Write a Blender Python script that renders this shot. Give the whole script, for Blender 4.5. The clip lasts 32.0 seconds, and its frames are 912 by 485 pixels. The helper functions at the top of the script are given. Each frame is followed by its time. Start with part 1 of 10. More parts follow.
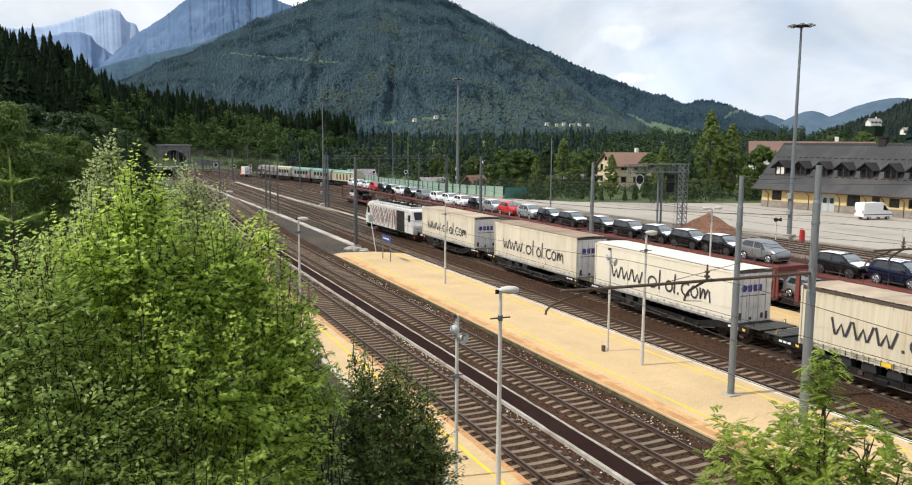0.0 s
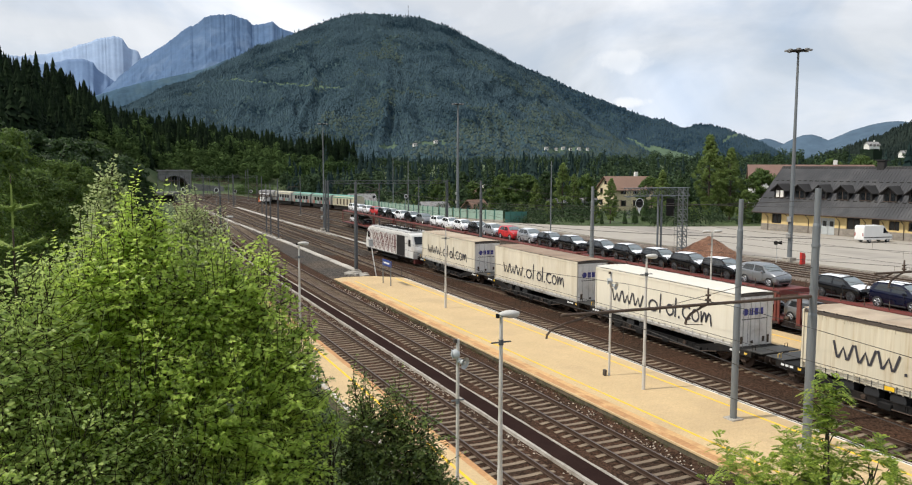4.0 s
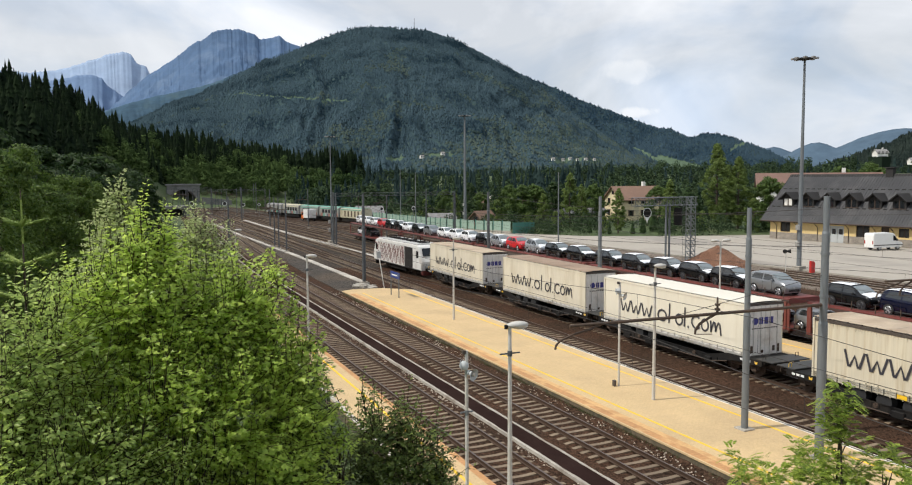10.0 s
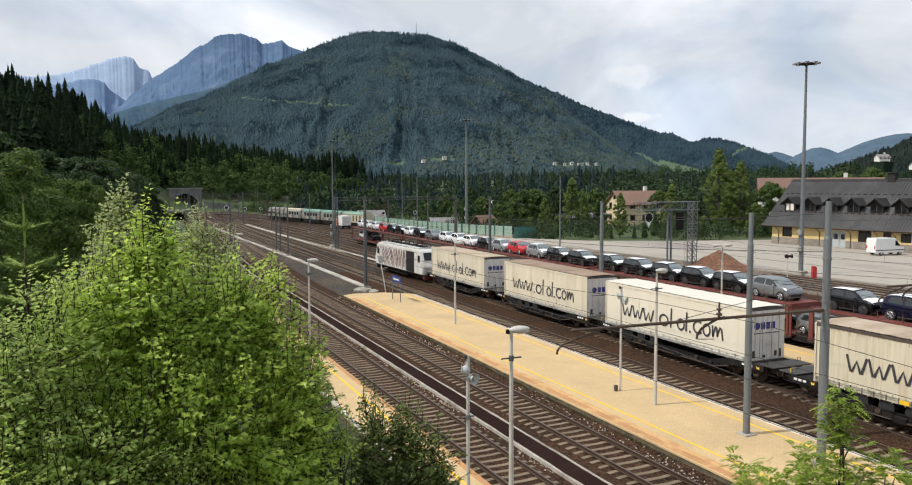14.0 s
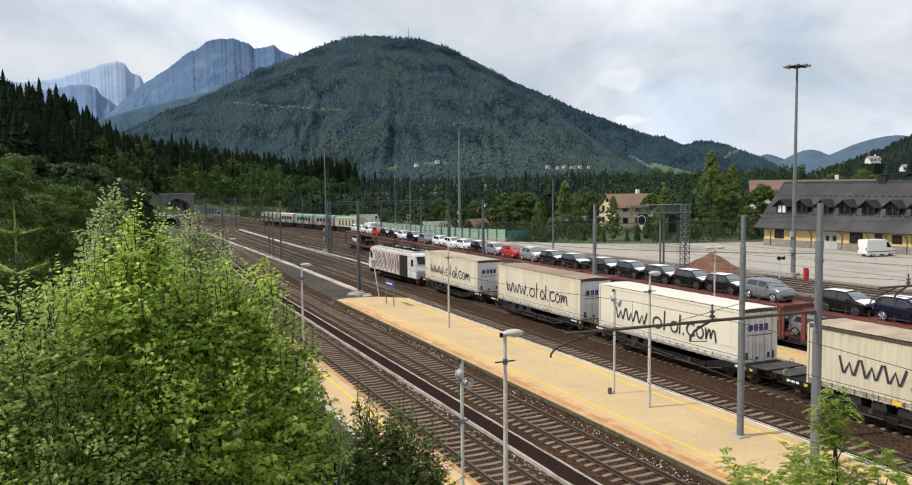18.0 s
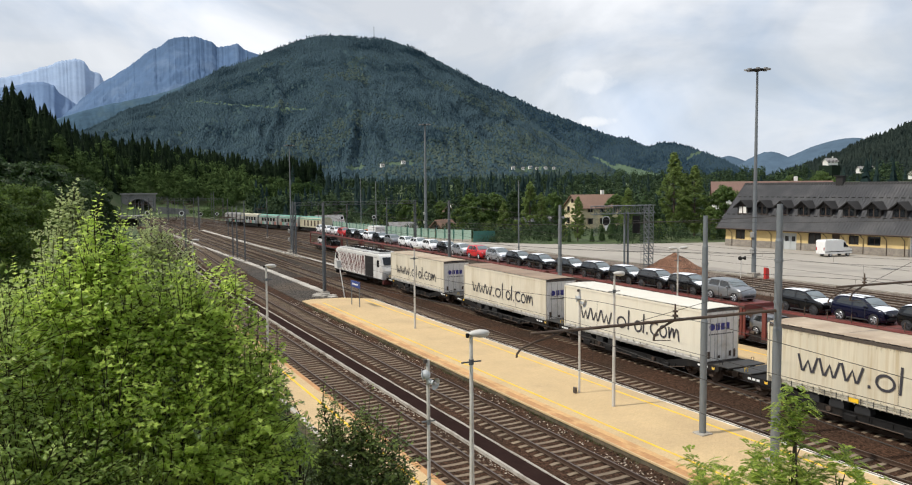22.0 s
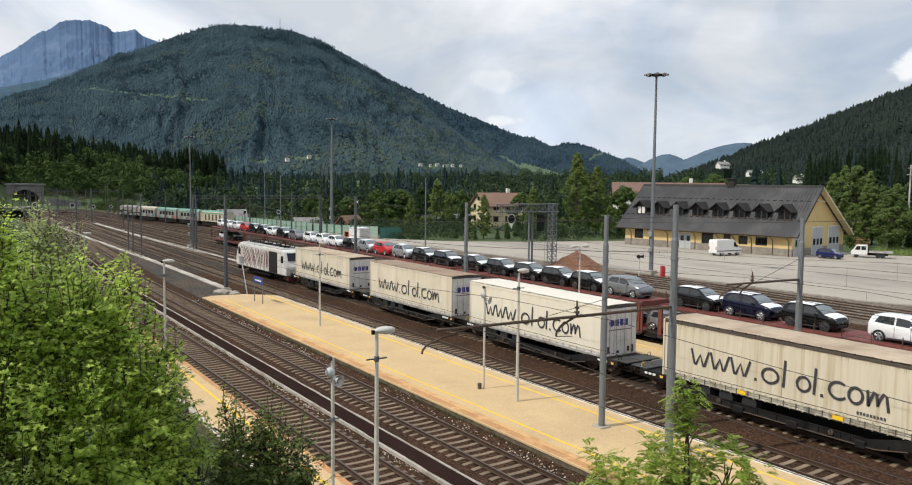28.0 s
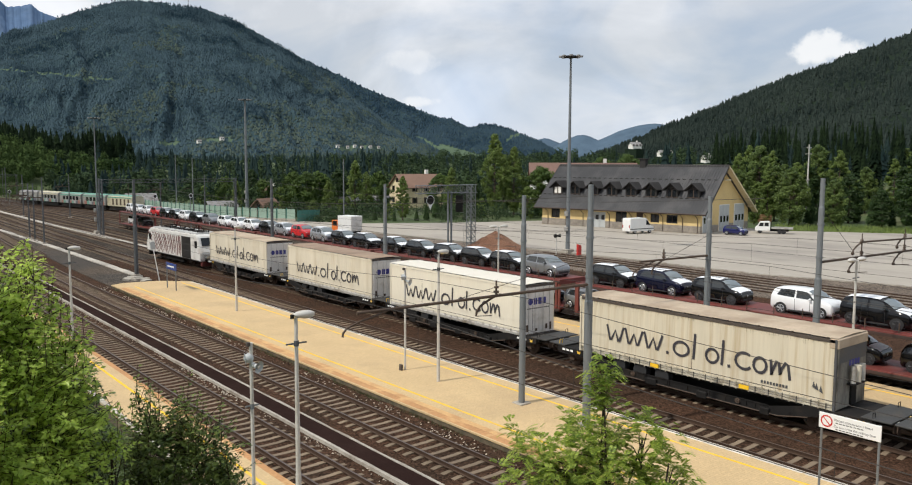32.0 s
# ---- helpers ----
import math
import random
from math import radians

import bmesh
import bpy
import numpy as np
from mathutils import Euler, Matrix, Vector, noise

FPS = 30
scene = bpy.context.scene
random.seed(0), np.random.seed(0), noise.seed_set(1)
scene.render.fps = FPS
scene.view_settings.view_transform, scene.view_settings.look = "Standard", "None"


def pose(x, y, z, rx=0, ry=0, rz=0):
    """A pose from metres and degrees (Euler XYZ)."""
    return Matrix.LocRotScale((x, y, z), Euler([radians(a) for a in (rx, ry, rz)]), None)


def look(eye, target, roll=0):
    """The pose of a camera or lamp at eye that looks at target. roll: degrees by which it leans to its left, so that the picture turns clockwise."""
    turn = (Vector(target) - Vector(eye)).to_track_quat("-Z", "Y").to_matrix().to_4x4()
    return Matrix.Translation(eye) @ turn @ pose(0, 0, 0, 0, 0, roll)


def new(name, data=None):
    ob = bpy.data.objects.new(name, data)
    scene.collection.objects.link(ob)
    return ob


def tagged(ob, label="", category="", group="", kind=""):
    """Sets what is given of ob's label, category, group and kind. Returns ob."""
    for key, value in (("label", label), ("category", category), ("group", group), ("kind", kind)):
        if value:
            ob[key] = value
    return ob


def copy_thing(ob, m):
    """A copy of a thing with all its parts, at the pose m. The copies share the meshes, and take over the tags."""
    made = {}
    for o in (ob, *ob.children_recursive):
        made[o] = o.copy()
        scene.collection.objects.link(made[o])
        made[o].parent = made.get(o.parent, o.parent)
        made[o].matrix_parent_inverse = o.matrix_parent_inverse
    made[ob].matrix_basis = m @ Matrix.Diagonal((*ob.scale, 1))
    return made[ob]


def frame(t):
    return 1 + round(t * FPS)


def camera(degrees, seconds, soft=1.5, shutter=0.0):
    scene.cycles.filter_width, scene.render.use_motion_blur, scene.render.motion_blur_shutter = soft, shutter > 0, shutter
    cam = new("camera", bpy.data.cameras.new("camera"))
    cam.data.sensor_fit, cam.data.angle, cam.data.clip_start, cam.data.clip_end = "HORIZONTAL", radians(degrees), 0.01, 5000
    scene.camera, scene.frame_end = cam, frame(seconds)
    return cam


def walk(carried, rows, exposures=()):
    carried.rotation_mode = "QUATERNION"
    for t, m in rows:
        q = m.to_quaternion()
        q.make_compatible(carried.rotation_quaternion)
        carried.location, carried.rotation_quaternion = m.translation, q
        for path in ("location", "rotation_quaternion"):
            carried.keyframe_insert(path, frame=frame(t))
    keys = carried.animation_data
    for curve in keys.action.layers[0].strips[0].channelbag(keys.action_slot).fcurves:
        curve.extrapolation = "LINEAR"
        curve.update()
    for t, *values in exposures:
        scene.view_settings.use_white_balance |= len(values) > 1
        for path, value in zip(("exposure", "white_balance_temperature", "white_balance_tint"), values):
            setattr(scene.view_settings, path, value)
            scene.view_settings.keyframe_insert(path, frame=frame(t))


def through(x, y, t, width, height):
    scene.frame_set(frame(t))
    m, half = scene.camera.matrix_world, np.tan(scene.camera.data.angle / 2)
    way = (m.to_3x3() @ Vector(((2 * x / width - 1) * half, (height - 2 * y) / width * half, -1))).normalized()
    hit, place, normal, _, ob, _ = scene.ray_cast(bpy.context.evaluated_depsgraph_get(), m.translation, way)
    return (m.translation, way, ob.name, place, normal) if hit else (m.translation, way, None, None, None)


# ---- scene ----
# The eye stands still on the footbridge; world y runs along the tracks, x across them, z = 0 at the top of the rails.
EYE = (0.0, 0.0, 10.8)
cam = camera(59.8, 32.0, 1.12)
# seconds, yaw, pitch, roll
PATH = [
    (0, -24.15, -7.23, -0.38), (0.5, -24.21, -7.01, -0.43), (1, -24.24, -6.77, -0.35), (1.5, -24.24, -6.49, -0.28),
    (2, -24.38, -6.38, -0.11), (2.5, -24.43, -6.38, -0.12), (3, -24.35, -5.97, -0.22), (3.5, -24.16, -5.67, -0.28),
    (5.5, -24.23, -5.12, 0.16), (6, -24.21, -5.1, 0.22), (6.5, -24.14, -4.97, 0.15), (7, -24.06, -4.86, 0.09),
    (7.5, -24.03, -4.81, 0.09), (8, -23.95, -4.79, 0.18), (8.5, -23.85, -4.78, 0.37), (9, -23.84, -4.82, 0.41),
    (9.5, -23.78, -4.78, 0.4), (10, -23.64, -4.66, 0.36), (10.5, -23.52, -4.58, 0.36), (11, -23.36, -4.52, 0.26),
    (11.5, -23.33, -4.44, 0.29), (12, -23.33, -4.5, 0.3), (12.5, -23.36, -4.56, 0.31), (13, -23.4, -4.5, 0.3),
    (13.5, -23.43, -4.43, 0.3), (14, -23.52, -4.34, 0.28), (14.5, -23.58, -4.31, 0.3), (16.5, -23.7, -4.15, 0.39),
    (17, -23.79, -4.1, 0.45), (17.5, -23.86, -4.1, 0.48), (18, -24.03, -4.07, 0.56), (18.5, -24.3, -4.11, 0.61),
    (19, -24.61, -4.12, 0.7), (19.5, -24.95, -4.11, 0.66), (20, -25.32, -4.13, 0.67), (20.5, -25.66, -4.19, 0.67),
    (21, -25.9, -4.2, 0.64), (21.5, -26.13, -4.19, 0.54), (22, -26.48, -4.05, 0.44), (22.5, -26.82, -3.84, 0.24),
    (23, -27.28, -3.66, 0.04), (23.5, -27.85, -3.49, -0.06), (24, -28.45, -3.47, -0.05), (24.5, -29.01, -3.57, -0.03),
    (25, -30.21, -3.91, 0.13), (25.5, -31.16, -4.26, 0.27), (27.5, -32.99, -4.12, -0.63), (28, -33.16, -4.28, -0.58),
    (28.5, -33.36, -4.64, -0.51), (29, -33.69, -4.83, -0.55), (29.5, -34.04, -4.83, -0.6), (30, -34.49, -4.89, -0.54),
    (30.5, -35.06, -5.04, -0.47), (31, -36.36, -5.22, -0.32), (31.5, -37.65, -5.44, -0.24), (32, -39.03, -5.58, -0.22),
]
EXPOSURES = [(0, 0.05), (3, -0.06), (6, -0.14), (24, -0.16), (28, -0.2), (32, -0.23)]
walk(cam, [(t, pose(*EYE, 90 + p, r, y)) for t, y, p, r in PATH], EXPOSURES)

# ---- sky and sun ----
SUN_FROM = Vector((-0.76, 0.13, 0.92)).normalized()      # towards the sun
world = bpy.data.worlds.new("sky")
scene.world = world
world.use_nodes = True
wn, wl = world.node_tree.nodes, world.node_tree.links
wn.clear()
sky = wn.new("ShaderNodeTexSky")
sky.sky_type, sky.sun_disc = "NISHITA", False
sky.sun_elevation = math.asin(SUN_FROM.z)
sky.sun_rotation = math.atan2(SUN_FROM.x, SUN_FROM.y)
sky.air_density, sky.dust_density, sky.ozone_density = 1.0, 2.0, 1.0
geo = wn.new("ShaderNodeTexCoord")
squash = wn.new("ShaderNodeMapping")
squash.inputs["Scale"].default_value = (1.0, 1.0, 1.7)
squash.inputs["Location"].default_value = (0.35, 0.1, 0.0)
puffs = wn.new("ShaderNodeTexNoise")
puffs.inputs["Scale"].default_value, puffs.inputs["Detail"].default_value, puffs.inputs["Roughness"].default_value = 2.2, 7.0, 0.52
puffs.inputs["Distortion"].default_value = 0.5
cover = wn.new("ShaderNodeValToRGB")
cover.color_ramp.elements[0].position, cover.color_ramp.elements[1].position = 0.42, 0.6
cover.color_ramp.elements[0].color = (0.62, 0.62, 0.62, 1)
shades = wn.new("ShaderNodeTexNoise")
shades.inputs["Scale"].default_value, shades.inputs["Detail"].default_value, shades.inputs["Distortion"].default_value = 4.2, 6.0, 0.7
tone = wn.new("ShaderNodeValToRGB")
tone.color_ramp.elements[0].position, tone.color_ramp.elements[1].position = 0.38, 0.58
tone.color_ramp.elements[0].color, tone.color_ramp.elements[1].color = (10.6, 12.2, 14.6, 1), (15.5, 15.9, 16.6, 1)
mixer = wn.new("ShaderNodeMix")
mixer.data_type = "RGBA"
back = wn.new("ShaderNodeBackground")
back.inputs["Strength"].default_value = 0.072
out = wn.new("ShaderNodeOutputWorld")
wl.new(geo.outputs["Generated"], squash.inputs["Vector"])
wl.new(squash.outputs["Vector"], puffs.inputs["Vector"])
wl.new(squash.outputs["Vector"], shades.inputs["Vector"])
wl.new(puffs.outputs["Fac"], cover.inputs["Fac"])
wl.new(shades.outputs["Fac"], tone.inputs["Fac"])
wl.new(cover.outputs["Color"], mixer.inputs["Factor"])
wl.new(sky.outputs["Color"], mixer.inputs["A"])
wl.new(tone.outputs["Color"], mixer.inputs["B"])
# a few small cumulus clouds low over the valley: bearing, elevation, half width and half height in degrees, strength
billow = wn.new("ShaderNodeTexNoise")
billow.inputs["Scale"].default_value, billow.inputs["Detail"].default_value, billow.inputs["Roughness"].default_value = 26.0, 6.0, 0.6
wl.new(geo.outputs["Generated"], billow.inputs["Vector"])
colour = mixer.outputs["Result"]
for cb, ce, cw, ch, strength in ((63.4, 7.6, 2.6, 1.15, 0.75), (35.7, 7.3, 2.4, 0.9, 0.3), (36.5, 4.5, 1.7, 0.5, 0.5)):
    b_, e_ = radians(cb), radians(ce)
    axes = (((math.cos(b_), -math.sin(b_), 0.0), radians(cw)), ((-math.sin(b_) * math.sin(e_), -math.cos(b_) * math.sin(e_), math.cos(e_)), radians(ch)))
    off = wn.new("ShaderNodeVectorMath")
    off.operation = "SUBTRACT"
    off.inputs[1].default_value = (math.sin(b_) * math.cos(e_), math.cos(b_) * math.cos(e_), math.sin(e_))
    wl.new(geo.outputs["Generated"], off.inputs[0])
    squares = []
    for axis, half in axes:
        along = wn.new("ShaderNodeVectorMath")
        along.operation = "DOT_PRODUCT"
        along.inputs[1].default_value = tuple(c / half for c in axis)
        wl.new(off.outputs["Vector"], along.inputs[0])
        square = wn.new("ShaderNodeMath")
        square.operation = "MULTIPLY"
        wl.new(along.outputs["Value"], square.inputs[0])
        wl.new(along.outputs["Value"], square.inputs[1])
        squares.append(square)
    apart = wn.new("ShaderNodeMath")
    apart.operation = "ADD"
    wl.new(squares[0].outputs[0], apart.inputs[0])
    wl.new(squares[1].outputs[0], apart.inputs[1])
    ragged = wn.new("ShaderNodeMath")
    ragged.operation = "MULTIPLY_ADD"
    ragged.inputs[1].default_value = -3.2
    wl.new(billow.outputs["Fac"], ragged.inputs[0])
    wl.new(apart.outputs[0], ragged.inputs[2])
    edge = wn.new("ShaderNodeMapRange")
    edge.interpolation_type = "SMOOTHSTEP"
    edge.inputs["From Min"].default_value, edge.inputs["From Max"].default_value = -0.6, -1.35
    edge.inputs["To Min"].default_value, edge.inputs["To Max"].default_value = 0.0, strength
    wl.new(ragged.outputs[0], edge.inputs["Value"])
    cloud = wn.new("ShaderNodeMix")
    cloud.data_type = "RGBA"
    cloud.inputs["B"].default_value = (17.0, 17.0, 16.9, 1)
    wl.new(edge.outputs["Result"], cloud.inputs["Factor"])
    wl.new(colour, cloud.inputs["A"])
    colour = cloud.outputs["Result"]
wl.new(colour, back.inputs["Color"])
wl.new(back.outputs["Background"], out.inputs["Surface"])

sun = new("sun", bpy.data.lights.new("sun", "SUN"))
sun.data.energy, sun.data.angle, sun.data.color = 3.8, radians(1.0), (1.0, 0.95, 0.86)
sun.matrix_world = look((0, 0, 200), Vector((0, 0, 200)) - SUN_FROM)

# ---- materials ----
def shader(name):
    m = bpy.data.materials.new(name)
    m.use_nodes = True
    nt = m.node_tree
    return m, nt, nt.nodes["Principled BSDF"]


def node(nt, kind, **settings):
    n = nt.nodes.new(kind)
    for key, value in settings.items():
        n.inputs[key.replace("_", " ")].default_value = value
    return n


def surface(name, colour, rough=0.7, metal=0.0, scale=3.0, vary=0.25, fine=40.0, bump=0.2, depth=0.01, piece=0.0, island=0.0,
            dirt=None, dirt_scale=0.6, dirt_at=(0.5, 0.7), stretch=(1, 1, 1), spec=0.5):
    """Colour broken up at two scales, with fine relief; piece / island vary it from piece to piece; dirt adds stains."""
    m, nt, bsdf = shader(name)
    lk = nt.links
    co = nt.nodes.new("ShaderNodeTexCoord")
    mp = node(nt, "ShaderNodeMapping", Scale=stretch)
    lk.new(co.outputs["Object"], mp.inputs["Vector"])
    big = node(nt, "ShaderNodeTexNoise", Scale=scale, Detail=5.0, Roughness=0.6)
    small = node(nt, "ShaderNodeTexNoise", Scale=fine, Detail=4.0, Roughness=0.65)
    lk.new(mp.outputs["Vector"], big.inputs["Vector"])
    lk.new(mp.outputs["Vector"], small.inputs["Vector"])
    total = node(nt, "ShaderNodeMath")
    total.operation = "ADD"
    lk.new(big.outputs["Fac"], total.inputs[0])
    lk.new(small.outputs["Fac"], total.inputs[1])
    level = node(nt, "ShaderNodeMapRange", From_Min=0.65, From_Max=1.35, To_Min=1 - vary, To_Max=1 + vary)
    lk.new(total.outputs[0], level.inputs["Value"])
    value = level.outputs["Result"]
    if piece or island:
        if piece:
            src, amount = nt.nodes.new("ShaderNodeObjectInfo").outputs["Random"], piece
        else:
            src, amount = nt.nodes.new("ShaderNodeNewGeometry").outputs["Random Per Island"], island
        shift = node(nt, "ShaderNodeMapRange", To_Min=1 - amount, To_Max=1 + amount)
        lk.new(src, shift.inputs["Value"])
        both = node(nt, "ShaderNodeMath")
        both.operation = "MULTIPLY"
        lk.new(value, both.inputs[0])
        lk.new(shift.outputs["Result"], both.inputs[1])
        value = both.outputs[0]
    base = node(nt, "ShaderNodeVectorMath")
    base.operation = "SCALE"
    base.inputs[0].default_value = colour
    lk.new(value, base.inputs["Scale"])
    colour_out = base.outputs["Vector"]
    if dirt:
        stain = node(nt, "ShaderNodeTexNoise", Scale=dirt_scale, Detail=6.0, Roughness=0.62)
        lk.new(mp.outputs["Vector"], stain.inputs["Vector"])
        edge = node(nt, "ShaderNodeMapRange", From_Min=dirt_at[0], From_Max=dirt_at[1])
        lk.new(stain.outputs["Fac"], edge.inputs["Value"])
        mix = nt.nodes.new("ShaderNodeMix")
        mix.data_type = "RGBA"
        lk.new(edge.outputs["Result"], mix.inputs["Factor"])
        lk.new(colour_out, mix.inputs["A"])
        mix.inputs["B"].default_value = (*dirt, 1)
        colour_out = mix.outputs["Result"]
    lk.new(colour_out, bsdf.inputs["Base Color"])
    bsdf.inputs["Roughness"].default_value = rough
    bsdf.inputs["Metallic"].default_value = metal
    bsdf.inputs["Specular IOR Level"].default_value = spec
    if bump:
        bp = node(nt, "ShaderNodeBump", Strength=bump, Distance=depth)
        lk.new(small.outputs["Fac"], bp.inputs["Height"])
        lk.new(bp.outputs["Normal"], bsdf.inputs["Normal"])
    return m


def stony(name, colour, second, size=0.07, big=0.25, rough=0.92):
    """Loose stones: every stone its own shade, patches of dust and grease at metre scale."""
    m, nt, bsdf = shader(name)
    lk = nt.links
    co = nt.nodes.new("ShaderNodeTexCoord")
    cell = node(nt, "ShaderNodeTexVoronoi", Scale=1 / size, Randomness=1.0)
    patch = node(nt, "ShaderNodeTexNoise", Scale=big, Detail=5.0, Roughness=0.6)
    lk.new(co.outputs["Object"], cell.inputs["Vector"])
    lk.new(co.outputs["Object"], patch.inputs["Vector"])
    grey = nt.nodes.new("ShaderNodeRGBToBW")
    lk.new(cell.outputs["Color"], grey.inputs["Color"])
    shade = node(nt, "ShaderNodeMapRange", From_Min=0.15, From_Max=0.85, To_Min=0.35, To_Max=1.75)
    lk.new(grey.outputs["Val"], shade.inputs["Value"])
    mix = nt.nodes.new("ShaderNodeMix")
    mix.data_type = "RGBA"
    mix.inputs["A"].default_value, mix.inputs["B"].default_value = (*colour, 1), (*second, 1)
    edge = node(nt, "ShaderNodeMapRange", From_Min=0.42, From_Max=0.68)
    lk.new(patch.outputs["Fac"], edge.inputs["Value"])
    lk.new(edge.outputs["Result"], mix.inputs["Factor"])
    base = node(nt, "ShaderNodeVectorMath")
    base.operation = "SCALE"
    lk.new(mix.outputs["Result"], base.inputs[0])
    lk.new(shade.outputs["Result"], base.inputs["Scale"])
    lk.new(base.outputs["Vector"], bsdf.inputs["Base Color"])
    bsdf.inputs["Roughness"].default_value = rough
    bsdf.inputs["Specular IOR Level"].default_value = 0.06
    bp = node(nt, "ShaderNodeBump", Strength=0.9, Distance=size * 0.6)
    bp.invert = True
    lk.new(cell.outputs["Distance"], bp.inputs["Height"])
    lk.new(bp.outputs["Normal"], bsdf.inputs["Normal"])
    return m


def leafy(name, colour, second, through=0.35, rough=0.55, scale=0.6, each_by=1.0):
    """Leaves: two greens by clump and by leaf, part of the light shining through."""
    m, nt, bsdf = shader(name)
    lk = nt.links
    co = nt.nodes.new("ShaderNodeTexCoord")
    clump = node(nt, "ShaderNodeTexNoise", Scale=scale, Detail=3.0)
    lk.new(co.outputs["Object"], clump.inputs["Vector"])
    each = nt.nodes.new("ShaderNodeNewGeometry").outputs["Random Per Island"]
    add = node(nt, "ShaderNodeMath")
    add.operation = "ADD"
    lk.new(clump.outputs["Fac"], add.inputs[0])
    part_of = node(nt, "ShaderNodeMath")
    part_of.operation = "MULTIPLY"
    part_of.inputs[1].default_value = each_by
    lk.new(each, part_of.inputs[0])
    lk.new(part_of.outputs[0], add.inputs[1])
    rng = node(nt, "ShaderNodeMapRange", From_Min=0.45 if each_by > 0.9 else 0.36, From_Max=0.45 + each_by)
    lk.new(add.outputs[0], rng.inputs["Value"])
    mix = nt.nodes.new("ShaderNodeMix")
    mix.data_type = "RGBA"
    mix.inputs["A"].default_value, mix.inputs["B"].default_value = (*colour, 1), (*second, 1)
    lk.new(rng.outputs["Result"], mix.inputs["Factor"])
    lk.new(mix.outputs["Result"], bsdf.inputs["Base Color"])
    bsdf.inputs["Roughness"].default_value = rough
    bsdf.inputs["Specular IOR Level"].default_value = 0.35 if through else 0.03
    if through:
        glow = nt.nodes.new("ShaderNodeBsdfTranslucent")
        lk.new(mix.outputs["Result"], glow.inputs["Color"])
        blend = nt.nodes.new("ShaderNodeMixShader")
        blend.inputs["Fac"].default_value = through
        lk.new(bsdf.outputs["BSDF"], blend.inputs[1])
        lk.new(glow.outputs["BSDF"], blend.inputs[2])
        lk.new(blend.outputs["Shader"], nt.nodes["Material Output"].inputs["Surface"])
    return m


def plain(name, colour, rough=0.5, metal=0.0, coat=0.0, spec=0.5):
    m, nt, bsdf = shader(name)
    bsdf.inputs["Base Color"].default_value = (*colour, 1)
    bsdf.inputs["Roughness"].default_value = rough
    bsdf.inputs["Metallic"].default_value = metal
    bsdf.inputs["Coat Weight"].default_value = coat
    bsdf.inputs["Coat Roughness"].default_value = 0.05
    bsdf.inputs["Specular IOR Level"].default_value = spec
    return m


def pavers(name, colour, stain, size=(0.22, 0.11)):
    """Small paving blocks: faint joints, each block its own shade, broad stains."""
    m = surface(name, colour, 0.85, scale=0.25, vary=0.14, fine=8.0, bump=0.0, dirt=stain, dirt_scale=0.22, dirt_at=(0.5, 0.8))
    nt = m.node_tree
    bsdf = nt.nodes["Principled BSDF"]
    source = bsdf.inputs["Base Color"].links[0].from_socket
    co = nt.nodes.new("ShaderNodeTexCoord")
    brick = node(nt, "ShaderNodeTexBrick", Scale=1.0, Mortar_Size=0.008, Mortar_Smooth=0.3, Bias=0.0, Brick_Width=size[0], Row_Height=size[1])
    brick.inputs["Color1"].default_value, brick.inputs["Color2"].default_value, brick.inputs["Mortar"].default_value = (0.95, 0.95, 0.95, 1), (1.03, 1.03, 1.02, 1), (0.86, 0.83, 0.78, 1)
    nt.links.new(co.outputs["Object"], brick.inputs["Vector"])
    both = nt.nodes.new("ShaderNodeMix")
    both.data_type, both.blend_type = "RGBA", "MULTIPLY"
    both.inputs["Factor"].default_value = 1.0
    nt.links.new(source, both.inputs["A"])
    nt.links.new(brick.outputs["Color"], both.inputs["B"])
    nt.links.new(both.outputs["Result"], bsdf.inputs["Base Color"])
    bp = node(nt, "ShaderNodeBump", Strength=0.4, Distance=0.004)
    bp.invert = True
    nt.links.new(brick.outputs["Fac"], bp.inputs["Height"])
    nt.links.new(bp.outputs["Normal"], bsdf.inputs["Normal"])
    return m


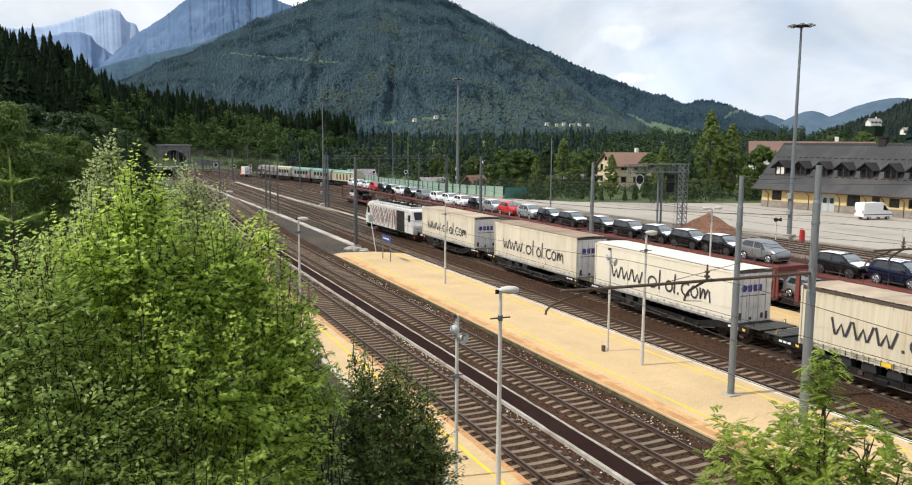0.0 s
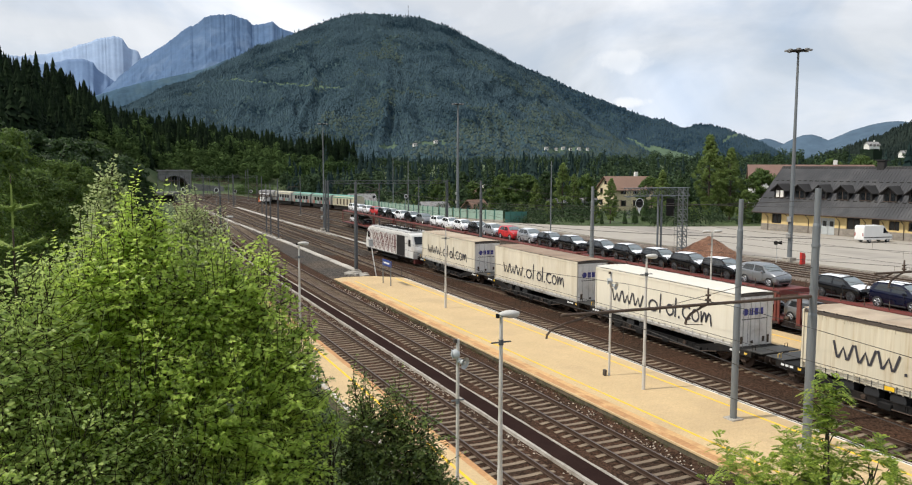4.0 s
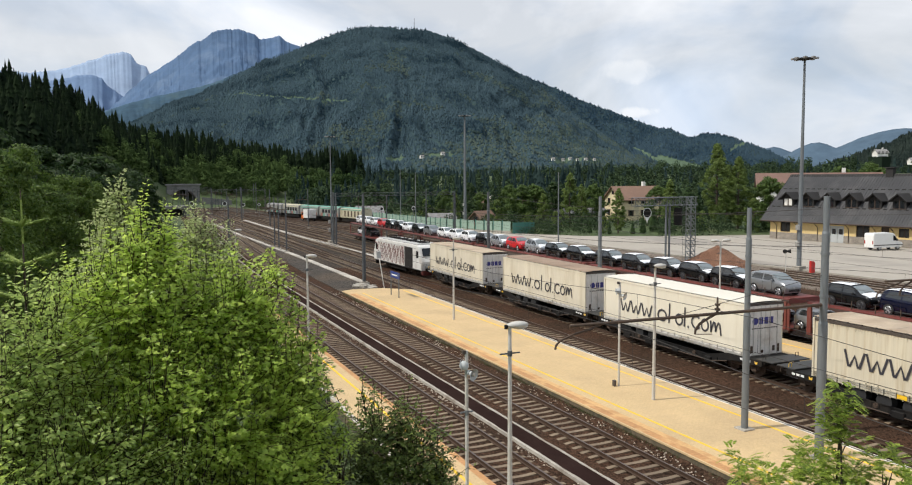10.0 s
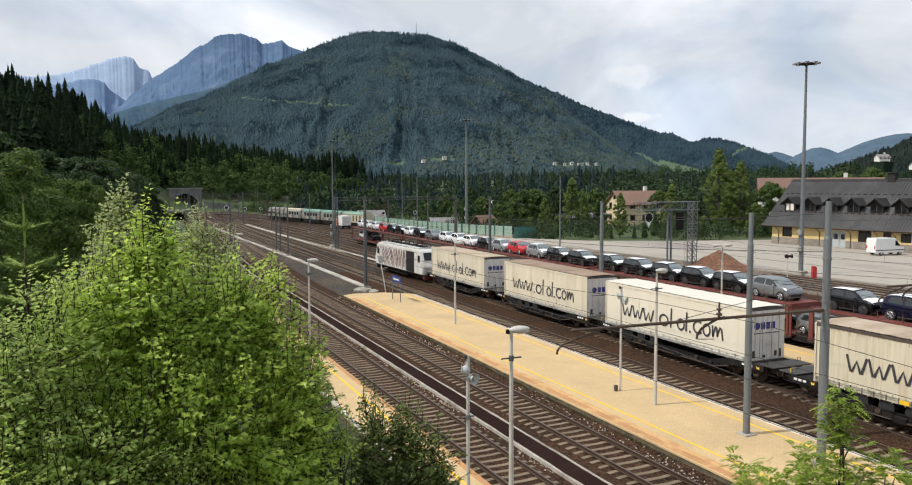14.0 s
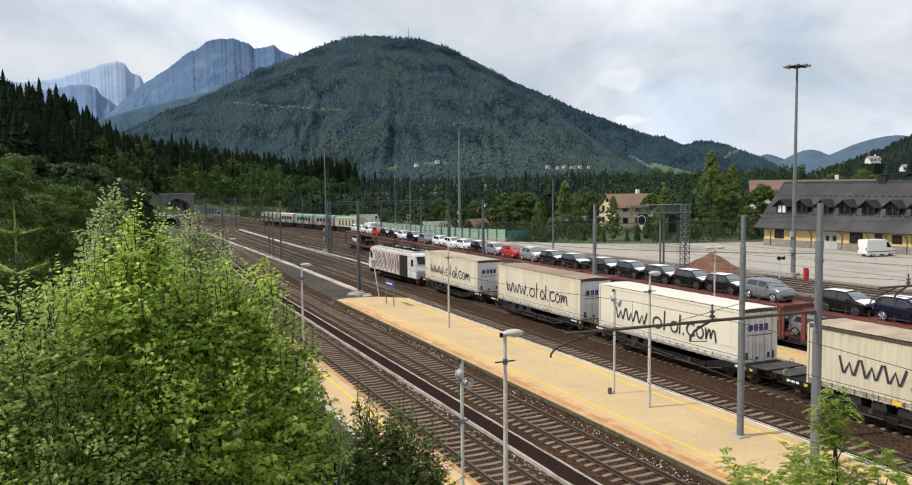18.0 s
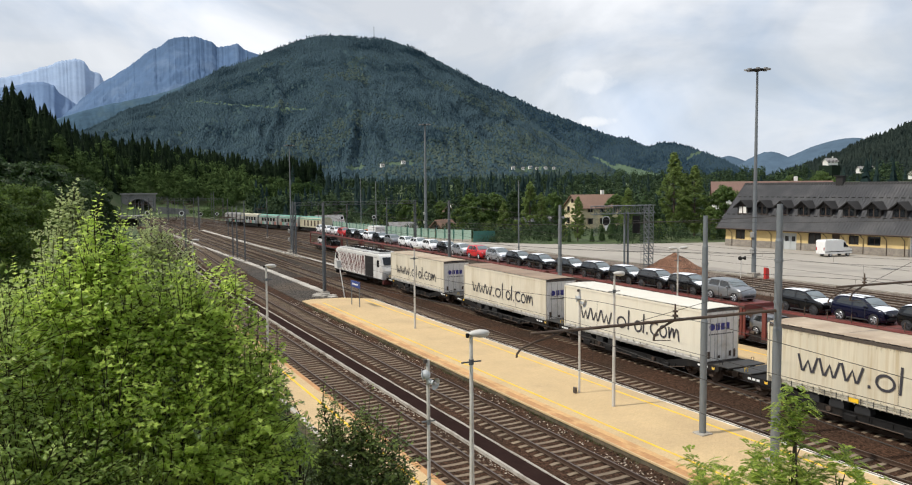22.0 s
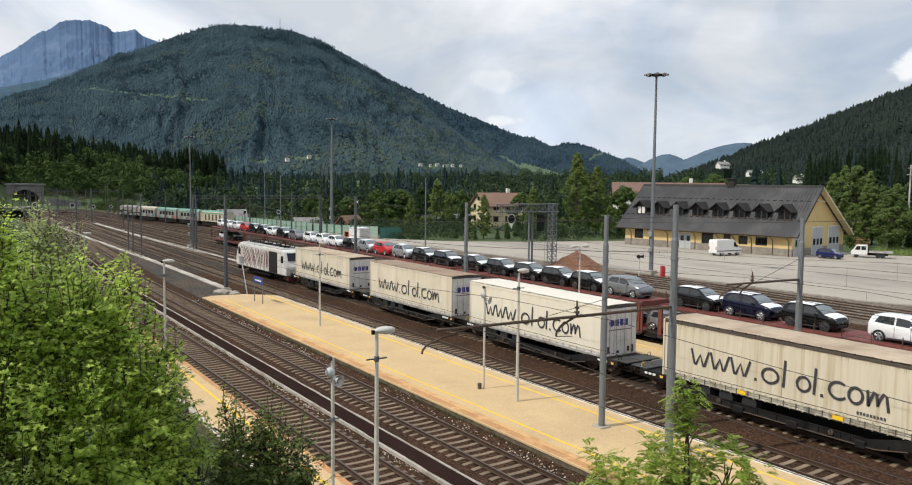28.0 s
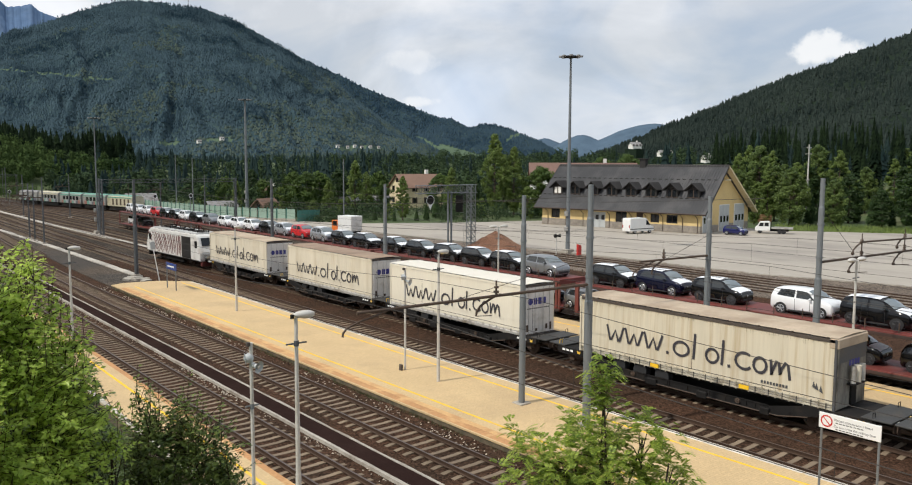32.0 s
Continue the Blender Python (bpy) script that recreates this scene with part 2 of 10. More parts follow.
M = {
    "ballast": stony("ballast", (0.06, 0.033, 0.021), (0.04, 0.026, 0.018)),
    "stones": surface("stones", (0.12, 0.085, 0.062), 0.9, scale=2.0, vary=0.3, fine=20, bump=0.3, island=0.6),
    "pale_stones": surface("pale_stones", (0.42, 0.36, 0.29), 0.9, scale=4.0, vary=0.3, fine=20, bump=0.2, island=0.45),
    "yard_gravel": stony("yard_gravel", (0.05, 0.041, 0.034), (0.072, 0.058, 0.045), 0.1, 0.12),
    "dark_gravel": stony("dark_gravel", (0.07, 0.062, 0.055), (0.1, 0.08, 0.062), 0.09, 0.15),
    "earth": stony("earth", (0.13, 0.105, 0.085), (0.2, 0.165, 0.135), 0.12, 0.14),
    "grass": surface("grass", (0.05, 0.08, 0.02), 0.9, scale=0.15, vary=0.4, fine=5.0, bump=0.8, depth=0.1, dirt=(0.1, 0.1, 0.045), dirt_scale=0.05, dirt_at=(0.5, 0.75)),
    "sleeper": surface("sleeper", (0.2, 0.15, 0.1), 0.85, scale=2.0, vary=0.25, fine=25.0, bump=0.3, piece=0.22, dirt=(0.17, 0.12, 0.08), dirt_scale=1.5),
    "rail": surface("rail", (0.055, 0.03, 0.017), 0.75, metal=0.0, scale=1.0, vary=0.25, fine=30.0, bump=0.1),
    "rail_head": surface("rail_head", (0.13, 0.1, 0.085), 0.45, metal=0.6, scale=1.0, vary=0.2, fine=30.0, bump=0.05),
    "walkway": surface("walkway", (0.026, 0.0145, 0.0125), 0.95, scale=0.5, vary=0.3, fine=14.0, bump=0.2, dirt=(0.036, 0.022, 0.018), dirt_scale=0.3, spec=0.02),
    "white_concrete": surface("white_concrete", (0.38, 0.35, 0.3), 0.85, scale=0.8, vary=0.35, fine=12.0, bump=0.5, depth=0.02, dirt=(0.22, 0.18, 0.14), dirt_scale=0.7),
    "paving": pavers("paving", (0.565, 0.41, 0.22), (0.45, 0.325, 0.185)),
    "paving_red": surface("paving_red", (0.46, 0.24, 0.1), 0.85, scale=0.5, vary=0.3, fine=8.0, bump=0.15, dirt=(0.62, 0.4, 0.18), dirt_scale=0.9, dirt_at=(0.5, 0.66)),
    "paving_warm": surface("paving_warm", (0.6, 0.37, 0.16), 0.85, scale=0.5, vary=0.2, fine=8.0, bump=0.15, dirt=(0.48, 0.27, 0.115), dirt_scale=1.1, dirt_at=(0.5, 0.62)),
    "run_stain": surface("run_stain", (0.33, 0.28, 0.19), 0.8, scale=2.0, vary=0.3, fine=20, bump=0.0),
    "log_wood": surface("log_wood", (0.22, 0.13, 0.065), 0.85, scale=2.0, vary=0.3, fine=20, bump=0.2, piece=0.2),
    "kerb": surface("kerb", (0.72, 0.68, 0.6), 0.8, scale=0.7, vary=0.2, fine=15.0, bump=0.3, dirt=(0.34, 0.28, 0.2), dirt_scale=0.9, dirt_at=(0.55, 0.75)),
    "kerb_piece": surface("kerb_piece", (0.6, 0.56, 0.48), 0.8, scale=0.7, vary=0.2, fine=15.0, bump=0.3, piece=0.14, dirt=(0.34, 0.28, 0.2), dirt_scale=0.9, dirt_at=(0.52, 0.75)),
    "trough_cover": surface("trough_cover", (0.42, 0.39, 0.34), 0.85, scale=0.8, vary=0.35, fine=12.0, bump=0.5, depth=0.02, piece=0.25, dirt=(0.22, 0.18, 0.14), dirt_scale=0.7),
    "platform_wall": surface("platform_wall", (0.15, 0.115, 0.075), 0.9, scale=0.8, vary=0.35, fine=12.0, bump=0.4, dirt=(0.05, 0.05, 0.03), dirt_scale=1.6, dirt_at=(0.42, 0.62), stretch=(1, 1, 0.4)),
    "yellow_line": surface("yellow_line", (0.86, 0.53, 0.02), 0.7, scale=0.8, vary=0.15, fine=14.0, bump=0.1, dirt=(0.6, 0.42, 0.18), dirt_scale=1.2, dirt_at=(0.55, 0.75)),
    "asphalt": surface("asphalt", (0.365, 0.33, 0.28), 0.9, scale=0.06, vary=0.14, fine=1.2, bump=0.15, dirt=(0.26, 0.235, 0.205), dirt_scale=0.06, dirt_at=(0.5, 0.65), stretch=(1.6, 0.5, 1)),
    "deck_plate": surface("deck_plate", (0.045, 0.045, 0.043), 0.6, metal=0.1, scale=1.0, vary=0.3, fine=16.0, bump=0.25, dirt=(0.07, 0.058, 0.045), dirt_scale=1.2),
    "strap_dark": surface("strap_dark", (0.085, 0.078, 0.066), 0.7, metal=0.1, scale=1.0, vary=0.3, fine=16.0, bump=0.1),
    # darker copy of galvanised: the yard poles' shade is put into its colour
    "yard_steel": surface("yard_steel", (0.085, 0.092, 0.098), 0.65, metal=0.1, scale=0.6, vary=0.25, fine=10.0, bump=0.05, dirt=(0.06, 0.05, 0.042), dirt_scale=0.8, stretch=(1, 1, 0.2)),
    "galvanised": surface("galvanised", (0.165, 0.18, 0.188), 0.6, metal=0.15, scale=0.6, vary=0.2, fine=10.0, bump=0.05, dirt=(0.14, 0.135, 0.13), dirt_scale=0.8, stretch=(1, 1, 0.2)),
    "pale_post": surface("pale_post", (0.52, 0.5, 0.46), 0.6, scale=0.8, vary=0.15, fine=14.0, bump=0.05, dirt=(0.38, 0.33, 0.26), dirt_scale=1.0),
    "steel_dark": surface("steel_dark", (0.013, 0.0125, 0.012), 0.85, metal=0.0, scale=1.2, vary=0.35, fine=14.0, bump=0.15, dirt=(0.035, 0.028, 0.022), dirt_scale=0.8, spec=0.2),
    "wagon_steel": surface("wagon_steel", (0.014, 0.013, 0.0125), 0.75, metal=0.0, scale=1.2, vary=0.4, fine=14.0, bump=0.15, dirt=(0.035, 0.028, 0.022), dirt_scale=0.8, spec=0.2),
    "rust": surface("rust", (0.075, 0.05, 0.035), 0.85, scale=1.2, vary=0.35, fine=14.0, bump=0.2),
    "wire": plain("wire", (0.06, 0.055, 0.05), 0.6, 0.5),
    "rubber": surface("rubber", (0.02, 0.02, 0.021), 0.8, scale=6, vary=0.2, fine=40, bump=0.1),
    "glass_dark": plain("glass_dark", (0.012, 0.014, 0.016), 0.06, 0.0, 0.0, 0.5),
    "curtain": surface("curtain", (0.66, 0.6, 0.475), 0.6, scale=0.7, vary=0.09, fine=6.0, bump=0.04, dirt=(0.5, 0.42, 0.29), dirt_scale=0.9, dirt_at=(0.5, 0.8), stretch=(1, 1.6, 0.22)),
    "curtain_grimy": surface("curtain_grimy", (0.61, 0.55, 0.42), 0.65, scale=0.7, vary=0.1, fine=6.0, bump=0.04, dirt=(0.44, 0.34, 0.2), dirt_scale=2.2, dirt_at=(0.5, 0.72), stretch=(1, 1.5, 0.07)),
    "curtain_clean": surface("curtain_clean", (0.72, 0.67, 0.55), 0.55, scale=0.7, vary=0.05, fine=6.0, bump=0.03, dirt=(0.6, 0.53, 0.4), dirt_scale=0.9, dirt_at=(0.58, 0.85), stretch=(1, 1.6, 0.22)),
    "roof_canvas": surface("roof_canvas", (0.45, 0.36, 0.26), 0.75, scale=0.9, vary=0.2, fine=8.0, bump=0.1, dirt=(0.27, 0.19, 0.125), dirt_scale=0.5, dirt_at=(0.45, 0.75)),
    "roof_brown": surface("roof_brown", (0.3, 0.215, 0.15), 0.8, scale=0.9, vary=0.2, fine=8.0, bump=0.1, dirt=(0.19, 0.13, 0.09), dirt_scale=0.5, dirt_at=(0.45, 0.75)),
    "roof_white": surface("roof_white", (0.68, 0.64, 0.55), 0.6, scale=0.9, vary=0.07, fine=8.0, bump=0.05, dirt=(0.6, 0.52, 0.4), dirt_scale=0.6, dirt_at=(0.6, 0.85)),
    "trailer_end": surface("trailer_end", (0.68, 0.65, 0.61), 0.55, scale=1.2, vary=0.1, fine=14.0, bump=0.05, dirt=(0.4, 0.35, 0.29), dirt_scale=0.9, dirt_at=(0.5, 0.8)),
    "trailer_grey": surface("trailer_grey", (0.075, 0.077, 0.08), 0.6, scale=1.2, vary=0.2, fine=14.0, bump=0.05, dirt=(0.1, 0.085, 0.065), dirt_scale=0.9),
    "wall_grime": surface("wall_grime", (0.24, 0.225, 0.19), 0.7, scale=1.0, vary=0.3, fine=14.0, bump=0.05, dirt=(0.06, 0.055, 0.045), dirt_scale=1.1, dirt_at=(0.4, 0.62), stretch=(1, 1, 0.35)),
    "rail_pale": surface("rail_pale", (0.5, 0.46, 0.36), 0.7, scale=1.0, vary=0.3, fine=14.0, bump=0.1, dirt=(0.2, 0.17, 0.12), dirt_scale=2.0, dirt_at=(0.45, 0.65)),
    "brown_trim": surface("brown_trim", (0.07, 0.055, 0.045), 0.7, scale=2, vary=0.25, fine=20, bump=0.1),
    "alu": surface("alu", (0.5, 0.49, 0.46), 0.45, metal=0.5, scale=2, vary=0.15, fine=20, bump=0.05, dirt=(0.25, 0.21, 0.16), dirt_scale=1.1),
    "ink": plain("ink", (0.045, 0.042, 0.05), 0.6),
    "ink_blue": plain("ink_blue", (0.035, 0.035, 0.2), 0.6),
    "white_paint": surface("white_paint", (0.76, 0.76, 0.74), 0.4, scale=1.5, vary=0.06, fine=20, bump=0.03, dirt=(0.5, 0.45, 0.38), dirt_scale=0.8, dirt_at=(0.58, 0.85)),
    "loco_white": surface("loco_white", (0.66, 0.65, 0.62), 0.4, scale=1.5, vary=0.1, fine=20, bump=0.03, dirt=(0.42, 0.36, 0.3), dirt_scale=0.7, dirt_at=(0.5, 0.8)),
    "loco_stripe": surface("loco_stripe", (0.12, 0.028, 0.024), 0.5, scale=1.5, vary=0.2, fine=20, bump=0.03),
    "loco_roof": surface("loco_roof", (0.4, 0.4, 0.39), 0.6, scale=1.0, vary=0.2, fine=14, bump=0.05, dirt=(0.26, 0.24, 0.2), dirt_scale=0.8),
    "loco_black": surface("loco_black", (0.018, 0.017, 0.017), 0.5, scale=1.5, vary=0.2, fine=20, bump=0.03, dirt=(0.035, 0.03, 0.028), dirt_scale=0.8),
    "roof_grey": surface("roof_grey", (0.22, 0.215, 0.21), 0.6, scale=1.0, vary=0.2, fine=14, bump=0.05, dirt=(0.13, 0.11, 0.09), dirt_scale=0.8),
    "red_wagon": surface("red_wagon", (0.15, 0.03, 0.024), 0.6, scale=0.8, vary=0.25, fine=14, bump=0.08, dirt=(0.16, 0.06, 0.045), dirt_scale=0.7, dirt_at=(0.45, 0.75)),
    "portal_concrete": surface("portal_concrete", (0.2, 0.195, 0.185), 0.85, scale=0.3, vary=0.3, fine=4, bump=0.1, dirt=(0.07, 0.07, 0.068), dirt_scale=0.25),
    "deck_red": surface("deck_red", (0.05, 0.026, 0.021), 0.75, scale=0.8, vary=0.35, fine=14, bump=0.08, dirt=(0.03, 0.022, 0.018), dirt_scale=0.5, dirt_at=(0.45, 0.6)),
    "film": surface("film", (0.75, 0.77, 0.8), 0.45, scale=4, vary=0.06, fine=20, bump=0.1),
    "car_black": plain("car_black", (0.005, 0.005, 0.006), 0.1, 0.0, 0.0, 0.45),
    "car_navy": plain("car_navy", (0.004, 0.005, 0.02), 0.1, 0.0, 0.0, 0.45),
    "car_white": plain("car_white", (0.78, 0.79, 0.8), 0.3, 0.0, 0.5, 0.4),
    "car_silver": plain("car_silver", (0.42, 0.44, 0.47), 0.28, 0.5, 0.4),
    "car_grey": plain("car_grey", (0.26, 0.27, 0.28), 0.28, 0.5, 0.4),
    "car_red": plain("car_red", (0.55, 0.02, 0.025), 0.3, 0.0, 0.6, 0.4),
    "car_blue": plain("car_blue", (0.005, 0.008, 0.075), 0.15, 0.1, 0.6, 0.4),
    "lamp_glass": plain("lamp_glass", (0.6, 0.62, 0.62), 0.15, 0.2, 0.3),
    "tail_red": plain("tail_red", (0.35, 0.015, 0.015), 0.2, 0.0, 0.4),
    "hub": plain("hub", (0.42, 0.43, 0.45), 0.35, 0.7),
    "hub_dark": plain("hub_dark", (0.05, 0.05, 0.055), 0.4, 0.4),
    "car_glass": plain("car_glass", (0.02, 0.024, 0.026), 0.04, 0.0, 0.0, 0.8),
    # paler than car_glass: the sky's reflection is painted into the base colour
    "windscreen": plain("windscreen", (0.16, 0.19, 0.2), 0.05, 0.0, 0.0, 0.9),
    "coach_white": surface("coach_white", (0.3, 0.3, 0.28), 0.5, scale=0.5, vary=0.2, fine=6, bump=0.03, dirt=(0.16, 0.15, 0.13), dirt_scale=0.5, dirt_at=(0.45, 0.7)),
    "coach_cream": surface("coach_cream", (0.5, 0.46, 0.33), 0.5, scale=0.5, vary=0.12, fine=6, bump=0.03, dirt=(0.34, 0.3, 0.2), dirt_scale=0.35),
    "coach_green": surface("coach_green", (0.12, 0.3, 0.23), 0.5, scale=0.5, vary=0.15, fine=6, bump=0.03),
    "graffiti": surface("graffiti", (0.3, 0.34, 0.36), 0.5, scale=0.9, vary=0.5, fine=3, bump=0.0, dirt=(0.55, 0.35, 0.3), dirt_scale=0.9),
    "graffiti_dark": surface("graffiti_dark", (0.1, 0.11, 0.13), 0.5, scale=0.9, vary=0.5, fine=3, bump=0.0),
    "graffiti_red": surface("graffiti_red", (0.3, 0.13, 0.1), 0.5, scale=0.9, vary=0.5, fine=3, bump=0.0),
    "orange": surface("orange", (0.7, 0.17, 0.03), 0.5, scale=2, vary=0.15, fine=14, bump=0.03),
    "ochre": surface("ochre", (0.64, 0.48, 0.22), 0.85, scale=0.25, vary=0.08, fine=6, bump=0.08, dirt=(0.54, 0.4, 0.19), dirt_scale=0.3),
    "stucco_pale": surface("stucco_pale", (0.62, 0.52, 0.33), 0.85, scale=0.25, vary=0.1, fine=6, bump=0.08, dirt=(0.45, 0.37, 0.24), dirt_scale=0.3),
    "stucco_white": surface("stucco_white", (0.75, 0.73, 0.68), 0.85, scale=0.25, vary=0.08, fine=6, bump=0.08),
    "stone_plinth": surface("stone_plinth", (0.25, 0.22, 0.185), 0.9, scale=0.9, vary=0.4, fine=5, bump=0.5, depth=0.03),
    "slate": surface("slate", (0.05, 0.05, 0.053), 0.55, spec=0.4, scale=0.25, vary=0.16, fine=6, bump=0.1, island=0.14, dirt=(0.095, 0.092, 0.09), dirt_scale=0.25, dirt_at=(0.45, 0.75)),
    "dormer_dark": surface("dormer_dark", (0.028, 0.026, 0.025), 0.7, spec=0.25, scale=0.6, vary=0.2, fine=6, bump=0.1),
    "wood_dark": surface("wood_dark", (0.055, 0.035, 0.024), 0.7, scale=2, vary=0.3, fine=20, bump=0.1),
    "door_grey": surface("door_grey", (0.42, 0.44, 0.44), 0.6, scale=1, vary=0.08, fine=10, bump=0.05),
    "tile_brown": surface("tile_brown", (0.2, 0.12, 0.085), 0.85, scale=0.4, vary=0.2, fine=3, bump=0.4, depth=0.05),
    "tile_red": surface("tile_red", (0.17, 0.1, 0.078), 0.85, scale=0.4, vary=0.25, fine=3, bump=0.4, depth=0.05),
    "noise_green": surface("noise_green", (0.045, 0.16, 0.13), 0.6, scale=0.6, vary=0.2, fine=8, bump=0.05),
    "panel_green": surface("panel_green", (0.3, 0.42, 0.34), 0.5, scale=0.6, vary=0.2, fine=8, bump=0.03, dirt=(0.2, 0.27, 0.21), dirt_scale=0.6),
    "gravel_pile": stony("gravel_pile", (0.16, 0.085, 0.056), (0.215, 0.125, 0.085), 0.07, 0.3),
    "red_paint": surface("red_paint", (0.5, 0.03, 0.025), 0.5, scale=2, vary=0.12, fine=14, bump=0.03),
    "sign_blue": plain("sign_blue", (0.02, 0.05, 0.24), 0.45),
    "sign_white": plain("sign_white", (0.78, 0.78, 0.76), 0.45),
    "twig": surface("twig", (0.032, 0.023, 0.016), 0.9, scale=3, vary=0.3, fine=25, bump=0.2, spec=0.1),
    "bark": surface("bark", (0.07, 0.05, 0.037), 0.9, scale=3, vary=0.3, fine=25, bump=0.4),
    "leaf_silver": leafy("leaf_silver", (0.28, 0.35, 0.14), (0.56, 0.62, 0.3), 0.45, scale=0.5),
    "leaf_bank": leafy("leaf_bank", (0.038, 0.078, 0.013), (0.135, 0.205, 0.034), 0.4, scale=0.4),
    "leaf_willow": leafy("leaf_willow", (0.17, 0.24, 0.1), (0.42, 0.49, 0.24), 0.45, scale=0.5),
    "leaf_maple": leafy("leaf_maple", (0.25, 0.365, 0.066), (0.66, 0.8, 0.175), 0.61, 0.36, scale=0.6),
    "leaf_hazel": leafy("leaf_hazel", (0.26, 0.37, 0.1), (0.59, 0.7, 0.22), 0.59, 0.38, scale=0.7),
    "leaf_shade": leafy("leaf_shade", (0.045, 0.08, 0.02), (0.2, 0.26, 0.06), 0.42, 0.42, scale=0.7),
    "leaf_mid": leafy("leaf_mid", (0.04, 0.08, 0.018), (0.115, 0.175, 0.034), 0.35, scale=0.3),
    "leaf_dark": leafy("leaf_dark", (0.013, 0.034, 0.01), (0.047, 0.088, 0.018), 0.3, scale=0.4),
    "leaf_rowan": leafy("leaf_rowan", (0.13, 0.22, 0.035), (0.42, 0.5, 0.085), 0.5, scale=0.8),
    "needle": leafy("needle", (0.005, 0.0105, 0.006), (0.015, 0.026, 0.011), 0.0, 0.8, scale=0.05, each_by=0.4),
    "grass_blade": leafy("grass_blade", (0.08, 0.13, 0.03), (0.24, 0.31, 0.085), 0.3, scale=0.3, each_by=0.6),
    "weed_blade": leafy("weed_blade", (0.045, 0.06, 0.022), (0.11, 0.12, 0.05), 0.2, scale=0.5, each_by=0.6),
    "needle_mid": leafy("needle_mid", (0.018, 0.036, 0.016), (0.05, 0.08, 0.03), 0.0, 0.8, scale=0.3, each_by=0.5),
    "needle_near": leafy("needle_near", (0.13, 0.2, 0.045), (0.26, 0.33, 0.08), 0.2, 0.7, scale=0.4),
    # mountain trees: the blue of distance haze is mixed into these three greens
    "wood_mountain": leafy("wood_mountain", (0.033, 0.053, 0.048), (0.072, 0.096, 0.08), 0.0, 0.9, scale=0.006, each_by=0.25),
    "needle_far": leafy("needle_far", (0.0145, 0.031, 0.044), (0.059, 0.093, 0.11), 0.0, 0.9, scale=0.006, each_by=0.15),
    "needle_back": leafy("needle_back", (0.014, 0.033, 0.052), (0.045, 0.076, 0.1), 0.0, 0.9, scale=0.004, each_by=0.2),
    # valley broadleaf trees, slightly blued in the colour for the haze over them
    "wood_far": leafy("wood_far", (0.018, 0.034, 0.02), (0.053, 0.08, 0.038), 0.0, 0.8, scale=0.06, each_by=0.45),
    "leaf_birch": leafy("leaf_birch", (0.07, 0.12, 0.028), (0.2, 0.265, 0.065), 0.4, scale=0.25, each_by=0.7),
    "wood_light": leafy("wood_light", (0.02, 0.042, 0.016), (0.075, 0.115, 0.036), 0.0, 0.8, scale=0.03, each_by=0.35),
    "leaf_edge": leafy("leaf_edge", (0.05, 0.09, 0.024), (0.16, 0.22, 0.055), 0.35, scale=0.12, each_by=0.5),
}

# ---- mesh helpers ----
def mesh_of(bm, name, mats, smooth=False):
    me = bpy.data.meshes.new(name)
    if smooth:
        for f in bm.faces:
            f.smooth = True
    bm.normal_update()
    bm.to_mesh(me)
    bm.free()
    for m in (mats if isinstance(mats, (list, tuple)) else [mats]):
        me.materials.append(M[m])
    return me


def part(name, bm, mats, parent=None, label="", at=None, smooth=False):
    ob = new(name, mesh_of(bm, name, mats, smooth))
    if parent:
        ob.parent = parent
    if at is not None:
        ob.matrix_basis = at
    if label:
        ob["label"] = label
    return ob


def twin(ob, parent, at):
    """Another object on the same mesh."""
    o = new(ob.name.split(".")[0], ob.data)
    o.parent = parent
    o.matrix_basis = at
    return o


def thing(name, label, category, at=None, group="", kind=""):
    ob = new(name)
    ob.empty_display_size = 0.3
    if at is not None:
        ob.matrix_basis = at
    return tagged(ob, label, category, group, kind)


def raw(name, verts, faces, mats, parent=None, label="", smooth=False, index=None):
    me = bpy.data.meshes.new(name)
    me.from_pydata(verts, [], faces)
    for m in (mats if isinstance(mats, (list, tuple)) else [mats]):
        me.materials.append(M[m])
    if index is not None:
        me.polygons.foreach_set("material_index", index)
    if smooth:
        me.polygons.foreach_set("use_smooth", [True] * len(me.polygons))
    me.update()
    ob = new(name, me)
    if parent:
        ob.parent = parent
    if label:
        ob["label"] = label
    return ob


def box(bm, x0, x1, y0, y1, z0, z1, bevel=0.0, mat=0):
    vs = [bm.verts.new((x, y, z)) for z in (z0, z1) for x, y in ((x0, y0), (x1, y0), (x1, y1), (x0, y1))]
    fs = [bm.faces.new([vs[i] for i in q]) for q in ((3, 2, 1, 0), (4, 5, 6, 7), (0, 1, 5, 4), (1, 2, 6, 5), (2, 3, 7, 6), (3, 0, 4, 7))]
    for f in fs:
        f.material_index = mat
    if bevel:
        got = bmesh.ops.bevel(bm, geom=list({e for f in fs for e in f.edges}), offset=bevel, segments=1, affect="EDGES")
        for f in got["faces"]:
            f.material_index = mat
    return bm


